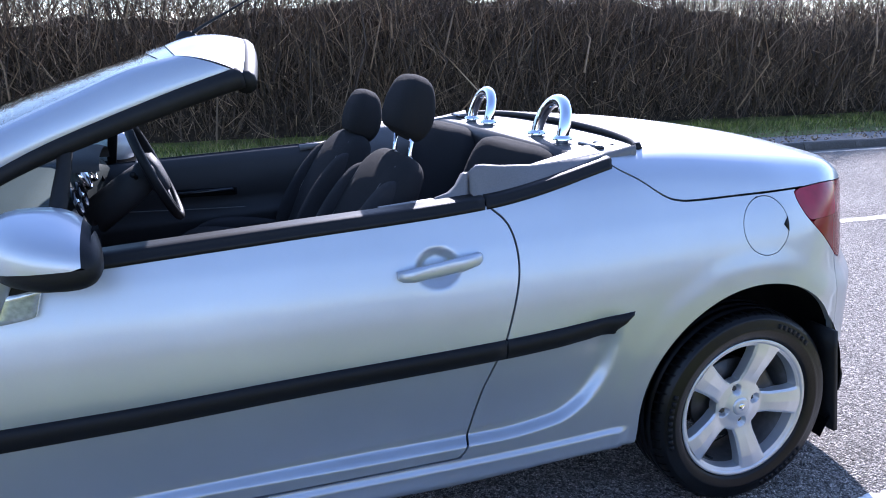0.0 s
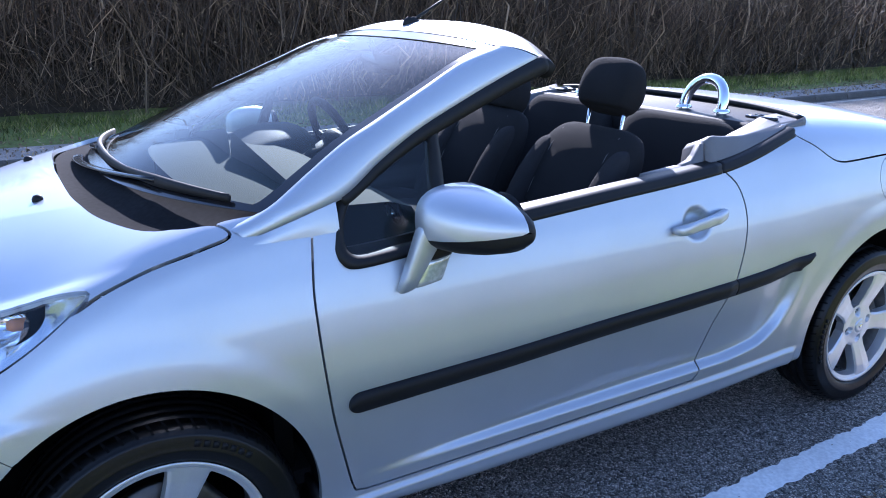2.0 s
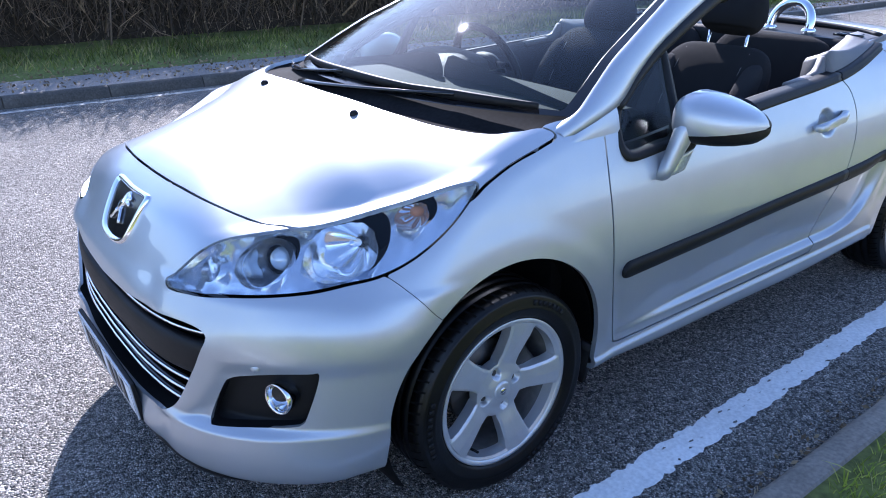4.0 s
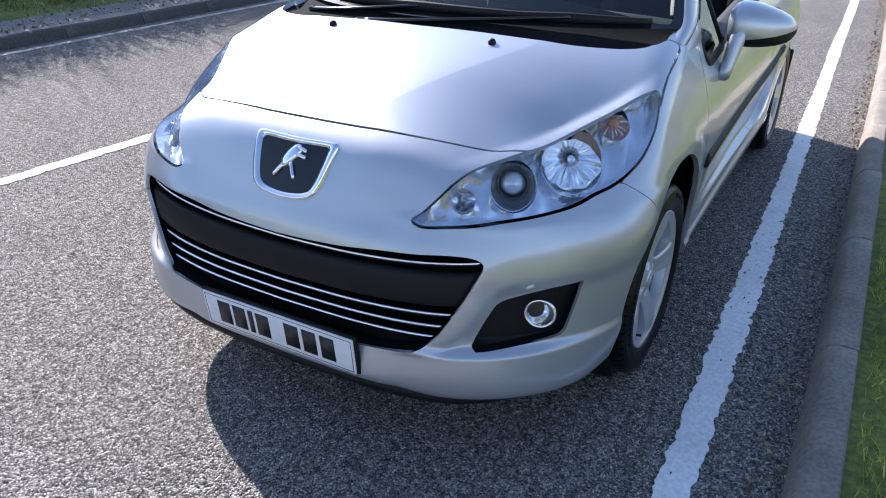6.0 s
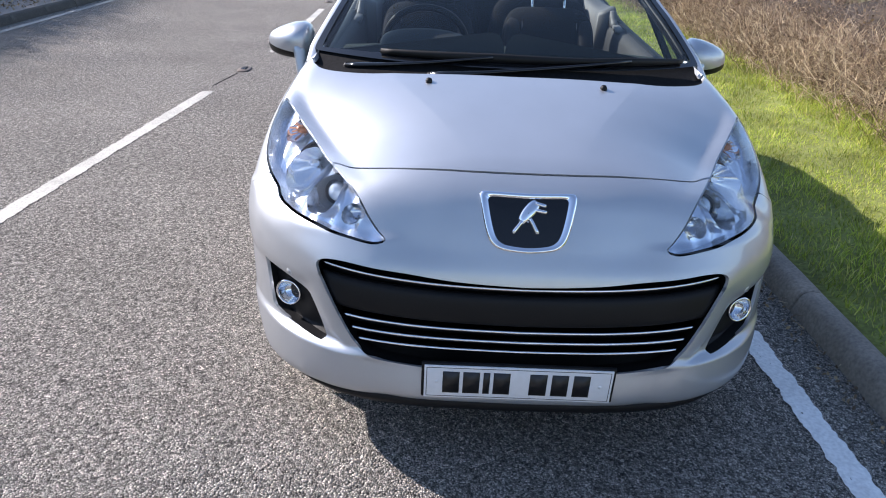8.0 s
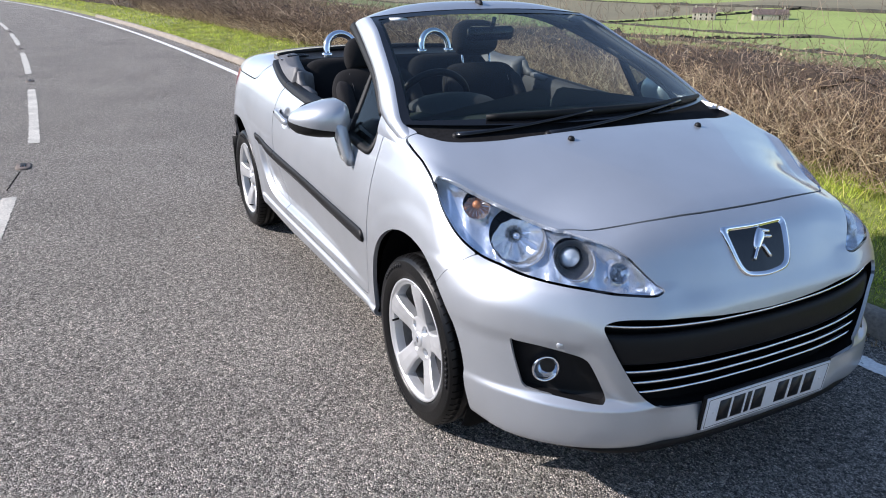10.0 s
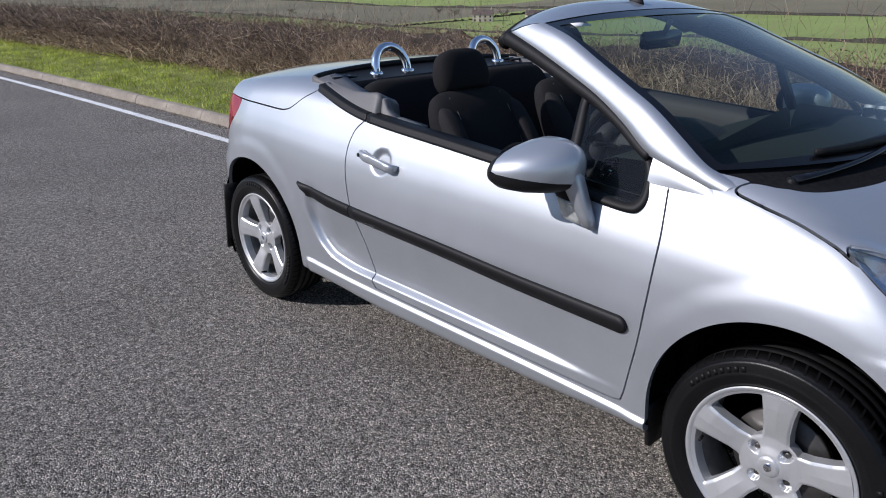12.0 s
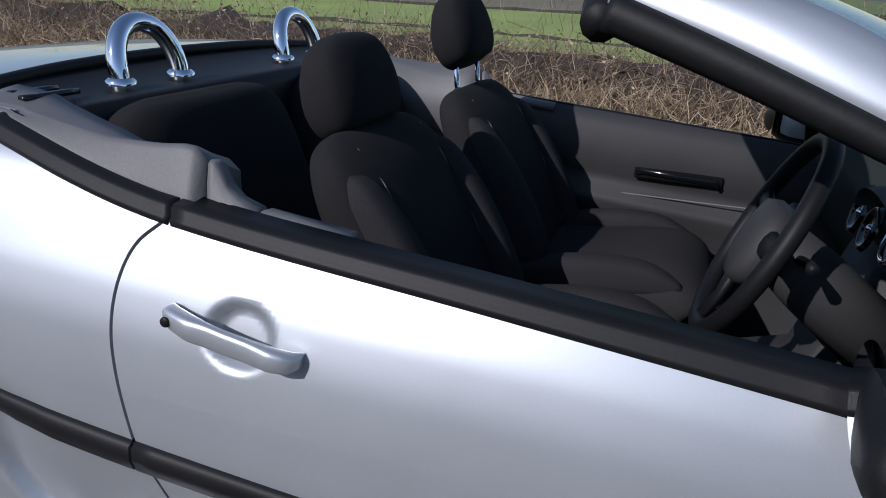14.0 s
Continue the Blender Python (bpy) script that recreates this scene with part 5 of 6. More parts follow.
for y in (0.56, -0.60, 0.06, -0.06):
    m = Matrix.Translation((-0.668, y, 0.925)) @ Vector((-1, 0, 0.25)).to_track_quat("Y", "Z").to_matrix().to_4x4()
    part("air_vent", moved(turned([(0.012, 0.004), (0.030, 0.0), (0.036, 0.008), (0.042, 0.010), (0.046, 0.0)], 32), m), GLOSS, dash, "round black air vent")
    part("vent_knob", moved(turned([(0, 0.010), (0.008, 0.008), (0.011, 0.0)], 16), m), CHROME, dash)
part("centre_console", loft([[(x, -w, 0.34), (x, -w, z - 0.02), (x, -w * 0.8, z), (x, w * 0.8, z), (x, w, z - 0.02), (x, w, 0.34)] for x, w, z in ((-0.55, 0.13, 0.93), (-0.66, 0.13, 0.86), (-0.74, 0.12, 0.62), (-0.95, 0.10, 0.56), (-1.25, 0.09, 0.58), (-1.55, 0.09, 0.55))]), SOFT, car, "grey centre console")
part("gear_lever", joined(tube([(-0.90, 0, 0.55), (-0.91, 0, 0.66)], [0.02, 0.008], 10), moved(turned([(0, 0.03), (0.018, 0.024), (0.024, 0.0), (0.012, -0.024)], 20), Matrix.Translation((-0.912, 0, 0.68)) @ Matrix.Rotation(radians(90), 4, "X"))), CHROME, car, "gear lever with a metal knob")

sw_m = Matrix.Translation((-0.875, -0.315, 0.955)) @ Vector((-0.92, 0, 0.40)).normalized().to_track_quat("Y", "Z").to_matrix().to_4x4()
th = np.arange(64) / 64 * 2 * np.pi
steering = part("steering_wheel", moved(tube(np.stack([0.18 * np.cos(th), 0 * th, 0.178 * np.sin(th)], -1), 0.0155, 12, closed=True, up=(0, 1, 0)), sw_m), TRIM, car, "black leather steering wheel")
part("hub_pad", moved(loft([[(a * w, h, b * w * 0.9 - 0.01) for a, b in zip(*ring(24, 2.6))] for h, w in ((-0.03, 0.075), (0.0, 0.082), (0.018, 0.074), (0.026, 0.04))]), sw_m), SOFT, steering, "dark airbag pad")
for a in (0.15, math.pi - 0.15, -math.pi / 2):
    part("spoke", moved(tube([(0.06 * math.cos(a), 0.0, 0.06 * math.sin(a)), (0.12 * math.cos(a), -0.004, 0.12 * math.sin(a)), (0.172 * math.cos(a), 0, 0.172 * math.sin(a))], [0.026, 0.018, 0.02], 10, 0.5, up=(0, 1, 0)), sw_m), TRIM, steering)
part("steering_column", moved(tube([(0, -0.02, 0), (0, -0.10, -0.02), (0, -0.26, -0.06)], [0.05, 0.058, 0.06], 16), sw_m), SOFT, car, "black steering column shroud")
for s in (1, -1):
    part("stalk", moved(tube([(s * 0.05, -0.06, 0.01), (s * 0.13, -0.055, 0.03), (s * 0.17, -0.05, 0.035)], [0.008, 0.007, 0.010], 8), sw_m), TRIM, car, "black control stalk")

# inside mirror
part("interior_mirror", joined(loft([[(-0.905 + dx, y, 1.266 + b * 0.030 * k) for b, dx in zip((-1, -1, 1, 1), (-0.012, 0.012, 0.016, -0.010))] for y, k in ((-0.115, 0.6), (-0.10, 1.0), (0.10, 1.0), (0.115, 0.6))]), tube([(-0.895, 0, 1.28), (-0.87, 0, 1.335)], 0.010, 8)), GLOSS, car, "black interior mirror")

# ---- the road and the land ----
def bend(x):
    """How far the road has swung towards -y at x."""
    x = np.asarray(x, float)
    d = np.minimum(x + 4.0, 0.0)
    far = np.maximum(d, -60.0)
    return -0.0021 * far**2 + 0.25 * (d - far)


def asphalt():
    m = bpy.data.materials.new("asphalt")
    m.use_nodes = True
    n, l = m.node_tree.nodes, m.node_tree.links
    b = n["Principled BSDF"]
    co = n.new("ShaderNodeTexCoord").outputs["Object"]
    cells = n.new("ShaderNodeTexVoronoi")
    cells.inputs["Scale"].default_value = 155
    l.new(co, cells.inputs["Vector"])
    ramp = n.new("ShaderNodeValToRGB")
    e = ramp.color_ramp.elements
    e[0].position, e[0].color = 0.0, (0.13, 0.121, 0.110, 1)
    e[1].position, e[1].color = 1.0, (0.90, 0.83, 0.745, 1)
    e.new(0.45).color = (0.40, 0.368, 0.330, 1)
    e.new(0.8).color = (0.63, 0.58, 0.52, 1)
    sep = n.new("ShaderNodeSeparateColor")
    l.new(cells.outputs["Color"], sep.inputs[0])
    l.new(sep.outputs[0], ramp.inputs[0])
    big = n.new("ShaderNodeTexNoise")
    big.inputs["Scale"].default_value, big.inputs["Detail"].default_value = 0.9, 7
    l.new(co, big.inputs["Vector"])
    r = n.new("ShaderNodeMapRange")
    r.inputs[1].default_value, r.inputs[2].default_value, r.inputs[3].default_value, r.inputs[4].default_value = 0.3, 0.7, 0.88, 1.12
    l.new(big.outputs[0], r.inputs[0])
    x = n.new("ShaderNodeVectorMath")
    x.operation = "SCALE"
    l.new(ramp.outputs[0], x.inputs[0])
    l.new(r.outputs[0], x.inputs["Scale"])
    # Seams between stones darkened: shade in the gaps put into the colour.
    edge, gap_shade, dark = n.new("ShaderNodeTexVoronoi"), n.new("ShaderNodeMapRange"), n.new("ShaderNodeVectorMath")
    edge.feature = "DISTANCE_TO_EDGE"
    edge.inputs["Scale"].default_value = 155
    l.new(co, edge.inputs["Vector"])
    gap_shade.inputs[1].default_value, gap_shade.inputs[2].default_value, gap_shade.inputs[3].default_value, gap_shade.inputs[4].default_value = 0.015, 0.11, 0.12, 1.0
    l.new(edge.outputs["Distance"], gap_shade.inputs[0])
    dark.operation = "SCALE"
    mid, swing, both_ways = n.new("ShaderNodeTexNoise"), n.new("ShaderNodeMapRange"), n.new("ShaderNodeMath")
    mid.inputs["Scale"].default_value, mid.inputs["Detail"].default_value = 38, 4
    l.new(co, mid.inputs["Vector"])
    swing.inputs[1].default_value, swing.inputs[2].default_value, swing.inputs[3].default_value, swing.inputs[4].default_value = 0.3, 0.7, 0.62, 1.38
    l.new(mid.outputs[0], swing.inputs[0])
    both_ways.operation = "MULTIPLY"
    l.new(gap_shade.outputs[0], both_ways.inputs[0])
    l.new(swing.outputs[0], both_ways.inputs[1])
    l.new(x.outputs[0], dark.inputs[0])
    l.new(both_ways.outputs[0], dark.inputs["Scale"])
    l.new(dark.outputs[0], b.inputs["Base Color"])
    b.inputs["Roughness"].default_value = 0.8
    b.inputs["Specular IOR Level"].default_value = 0.12
    d = n.new("ShaderNodeMath")
    d.operation = "SUBTRACT"
    d.inputs[0].default_value = 1.0
    l.new(cells.outputs["Distance"], d.inputs[1])
    bump = n.new("ShaderNodeBump")
    bump.inputs["Strength"].default_value, bump.inputs["Distance"].default_value = 1.0, 0.017
    l.new(d.outputs[0], bump.inputs["Height"])
    l.new(bump.outputs[0], b.inputs["Normal"])
    return m


ASPHALT = asphalt()
PATHWAY = material("path_asphalt", (0.30, 0.265, 0.235), 0.85, grain=0.35, grain_scale=90, stain=0.2, stain_scale=1.5, bump=0.5, bump_scale=120)
MARK = material("road_paint", (0.84, 0.835, 0.81), 0.6, grain=0.12, grain_scale=80, stain=0.15, stain_scale=2.5, bump=0.4, bump_scale=120)
MARK_OLD = material("worn_road_paint", (0.50, 0.475, 0.42), 0.7, grain=0.3, grain_scale=90, stain=0.2, bump=0.5, bump_scale=120)
CONCRETE = material("kerb_concrete", (0.30, 0.262, 0.215), 0.88, grain=0.22, grain_scale=70, stain=0.35, stain_scale=2.2, bump=0.5, bump_scale=90)
SOIL = material("verge_turf", (0.17, 0.19, 0.045), 0.95, grain=0.35, grain_scale=40, stain=0.35, stain_scale=1.2, bump=0.8, bump_scale=60)
FIELDS = [
    material("winter_wheat", (0.17, 0.23, 0.055), 0.95, grain=0.12, grain_scale=0.8, stain=0.2, stain_scale=0.02),
    material("bright_pasture", (0.24, 0.30, 0.075), 0.95, grain=0.1, grain_scale=0.6, stain=0.15, stain_scale=0.015),
    material("dark_pasture", (0.12, 0.16, 0.05), 0.95, grain=0.1, grain_scale=0.4, stain=0.2, stain_scale=0.012),
    material("ploughed_field", (0.17, 0.15, 0.09), 0.95, grain=0.1, grain_scale=0.3, stain=0.2, stain_scale=0.01),
    material("far_wood", (0.085, 0.085, 0.075), 0.95, grain=0.2, grain_scale=0.1, stain=0.3, stain_scale=0.02),
]

land_z = curve((-3000, 8), (-400, 2), (-40, 0.3), (-9, 0.14), (-7.2, 0.14), (-6.6, 0.09), (-5.60, 0.085), (1.44, 0.09), (2.2, 0.13), (3.0, 0.20), (4.6, 0.15), (8, -0.25), (20, -1.8), (60, -7), (130, -15), (230, -23), (340, -26), (520, -21), (900, -8), (1500, 12), (3000, 40))


def ground_sheet():
    xs = np.unique(np.round(np.r_[np.linspace(-3000, -200, 24), np.linspace(-200, -40, 20), np.linspace(-40, 8, 97), np.linspace(8, 60, 14), np.linspace(60, 3000, 16)], 3))
    vs = np.r_[-3000, -1200, -400, -120, -40, -20, -12, -9, -8, -7.2, -6.9, -6.6, -5.64, -5.639, -2, 1.40, 1.401, 1.5, 1.7, 2.0, 2.3, 2.6, 3.0, 3.5, 4.0, 4.6, 6, 8, 12, 20, 32, 45, 60, 80, 105, 130, 160, 190, 230, 280, 340, 420, 520, 620, 750, 900, 1100, 1500, 2100, 3000]
    V, Xg = np.meshgrid(vs, xs)
    fade = np.where(np.abs(V) > 60, 0, 1 - np.clip((np.abs(V) - 12) / 48, 0, 1))
    z = land_z(V)
    road_bed = (V > -5.64) & (V < 1.401)
    z = np.where(road_bed, -0.06, z)
    far = np.clip((np.hypot(Xg, V) - 60) / 300, 0, 1)
    wave = 1.5 * np.sin(Xg / 130 + V / 210) + 1.2 * np.sin(Xg / 71 - V / 90 + 1)
    z = z + far * wave * (V > 30)
    verts = np.stack([Xg, V + bend(Xg) * fade, z], -1).reshape(-1, 3)
    faces = grid_faces(len(xs), len(vs))
    me = sheet(verts, faces, "ground")
    for m in (SOIL, *FIELDS):
        me.materials.append(m)
    cols = len(vs) - 1
    slot = []
    for i in range(len(xs) - 1):
        for j in range(cols):
            y = (vs[j] + vs[j + 1]) / 2
            x = (xs[i] + xs[i + 1]) / 2
            if y < -14:
                k = 1
            elif y < 5:
                k = 0
            elif y < 130:
                k = 1
            elif y < 230:
                k = 2 if x < -260 else 1
            elif y < 340:
                k = 3 if x < -520 else 2
            elif y < 520:
                k = 4 if x < -420 else 2
            elif y < 750:
                k = 2 if x < -600 else 4
            elif y < 1100:
                k = 3
            else:
                k = 5
            slot.append(k)
    me.polygons.foreach_set("material_index", slot)
    return me


tagged(part("ground", ground_sheet(), None), "grass verges, falling away to green and ploughed fields", "ground", kind="structure")

road_x = np.unique(np.round(np.r_[np.linspace(-400, -40, 40), np.linspace(-40, 8, 97), np.linspace(8, 80, 14)], 3))
road_v = np.array([-5.66, -5.4, -4.5, -3.4, -2.2, -1.0, 0.2, 1.0, 1.36])
RV, RX = np.meshgrid(road_v, road_x)
tagged(part("road", (np.stack([RX, RV + bend(RX), 0 * RX], -1).reshape(-1, 3), grid_faces(len(road_x), len(road_v))), ASPHALT), "weathered grey asphalt road with pale chippings", "road", kind="structure")
pv = np.array([-6.40, -6.2, -6.0, -5.66])
PV, PX = np.meshgrid(pv, road_x)
tagged(part("pavement", (np.stack([PX, PV + bend(PX), 0.094 + 0 * PX], -1).reshape(-1, 3), grid_faces(len(road_x), len(pv))), PATHWAY), "narrow tarmac footpath behind the far kerb", "pavement", kind="structure")


def noise_field(x, y, scale, octaves=3):
    """Cheap smooth noise on arrays, about -1 to 1."""
    out, amp = 0.0, 1.0
    for k in range(octaves):
        f = scale * 2**k
        out = out + amp * (np.sin(x * f * 1.7 + 3.1 * np.sin(y * f * 1.3 + k)) * np.cos(y * f * 2.1 + 2.3 * np.sin(x * f * 0.9 + 2 * k)))
        amp *= 0.55
    return out / 1.6


def painted(name, x0, x1, v0, width, mat, label, ragged=0.006, worn=0.75, drift=0.0, step=0.0125):
    n = max(int((x1 - x0) / step), 2)
    xs = np.linspace(x0, x1, n)
    vs = np.linspace(-width / 2 - 0.012, width / 2 + 0.012, 13)
    V, Xg = np.meshgrid(vs, xs)
    s = width / 2 + ragged * noise_field(Xg, V, 24) - np.abs(V)
    s = np.minimum(s, 0.02 * (worn - noise_field(Xg * 0.8, V * 1.6 + 5, 30)))
    v, f = clip(np.stack([Xg, V + v0 + drift * np.maximum(Xg + 3.5, -2.5) + bend(Xg), 0.0035 + 0 * Xg], -1).reshape(-1, 3), grid_faces(n, 13), s.ravel())
    return tagged(part(name, (v, f), mat), label, "road marking", kind="structure")


painted("edge_line", -9.0, 3.5, 0.968, 0.097, MARK, "thick white line along the kerb, worn", 0.013, 0.66, 0.0185)
painted("edge_line", -60.0, -9.0, 0.968, 0.10, MARK, "thick white line along the kerb, worn", 0.004, 2.0, 0.0185, step=0.12)
painted("edge_line", 3.5, 20.0, 0.968, 0.10, MARK, "thick white line along the kerb, worn", 0.004, 2.0, 0.0185, step=0.12)
painted("far_edge_line", -30.0, 4.0, -5.36, 0.09, MARK_OLD, "faded white line along the far kerb", 0.02, 0.25, step=0.03)
for k in range(-7, 3):
    o = painted("centre_line", -3.87 + 6 * k, 0.13 + 6 * k, -2.25, 0.10, MARK_OLD, "long white dash of the centre line, worn", 0.014, 0.72, -0.07, step=0.02 if -3 < k < 2 else 0.1)
    o["group"] = "dashes of the centre line"


# kerbs of separate stones
def kerb_profile(height):
    return [(0.0, -0.05), (0.0, 0.01), (0.022, height - 0.03), (0.034, height - 0.012), (0.050, height - 0.001), (0.075, height + 0.002), (0.112, height), (0.122, height - 0.010), (0.125, -0.05)]


def kerb(name, v0, out, height, label, lo, hi, mat):
    root = tagged(new(name), label, "kerb", kind="structure")
    prof = kerb_profile(height)
    meshes = []
    for variant in range(4):
        rng = np.random.default_rng(variant + 7)
        rows = []
        for x in (-0.4545, -0.448, -0.2, 0.05, 0.25, 0.448, 0.4545):
            shrink = 0.004 if abs(x) > 0.45 else 0.0
            rows.append([(x, out * (a + shrink * (1 if a < 0.06 else -1) + rng.uniform(-0.0015, 0.0015)), max(b - shrink, -0.05) + rng.uniform(-0.0015, 0.0015)) for a, b in prof])
        me = sheet(*loft(rows), "kerb_stone")
        me.set_sharp_from_angle(angle=radians(35))
        me.materials.append(mat)
        meshes.append(me)
    k = 0
    x = lo
    rng = np.random.default_rng(3)
    while x < hi:
        ob = new("kerb_stone", meshes[k % 4])
        ob.parent = root
        slope = math.atan2(float(bend(x + 0.4) - bend(x - 0.4)), 0.8)
        ob.matrix_basis = pose(x, v0 + float(bend(x)) + rng.uniform(-0.004, 0.004), rng.uniform(-0.004, 0.003), 0, 0, math.degrees(slope))
        x += 0.915
        k += 1


# ---- plants ----
def ribbons(paths, radii, sides, name, mat):
    """Many thin twigs in one mesh: paths of shape (count, points, 3), radii (count, points)."""
    n, k, _ = paths.shape
    d = np.gradient(paths, axis=1)
    d /= np.linalg.norm(d, axis=2, keepdims=True) + 1e-9
    ref = np.where(np.abs(d[..., 2:3]) > 0.9, np.array((1.0, 0, 0)), np.array((0, 0, 1.0)))
    a = np.cross(d, ref)
    a /= np.linalg.norm(a, axis=2, keepdims=True) + 1e-9
    b = np.cross(d, a)
    th = np.arange(sides) / sides * 2 * np.pi
    v = paths[:, :, None] + radii[:, :, None, None] * (np.cos(th)[:, None] * a[:, :, None] + np.sin(th)[:, None] * b[:, :, None])
    i, j = np.meshgrid(np.arange(k - 1), np.arange(sides), indexing="ij")
    q = np.stack([i * sides + j, (i + 1) * sides + j, (i + 1) * sides + (j + 1) % sides, i * sides + (j + 1) % sides], -1).reshape(-1, 4)
    faces = (q[None] + (np.arange(n) * k * sides)[:, None, None]).reshape(-1, 4)
    return raw_mesh(name, v.reshape(-1, 3), faces, mat)


def raw_mesh(name, verts, faces, mat):
    me = bpy.data.meshes.new(name)
    c = faces.shape[1]
    me.vertices.add(len(verts))
    me.vertices.foreach_set("co", np.ascontiguousarray(verts, dtype=np.float32).ravel())
    me.loops.add(faces.size)
    me.loops.foreach_set("vertex_index", np.ascontiguousarray(faces, dtype=np.int32).ravel())
    me.polygons.add(len(faces))
    me.polygons.foreach_set("loop_start", np.arange(0, faces.size, c, dtype=np.int32))
    me.update(calc_edges=True)
    me.materials.append(mat)
    return me


def island_material(name, stops, rough=0.85, thin=0.0, patch=0.0):
    """A colour of its own for each twig or blade."""
    m = bpy.data.materials.new(name)
    m.use_nodes = True
    n, l = m.node_tree.nodes, m.node_tree.links
    b = n["Principled BSDF"]
    g = n.new("ShaderNodeNewGeometry")
    r = n.new("ShaderNodeValToRGB")
    e = r.color_ramp.elements
    for k, (pos, col) in enumerate(stops):
        s = e[0] if k == 0 else e[1] if k == 1 else e.new(pos)
        s.position, s.color = pos, (*col, 1)
    l.new(g.outputs["Random Per Island"], r.inputs[0])
    tone = r.outputs[0]
    if patch:
        spots, span, dye = n.new("ShaderNodeTexNoise"), n.new("ShaderNodeMapRange"), n.new("ShaderNodeVectorMath")
        spots.inputs["Scale"].default_value, spots.inputs["Detail"].default_value = 3.5, 5
        l.new(n.new("ShaderNodeTexCoord").outputs["Object"], spots.inputs["Vector"])
        span.inputs[1].default_value, span.inputs[2].default_value, span.inputs[3].default_value, span.inputs[4].default_value = 0.35, 0.65, 1 - patch, 1 + patch
        l.new(spots.outputs[0], span.inputs[0])
        dye.operation = "SCALE"
        l.new(tone, dye.inputs[0])
        l.new(span.outputs[0], dye.inputs["Scale"])
        tone = dye.outputs[0]
    l.new(tone, b.inputs["Base Color"])
    b.inputs["Roughness"].default_value = rough
    if thin:
        glow, mix = n.new("ShaderNodeBsdfTranslucent"), n.new("ShaderNodeMixShader")
        mix.inputs[0].default_value = thin
        l.new(tone, glow.inputs[0])
        l.new(b.outputs[0], mix.inputs[1])
        l.new(glow.outputs[0], mix.inputs[2])
        l.new(mix.outputs[0], n["Material Output"].inputs[0])
    return m


BRAMBLE = island_material("brown_bramble", [(0.0, (0.055, 0.036, 0.027)), (1.0, (0.58, 0.47, 0.35)), (0.35, (0.15, 0.10, 0.072)), (0.65, (0.28, 0.195, 0.135)), (0.88, (0.44, 0.335, 0.235))])
STRAW = island_material("dry_straw", [(0.0, (0.10, 0.066, 0.043)), (1.0, (0.78, 0.66, 0.46)), (0.3, (0.28, 0.19, 0.12)), (0.6, (0.52, 0.385, 0.24)), (0.85, (0.68, 0.54, 0.35))])
TWIG = island_material("bare_hawthorn", [(0.0, (0.035, 0.023, 0.015)), (1.0, (0.50, 0.35, 0.21)), (0.5, (0.095, 0.062, 0.038)), (0.8, (0.20, 0.135, 0.08)), (0.93, (0.34, 0.23, 0.14))], 0.6)
BLADE = island_material("grass_blades", [(0.0, (0.16, 0.21, 0.026)), (1.0, (0.68, 0.60, 0.28)), (0.35, (0.33, 0.42, 0.055)), (0.75, (0.51, 0.57, 0.095)), (0.93, (0.60, 0.56, 0.16))], 0.6, 0.45, 0.45)
# Near-black colour of the added inner sheets: shade between the stems, painted.
HEDGE_SHADE = material("hedge_inner_shade", (0.045, 0.032, 0.022), 0.95, grain=0.4, grain_scale=25, stain=0.3, stain_scale=3, bump=1.0, bump_scale=30)
LEAF = island_material("dead_leaves", [(0.0, (0.09, 0.06, 0.035)), (1.0, (0.48, 0.37, 0.22)), (0.5, (0.26, 0.18, 0.10))])


def twigs(rng, count, lo, hi, v0, v1, height, thick, upright, length, base_z):
    """Bent shoots that fill a hedge between v0 and v1."""
    x = rng.uniform(lo, hi, count)
    u = rng.beta(1.2, 1.2, count)
    v = v0 + (v1 - v0) * u
    h = height(x) * (1 - 0.35 * (2 * u - 1) ** 2)
    z = base_z + h * rng.uniform(0, 1, count) ** 0.8 * 0.9
    d = rng.normal(0, 1, (count, 3)) * (1 - upright)
    d[:, 2] = np.abs(d[:, 2]) * 0.6 + upright * rng.uniform(0.5, 1.3, count)
    d /= np.linalg.norm(d, axis=1, keepdims=True)
    size = length * rng.uniform(0.35, 1.3, count)
    size = np.minimum(size, np.maximum(0.12, (base_z + h * 1.12 - z) / np.maximum(d[:, 2], 0.15)))
    p0 = np.stack([x, v + bend(x), z], 1)
    p2 = p0 + d * size[:, None]
    side = rng.normal(0, 1, (count, 3)) * size[:, None] * 0.14
    p1 = (p0 + p2) / 2 + side
    p2 = p2 + rng.normal(0, 1, (count, 3)) * size[:, None] * 0.10 - (0, 0, 0.06) * size[:, None]
    r = thick * rng.uniform(0.5, 1.5, count) * np.where(x < -12, 1.5, 1.0)
    return np.stack([p0, p1, p2], 1), np.stack([r, r * 0.8, r * 0.3], 1)


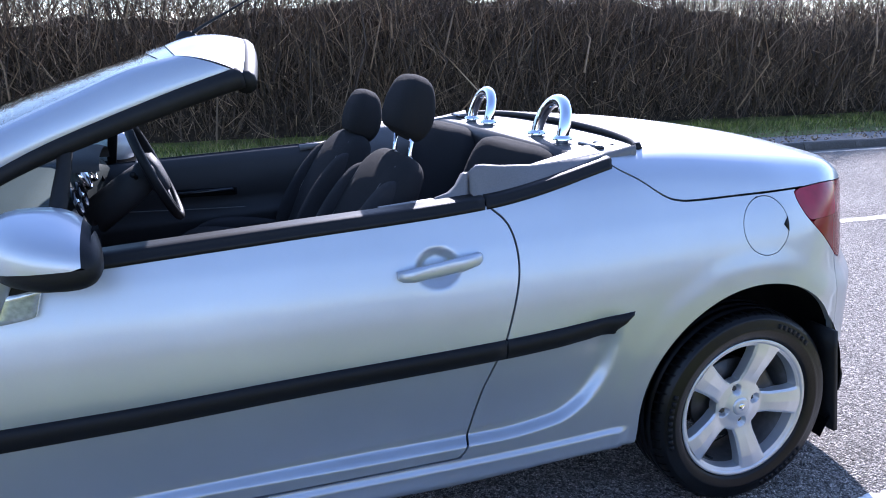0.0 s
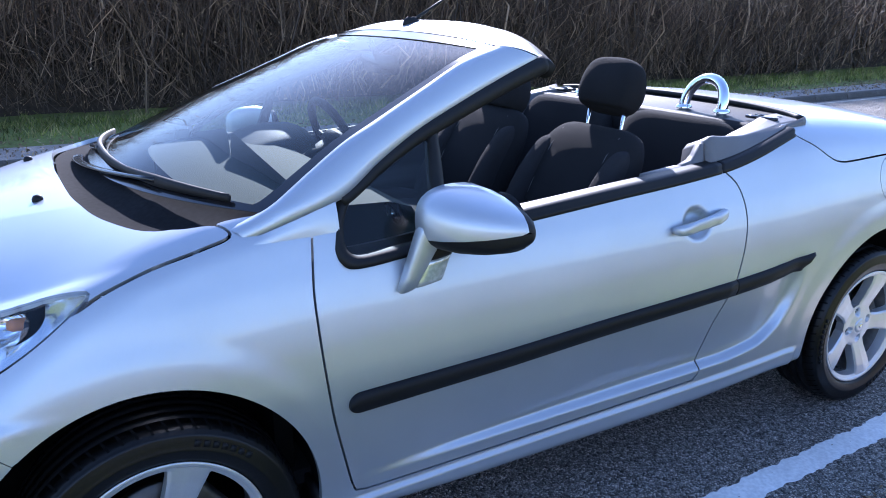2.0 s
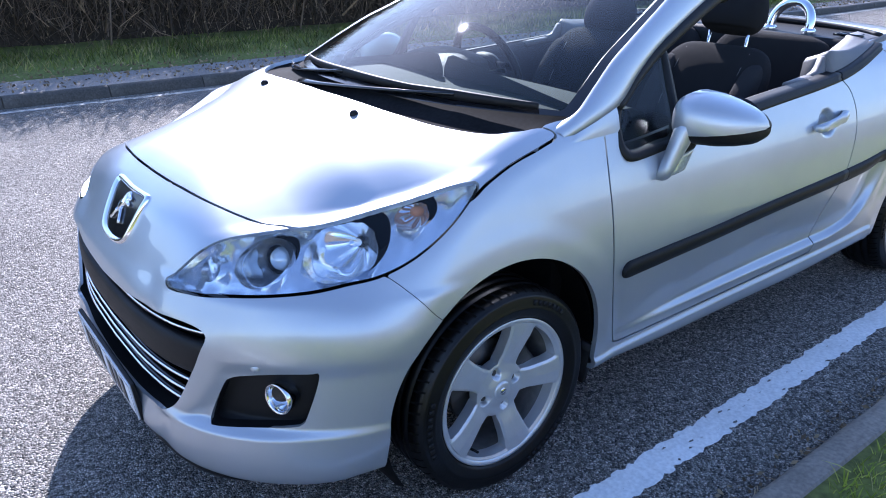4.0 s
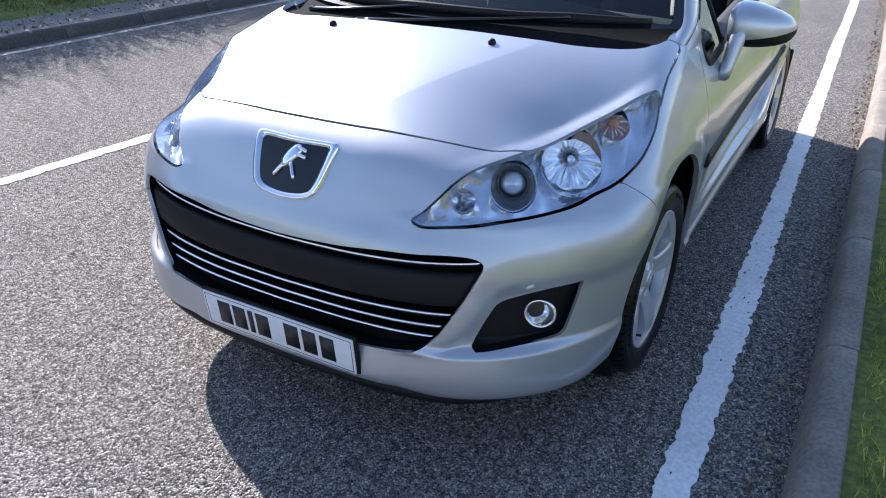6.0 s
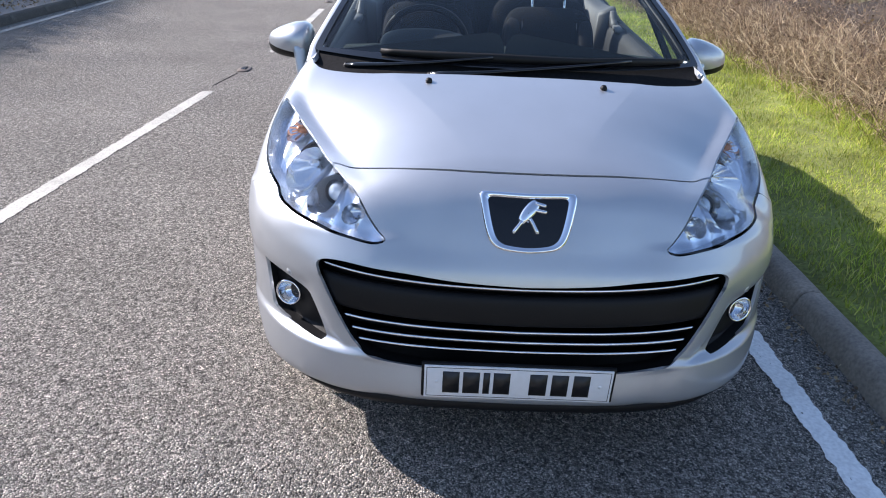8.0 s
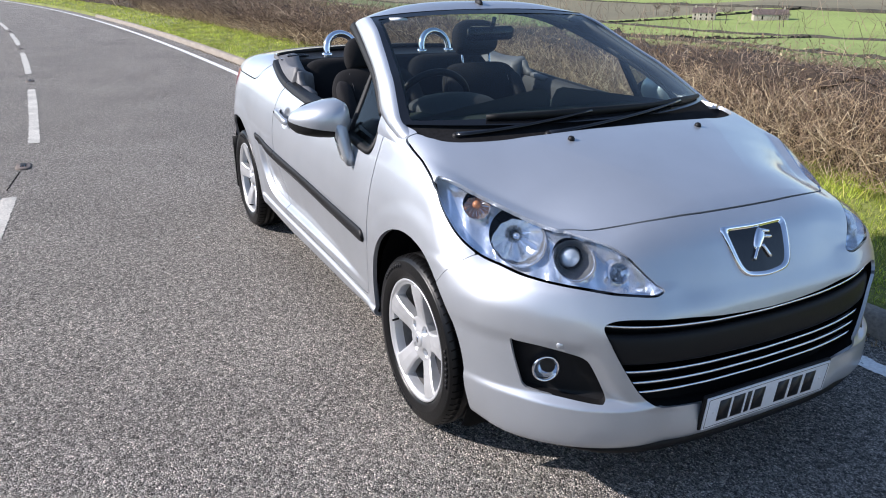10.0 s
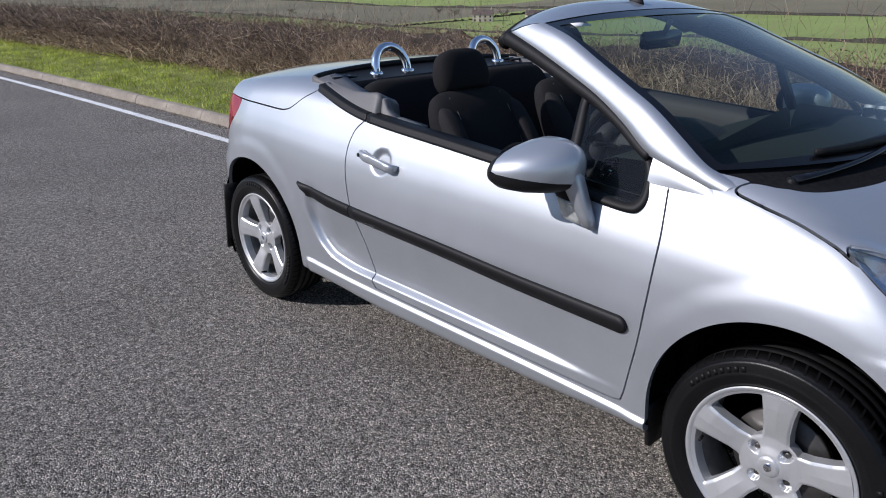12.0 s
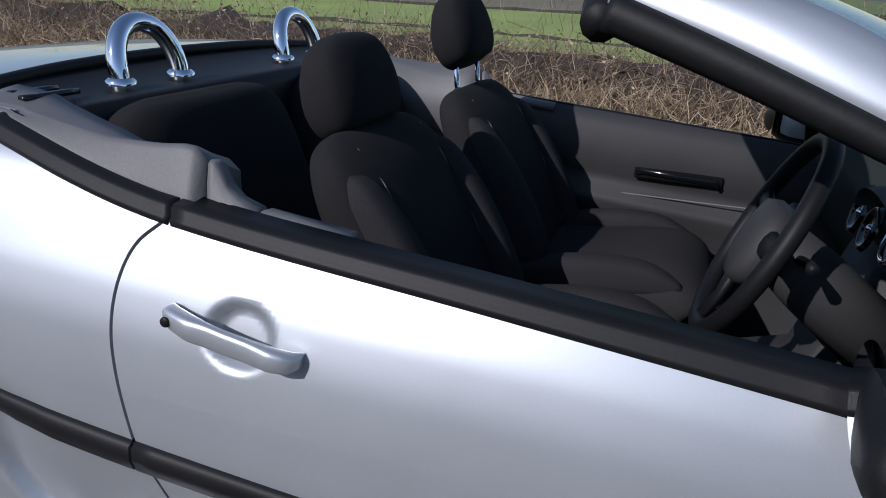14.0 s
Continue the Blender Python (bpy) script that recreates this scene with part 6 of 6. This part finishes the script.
# Sheet added to close the hedge; its dark colour stands for inner shade.
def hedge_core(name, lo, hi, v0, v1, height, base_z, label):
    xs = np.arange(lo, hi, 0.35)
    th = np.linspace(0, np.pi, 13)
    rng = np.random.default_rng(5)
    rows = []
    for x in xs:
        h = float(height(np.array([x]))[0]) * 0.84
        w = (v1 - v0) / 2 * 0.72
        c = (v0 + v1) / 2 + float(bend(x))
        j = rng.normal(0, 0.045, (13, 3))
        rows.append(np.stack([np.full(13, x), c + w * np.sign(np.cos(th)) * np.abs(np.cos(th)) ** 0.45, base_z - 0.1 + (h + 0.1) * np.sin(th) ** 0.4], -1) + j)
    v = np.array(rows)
    return tagged(part(name, (v.reshape(-1, 3), grid_faces(len(xs), 13)), HEDGE_SHADE), label, "hedge", kind="stuff")


def low_hedge(x):
    return 0.80 + 0.10 * noise_field(x, 0 * x, 0.5) + 0.05 * noise_field(x, 0 * x + 3, 2.1)


def tall_hedge(x):
    return np.where(x > -9, 2.58, 2.58 - 0.42 * np.clip((-9 - x) / 3, 0, 1)) + 0.10 * noise_field(x, 0 * x + 9, 0.6) + 0.06 * noise_field(x, 0 * x + 1, 2.5)


rng = np.random.default_rng(11)
hedge_core("bramble_hedge", -75, 9, 3.05, 4.5, low_hedge, 0.16, "dark sheet added inside the low bramble hedge for the shade between its stems")
hedge_core("tall_hedge", -75, 10, -9.5, -8.6, lambda x: tall_hedge(x) * np.interp(x, [-4.0, 1.0], [0.90, 0.72]), 0.12, "dark sheet added inside the tall bare hedge for the shade between its shoots")
sets = [twigs(rng, 12000, -9, 4, 2.86, 4.6, low_hedge, 0.0022, 0.3, 0.30, 0.15), twigs(rng, 34000, -9, 4, 2.84, 4.6, low_hedge, 0.0020, 0.35, 0.19, 0.15), twigs(rng, 24000, -32, -8, 2.84, 4.6, low_hedge, 0.003, 0.35, 0.24, 0.15), twigs(rng, 12000, -32, -8, 2.86, 4.6, low_hedge, 0.0042, 0.3, 0.55, 0.15), twigs(rng, 3500, -75, -31, 2.86, 4.6, low_hedge, 0.008, 0.35, 0.6, 0.15), twigs(rng, 5000, -32, 4, 2.9, 4.6, lambda x: low_hedge(x) * 1.18, 0.0016, 0.7, 0.26, 0.45)]
straw = [twigs(rng, 16000, -7.5, 1.5, 2.72, 3.5, lambda x: low_hedge(x) * 0.8, 0.0020, 0.45, 0.26, 0.13), twigs(rng, 5000, -30, -7, 2.74, 3.3, lambda x: low_hedge(x) * 0.5, 0.003, 0.45, 0.3, 0.13)]
tagged(part("straw_stems", ribbons(np.vstack([q[0] for q in straw]), np.vstack([q[1] for q in straw]), 3, "straw_stems", STRAW), None), "dead straw-coloured grass stems along the foot of the hedge", "dry grass", kind="stuff")
tagged(part("bramble_twigs", ribbons(np.vstack([s[0] for s in sets]), np.vstack([s[1] for s in sets]), 3, "bramble_twigs", BRAMBLE), None), "tangle of dry straw-coloured and brown bramble stems", "hedge", kind="stuff")
sets = [twigs(rng, 34000, -16, 4, -9.4, -7.75, tall_hedge, 0.0042, 0.62, 0.75, 0.14), twigs(rng, 9000, -50, -15, -9.4, -7.75, tall_hedge, 0.007, 0.55, 0.8, 0.14), twigs(rng, 3000, -40, 5, -9.2, -8.0, lambda x: tall_hedge(x) * 1.06, 0.004, 0.9, 0.5, 1.2), twigs(rng, 700, -20, 4, -8.6, -7.8, lambda x: tall_hedge(x) * 0.8, 0.016, 0.93, 1.9, 0.10)]
tagged(part("hawthorn_twigs", ribbons(np.vstack([s[0] for s in sets]), np.vstack([s[1] for s in sets]), 3, "hawthorn_twigs", TWIG), None), "leafless brown hedge shoots, trimmed level on top", "hedge", kind="stuff")


def leaf_litter(rng, count, lo, hi, v0, v1, z0, z1, size):
    x, v = rng.uniform(lo, hi, count), rng.uniform(v0, v1, count)
    c = np.stack([x, v + bend(x), rng.uniform(z0, z1, count)], 1)
    a, b = rng.normal(0, 1, (count, 3)), rng.normal(0, 1, (count, 3))
    a /= np.linalg.norm(a, axis=1, keepdims=True)
    b -= (a * b).sum(1, keepdims=True) * a
    b /= np.linalg.norm(b, axis=1, keepdims=True)
    s = size * rng.uniform(0.5, 1.4, (count, 1))
    v4 = np.stack([c - a * s, c + b * s * 0.5, c + a * s, c - b * s * 0.5], 1)
    return v4.reshape(-1, 3), np.arange(count * 4).reshape(-1, 4)


a, b = leaf_litter(rng, 22000, -20, 4, 2.85, 4.5, 0.2, 1.0, 0.014)
c, d = leaf_litter(rng, 12000, -20, 4, -9.2, -7.8, 0.15, 2.0, 0.017)
tagged(part("dead_leaves", raw_mesh("dead_leaves", np.vstack([a, c]), np.vstack([b, d + len(a)]), LEAF), None), "withered leaves caught in the hedges", "leaves", kind="stuff")


def grass(rng, count, lo, hi, v0, v1, tall, broad):
    x, v = rng.uniform(lo, hi, count), rng.uniform(v0, v1, count)
    patch = 0.75 + 0.5 * noise_field(x, v, 2.2) + 0.25 * noise_field(x, v, 7)
    h = tall * np.clip(patch, 0.25, 1.8) * rng.uniform(0.5, 1.3, count)
    p = np.stack([x, v + bend(x), land_z(v) - 0.004], 1)
    a = rng.uniform(0, 2 * np.pi, count)
    w = broad * rng.uniform(0.6, 1.4, count)
    side = np.stack([np.cos(a), np.sin(a), 0 * a], 1) * w[:, None]
    lean = rng.normal(0, 0.55, (count, 3)) * h[:, None]
    lean[:, 2] = h
    m = p + lean * 0.5 + (0, 0, 0.12) * h[:, None]
    v5 = np.stack([p - side, p + side, m + side * 0.7, p + lean, m - side * 0.7], 1)
    f = np.array([[0, 1, 2, 4]]) + (np.arange(count) * 5)[:, None]
    g = np.array([[4, 2, 3, 3]]) + (np.arange(count) * 5)[:, None]
    return v5.reshape(-1, 3), f, g[:, :3]


def grass_mesh(name, sets, mat=BLADE):
    v, q, t, n = [], [], [], 0
    for a, b, c in sets:
        v.append(a)
        q.append(b + n)
        t.append(c + n)
        n += len(a)
    q, t = np.vstack(q), np.vstack(t)
    q3 = np.vstack([q[:, [0, 1, 2]], q[:, [0, 2, 3]], t])
    return raw_mesh(name, np.vstack(v), q3, mat)


tagged(part("verge_grass", grass_mesh("verge_grass", [grass(rng, 52000, -6, 3.0, 1.435, 3.15, 0.050, 0.0022), grass(rng, 30000, -22, -6, 1.435, 3.15, 0.060, 0.0040), grass(rng, 9000, -60, -22, 1.43, 3.2, 0.075, 0.010), grass(rng, 6000, -8, 3, 2.6, 3.2, 0.13, 0.0022)]), None), "short bright spring grass on the verge", "grass", kind="stuff")
ROUGH = island_material("rough_grass", [(0.0, (0.06, 0.08, 0.018)), (1.0, (0.50, 0.42, 0.20)), (0.35, (0.17, 0.22, 0.035)), (0.6, (0.30, 0.32, 0.07)), (0.8, (0.36, 0.30, 0.12))], 0.7, 0.5, 0.6)
tagged(part("rough_grass", grass_mesh("rough_grass", [grass(rng, 20000, -22, 4, -8.0, -6.75, 0.13, 0.0042), grass(rng, 6000, -50, -22, -8.0, -6.75, 0.13, 0.009)], ROUGH), None), "patchy brown and green grass under the tall hedge", "grass", kind="stuff")


# leaf litter on the far footpath and in the near gutter
a, b = leaf_litter(rng, 5000, -20, 5, -6.95, -5.75, 0.098, 0.115, 0.022)
c, d = leaf_litter(rng, 1600, -16, 3, 1.20, 1.285, 0.004, 0.012, 0.010)
tagged(part("leaf_litter", raw_mesh("leaf_litter", np.vstack([a, c]), np.vstack([b, d + len(a)]), LEAF), None), "dead leaves lying on the footpath and in the gutter", "leaves", kind="stuff")

# dry stalks in the gutter by the kerb
gx = rng.uniform(-5, 2.2, 160)
gv = rng.normal(1.285, 0.022, 160)
ga = rng.normal(0, 0.8, 160)
gl = rng.uniform(0.02, 0.09, 160)
p0 = np.stack([gx, gv, np.full(160, 0.004)], 1)
p2 = p0 + np.stack([np.cos(ga) * gl, np.sin(ga) * gl * 0.5, rng.uniform(0, 0.03, 160)], 1)
p1 = (p0 + p2) / 2 + rng.normal(0, 0.006, (160, 3)) + (0, 0, 0.008)
tagged(part("gutter_debris", ribbons(np.stack([p0, p1, p2], 1), np.tile([[0.0018, 0.0014, 0.0007]], (160, 1)), 4, "gutter_debris", STRAW), None), "dry stalks lying in the gutter", "debris", kind="stuff")
sx, sv = rng.uniform(-7, 4, 60), rng.uniform(-4.5, 0.6, 60)
PEBBLE = material("pale_grit", (0.5, 0.48, 0.44), 0.8, grain=0.1)
chips = joined(*[loft([[(x + a * r, v + b * r * 0.7, h) for a, b in zip(*ring(6, 2))] for h, r in ((0.0, s), (s * 0.5, s * 0.7), (s * 0.6, s * 0.1))]) for x, v, s in zip(sx, sv, rng.uniform(0.003, 0.008, 60))])
tagged(part("loose_chippings", chips, PEBBLE), "pale stone chippings lying on the road", "stones", kind="stuff")
FLAT = material("gum_spot", (0.55, 0.54, 0.51), 0.8, grain=0.2, grain_scale=60)
for x, y, r in ((-2.385, -1.17, 0.014), (-2.46, -1.40, 0.008)):
    spot_a = np.arange(14) / 14 * 2 * np.pi
    spot_r = r * (1 + 0.2 * np.sin(3 * spot_a + x) + 0.12 * np.sin(5 * spot_a))
    spot = loft([np.stack([x + np.cos(spot_a) * spot_r * k, y + np.sin(spot_a) * spot_r * k, np.full(14, h)], -1) for h, k in ((0.0, 1.0), (0.003, 0.9), (0.0035, 0.4))])
    tagged(part("gum_spot", spot, FLAT), "flat pale spot trodden into the asphalt", "stain", group="spots on the road")


def road_stud(x, y):
    """A road stud: an iron shoe with a rubber insert and two reflectors."""
    root = tagged(new("road_stud"), "low iron road stud on the centre line", "road stud", group="studs of the centre line")
    root.matrix_basis = pose(x, y, 0.0)
    rows = [[(a * lx, b * ly, z) for a, b in zip(*ring(20, 3.4))] for lx, ly, z in ((0.13, 0.062, -0.002), (0.125, 0.058, 0.008), (0.10, 0.046, 0.013), (0.02, 0.012, 0.014))]
    part("shoe", loft(rows), STUD_IRON, root, "rusty cast-iron shoe")
    part("insert", box(-0.055, 0.055, -0.022, 0.022, 0.010, 0.022, 0.005), RUBBER, root, "black rubber insert")
    for k in (-1, 1):
        for j in (-1, 1):
            bead = turned([(0, 0.004), (0.004, 0.0028), (0.0055, 0.0)], 12)
            part("reflector", moved(bead, Matrix.Translation((k * 0.054, j * 0.010, 0.017)) @ Matrix.Rotation(radians(-90 * k), 4, "Z")), CHROME, root)


crack_x = np.linspace(-4.68, -4.08, 24)
crack = np.stack([crack_x, -2.215 + 0.035 * np.linspace(1, -1, 24) + 0.008 * noise_field(crack_x, 0 * crack_x, 14), np.full(24, 0.0015)], -1)
tagged(part("road_crack", tube(crack, 0.006 * (1.1 + 0.5 * np.sin(crack_x * 60)), 6, 0.3), DARK), "short dark crack in the asphalt", "crack", kind="structure")
STUD_IRON = material("cast_iron", (0.16, 0.13, 0.11), 0.75, 0.2, grain=0.3, stain=0.3, stain_scale=20)
for k in range(-4, 2):
    stud_x = -4.87 + 6 * k
    road_stud(stud_x, -2.25 - 0.07 * max(stud_x + 3.5, -2.5) + float(bend(stud_x)))


# ---- far things ----
def bare_tree(name, height, seed, label):
    rng = np.random.default_rng(seed)
    root = tagged(new(name), label, "tree")
    trunk = [np.array((0, 0, -0.3)), np.array((0.02, 0.01, 0.12)) * height, np.array((0.01, 0.03, 0.30)) * height, np.array((0.03, 0.0, 0.55)) * height]
    part("trunk", tube(spline(trunk, False, 4), np.linspace(0.035, 0.012, 13) * height * 0.7, 8), BARK, root, "grey-brown trunk")
    segs, rad = [], []

    def grow(p, d, size, r, level):
        q = p + d * size
        m = (p + q) / 2 + rng.normal(0, 0.05, 3) * size
        segs.append((p, m, q))
        rad.append((r, r * 0.8, r * 0.55))
        if level:
            for _ in range(rng.integers(3, 5)):
                e = d + rng.normal(0, 0.55, 3) + (0, 0, 0.12)
                t = rng.uniform(0.45, 1.0)
                grow(p + (q - p) * t, e / np.linalg.norm(e), size * rng.uniform(0.55, 0.8), r * 0.5, level - 1)

    for k in range(9):
        t = rng.uniform(0.22, 0.55)
        a = k * 2.4
        d = np.array((math.cos(a), math.sin(a), rng.uniform(0.5, 1.2)))
        grow(np.array((0.02, 0.01, t)) * height, d / np.linalg.norm(d), height * rng.uniform(0.18, 0.28), height * 0.010, 3)
    tagged(part("crown", ribbons(np.array(segs), np.array(rad), 4, "crown", BARK), None, root), "open crown of bare branches")
    return root


BARK = material("tree_bark", (0.10, 0.080, 0.062), 0.9, grain=0.25, grain_scale=4, stain=0.2)


def ground_at(x, y):
    far = min(max((math.hypot(x, y) - 60) / 300, 0), 1)
    wave = 1.5 * math.sin(x / 130 + y / 210) + 1.2 * math.sin(x / 71 - y / 90 + 1)
    return float(land_z(np.array(y))) + (far * wave if y > 30 else 0)


tree = bare_tree("roadside_tree", 7.0, 4, "bare roadside tree by the low hedge")
tree.matrix_basis = pose(-66, 10.4, ground_at(-66, 14), 0, 0, 40)
oak = bare_tree("field_tree", 15.0, 9, "bare tree standing in the fields")
oak["group"] = "trees in the fields"
spots = [(-372, 395, 1.0, 0), (-418, 392, 0.9, 80), (-330, 400, 0.85, 150), (-455, 410, 0.8, 30), (-300, 230, 0.5, 200), (-540, 330, 0.8, 260), (-620, 250, 0.7, 300), (-250, 420, 0.8, 10)]
for k, (x, y, s, a) in enumerate(spots):
    m = pose(x, y, ground_at(x, y), 0, 0, a) @ Matrix.Scale(s, 4)
    if k == 0:
        oak.matrix_basis = m
    else:
        t = copy_thing(oak, m)
        t.scale = (s, s, s)


def farm(name, x, y, length, depth, wall_h, roof_h, turn, stone, label, windows):
    root = tagged(new(name), label, "house")
    root.matrix_basis = pose(x, y, ground_at(x, y) - 0.3, 0, 0, turn)
    a, b = length / 2, depth / 2
    part("wall", box(-a, a, -b, b, 0, wall_h, 0.02), stone, root, "pale stone walls")
    e = 0.4
    v = [(-a - e, -b - e, wall_h - 0.1), (a + e, -b - e, wall_h - 0.1), (a + e, b + e, wall_h - 0.1), (-a - e, b + e, wall_h - 0.1), (-a - e, 0, wall_h + roof_h), (a + e, 0, wall_h + roof_h)]
    part("roof", (v, [(0, 1, 5, 4), (2, 3, 4, 5), (1, 2, 5), (3, 0, 4), (3, 2, 1, 0)]), ROOF, root, "dark slate roof").data.shade_flat()
    for cx in (-a * 0.8, a * 0.8):
        part("chimney", box(cx - 0.5, cx + 0.5, -0.5, 0.5, wall_h + roof_h - 0.8, wall_h + roof_h + 1.2, 0.05), stone, root)
    for k in range(windows):
        for z in (1.0, wall_h - 2.0):
            wx = -a + (k + 0.5) * length / windows
            for s in (1, -1):
                part("window", box(wx - 0.5, wx + 0.5, s * (b + 0.02) - 0.04, s * (b + 0.02) + 0.04, z, z + 1.3, 0.01), GLOSS, root)


ROOF = material("slate_roof", (0.12, 0.09, 0.08), 0.8, grain=0.15, grain_scale=3, stain=0.2, stain_scale=0.5)
STONE = material("pale_stone", (0.42, 0.38, 0.31), 0.9, grain=0.15, grain_scale=3, stain=0.15, stain_scale=0.4)
farm("farmhouse", -404, 408, 15, 8, 5.6, 3.6, 40, STONE, "pale stone farmhouse across the valley", 4)
farm("barn", -372, 436, 22, 10, 4.2, 3.4, 50, STONE, "long low barn beside the farmhouse", 2)


def field_hedge(name, points, height, label):
    """A trimmed hedge across the fields, uneven on top."""
    rng = np.random.default_rng(int(abs(points[0][0])) + int(points[0][1]))
    p = np.array(points, float)
    n = 90
    t = np.linspace(0, len(p) - 1, n)
    x, y = np.interp(t, range(len(p)), p[:, 0]), np.interp(t, range(len(p)), p[:, 1])
    rows = []
    for a, b in zip(x, y):
        z = ground_at(a, b) - 0.3
        h, w = height * rng.uniform(0.3, 0.75), height * rng.uniform(0.3, 0.5)
        rows.append([(a, b - w, z), (a, b - w * 0.9, z + h * 0.7), (a, b - w * 0.3, z + h), (a, b + w * 0.4, z + h * 0.95), (a, b + w, z + h * 0.5), (a, b + w, z)])
    v = np.array(rows) + rng.normal(0, height * 0.06, (n, 6, 3))
    return tagged(part(name, (v.reshape(-1, 3), grid_faces(n, 6)), WOODS), label, "hedge", kind="stuff")


WOODS = material("winter_hedge", (0.045, 0.042, 0.032), 0.95, grain=0.4, grain_scale=0.8, stain=0.3, stain_scale=0.1)
for pts, h in (([(-900, 128), (-400, 132), (-150, 128), (-60, 134)], 2.2), ([(-1000, 226), (-500, 232), (-250, 228), (-100, 236)], 2.6), ([(-1200, 338), (-700, 342), (-400, 340), (-150, 344), (100, 338)], 3.0), ([(-1300, 520), (-700, 524), (-300, 518), (200, 522)], 4.0), ([(-1500, 752), (-800, 745), (-200, 755), (500, 750)], 6.0), ([(-258, 232), (-262, 338)], 2.5), ([(-425, 342), (-415, 520)], 3.0)):
    field_hedge("field_hedge", pts, h, "dark winter hedge between the fields")

kerb("kerb_near", 1.288, 1, 0.10, "worn concrete kerb beside the verge", -30, 6, CONCRETE)
# Far kerb's darker concrete carries the shade of its road face in the colour.
kerb("kerb_far", -5.535, -1, 0.105, "concrete kerb along the far footpath", -24, 6, material("shaded_concrete", (0.085, 0.076, 0.064), 0.9, grain=0.3, grain_scale=60, stain=0.45, stain_scale=2.0, bump=0.5, bump_scale=90))
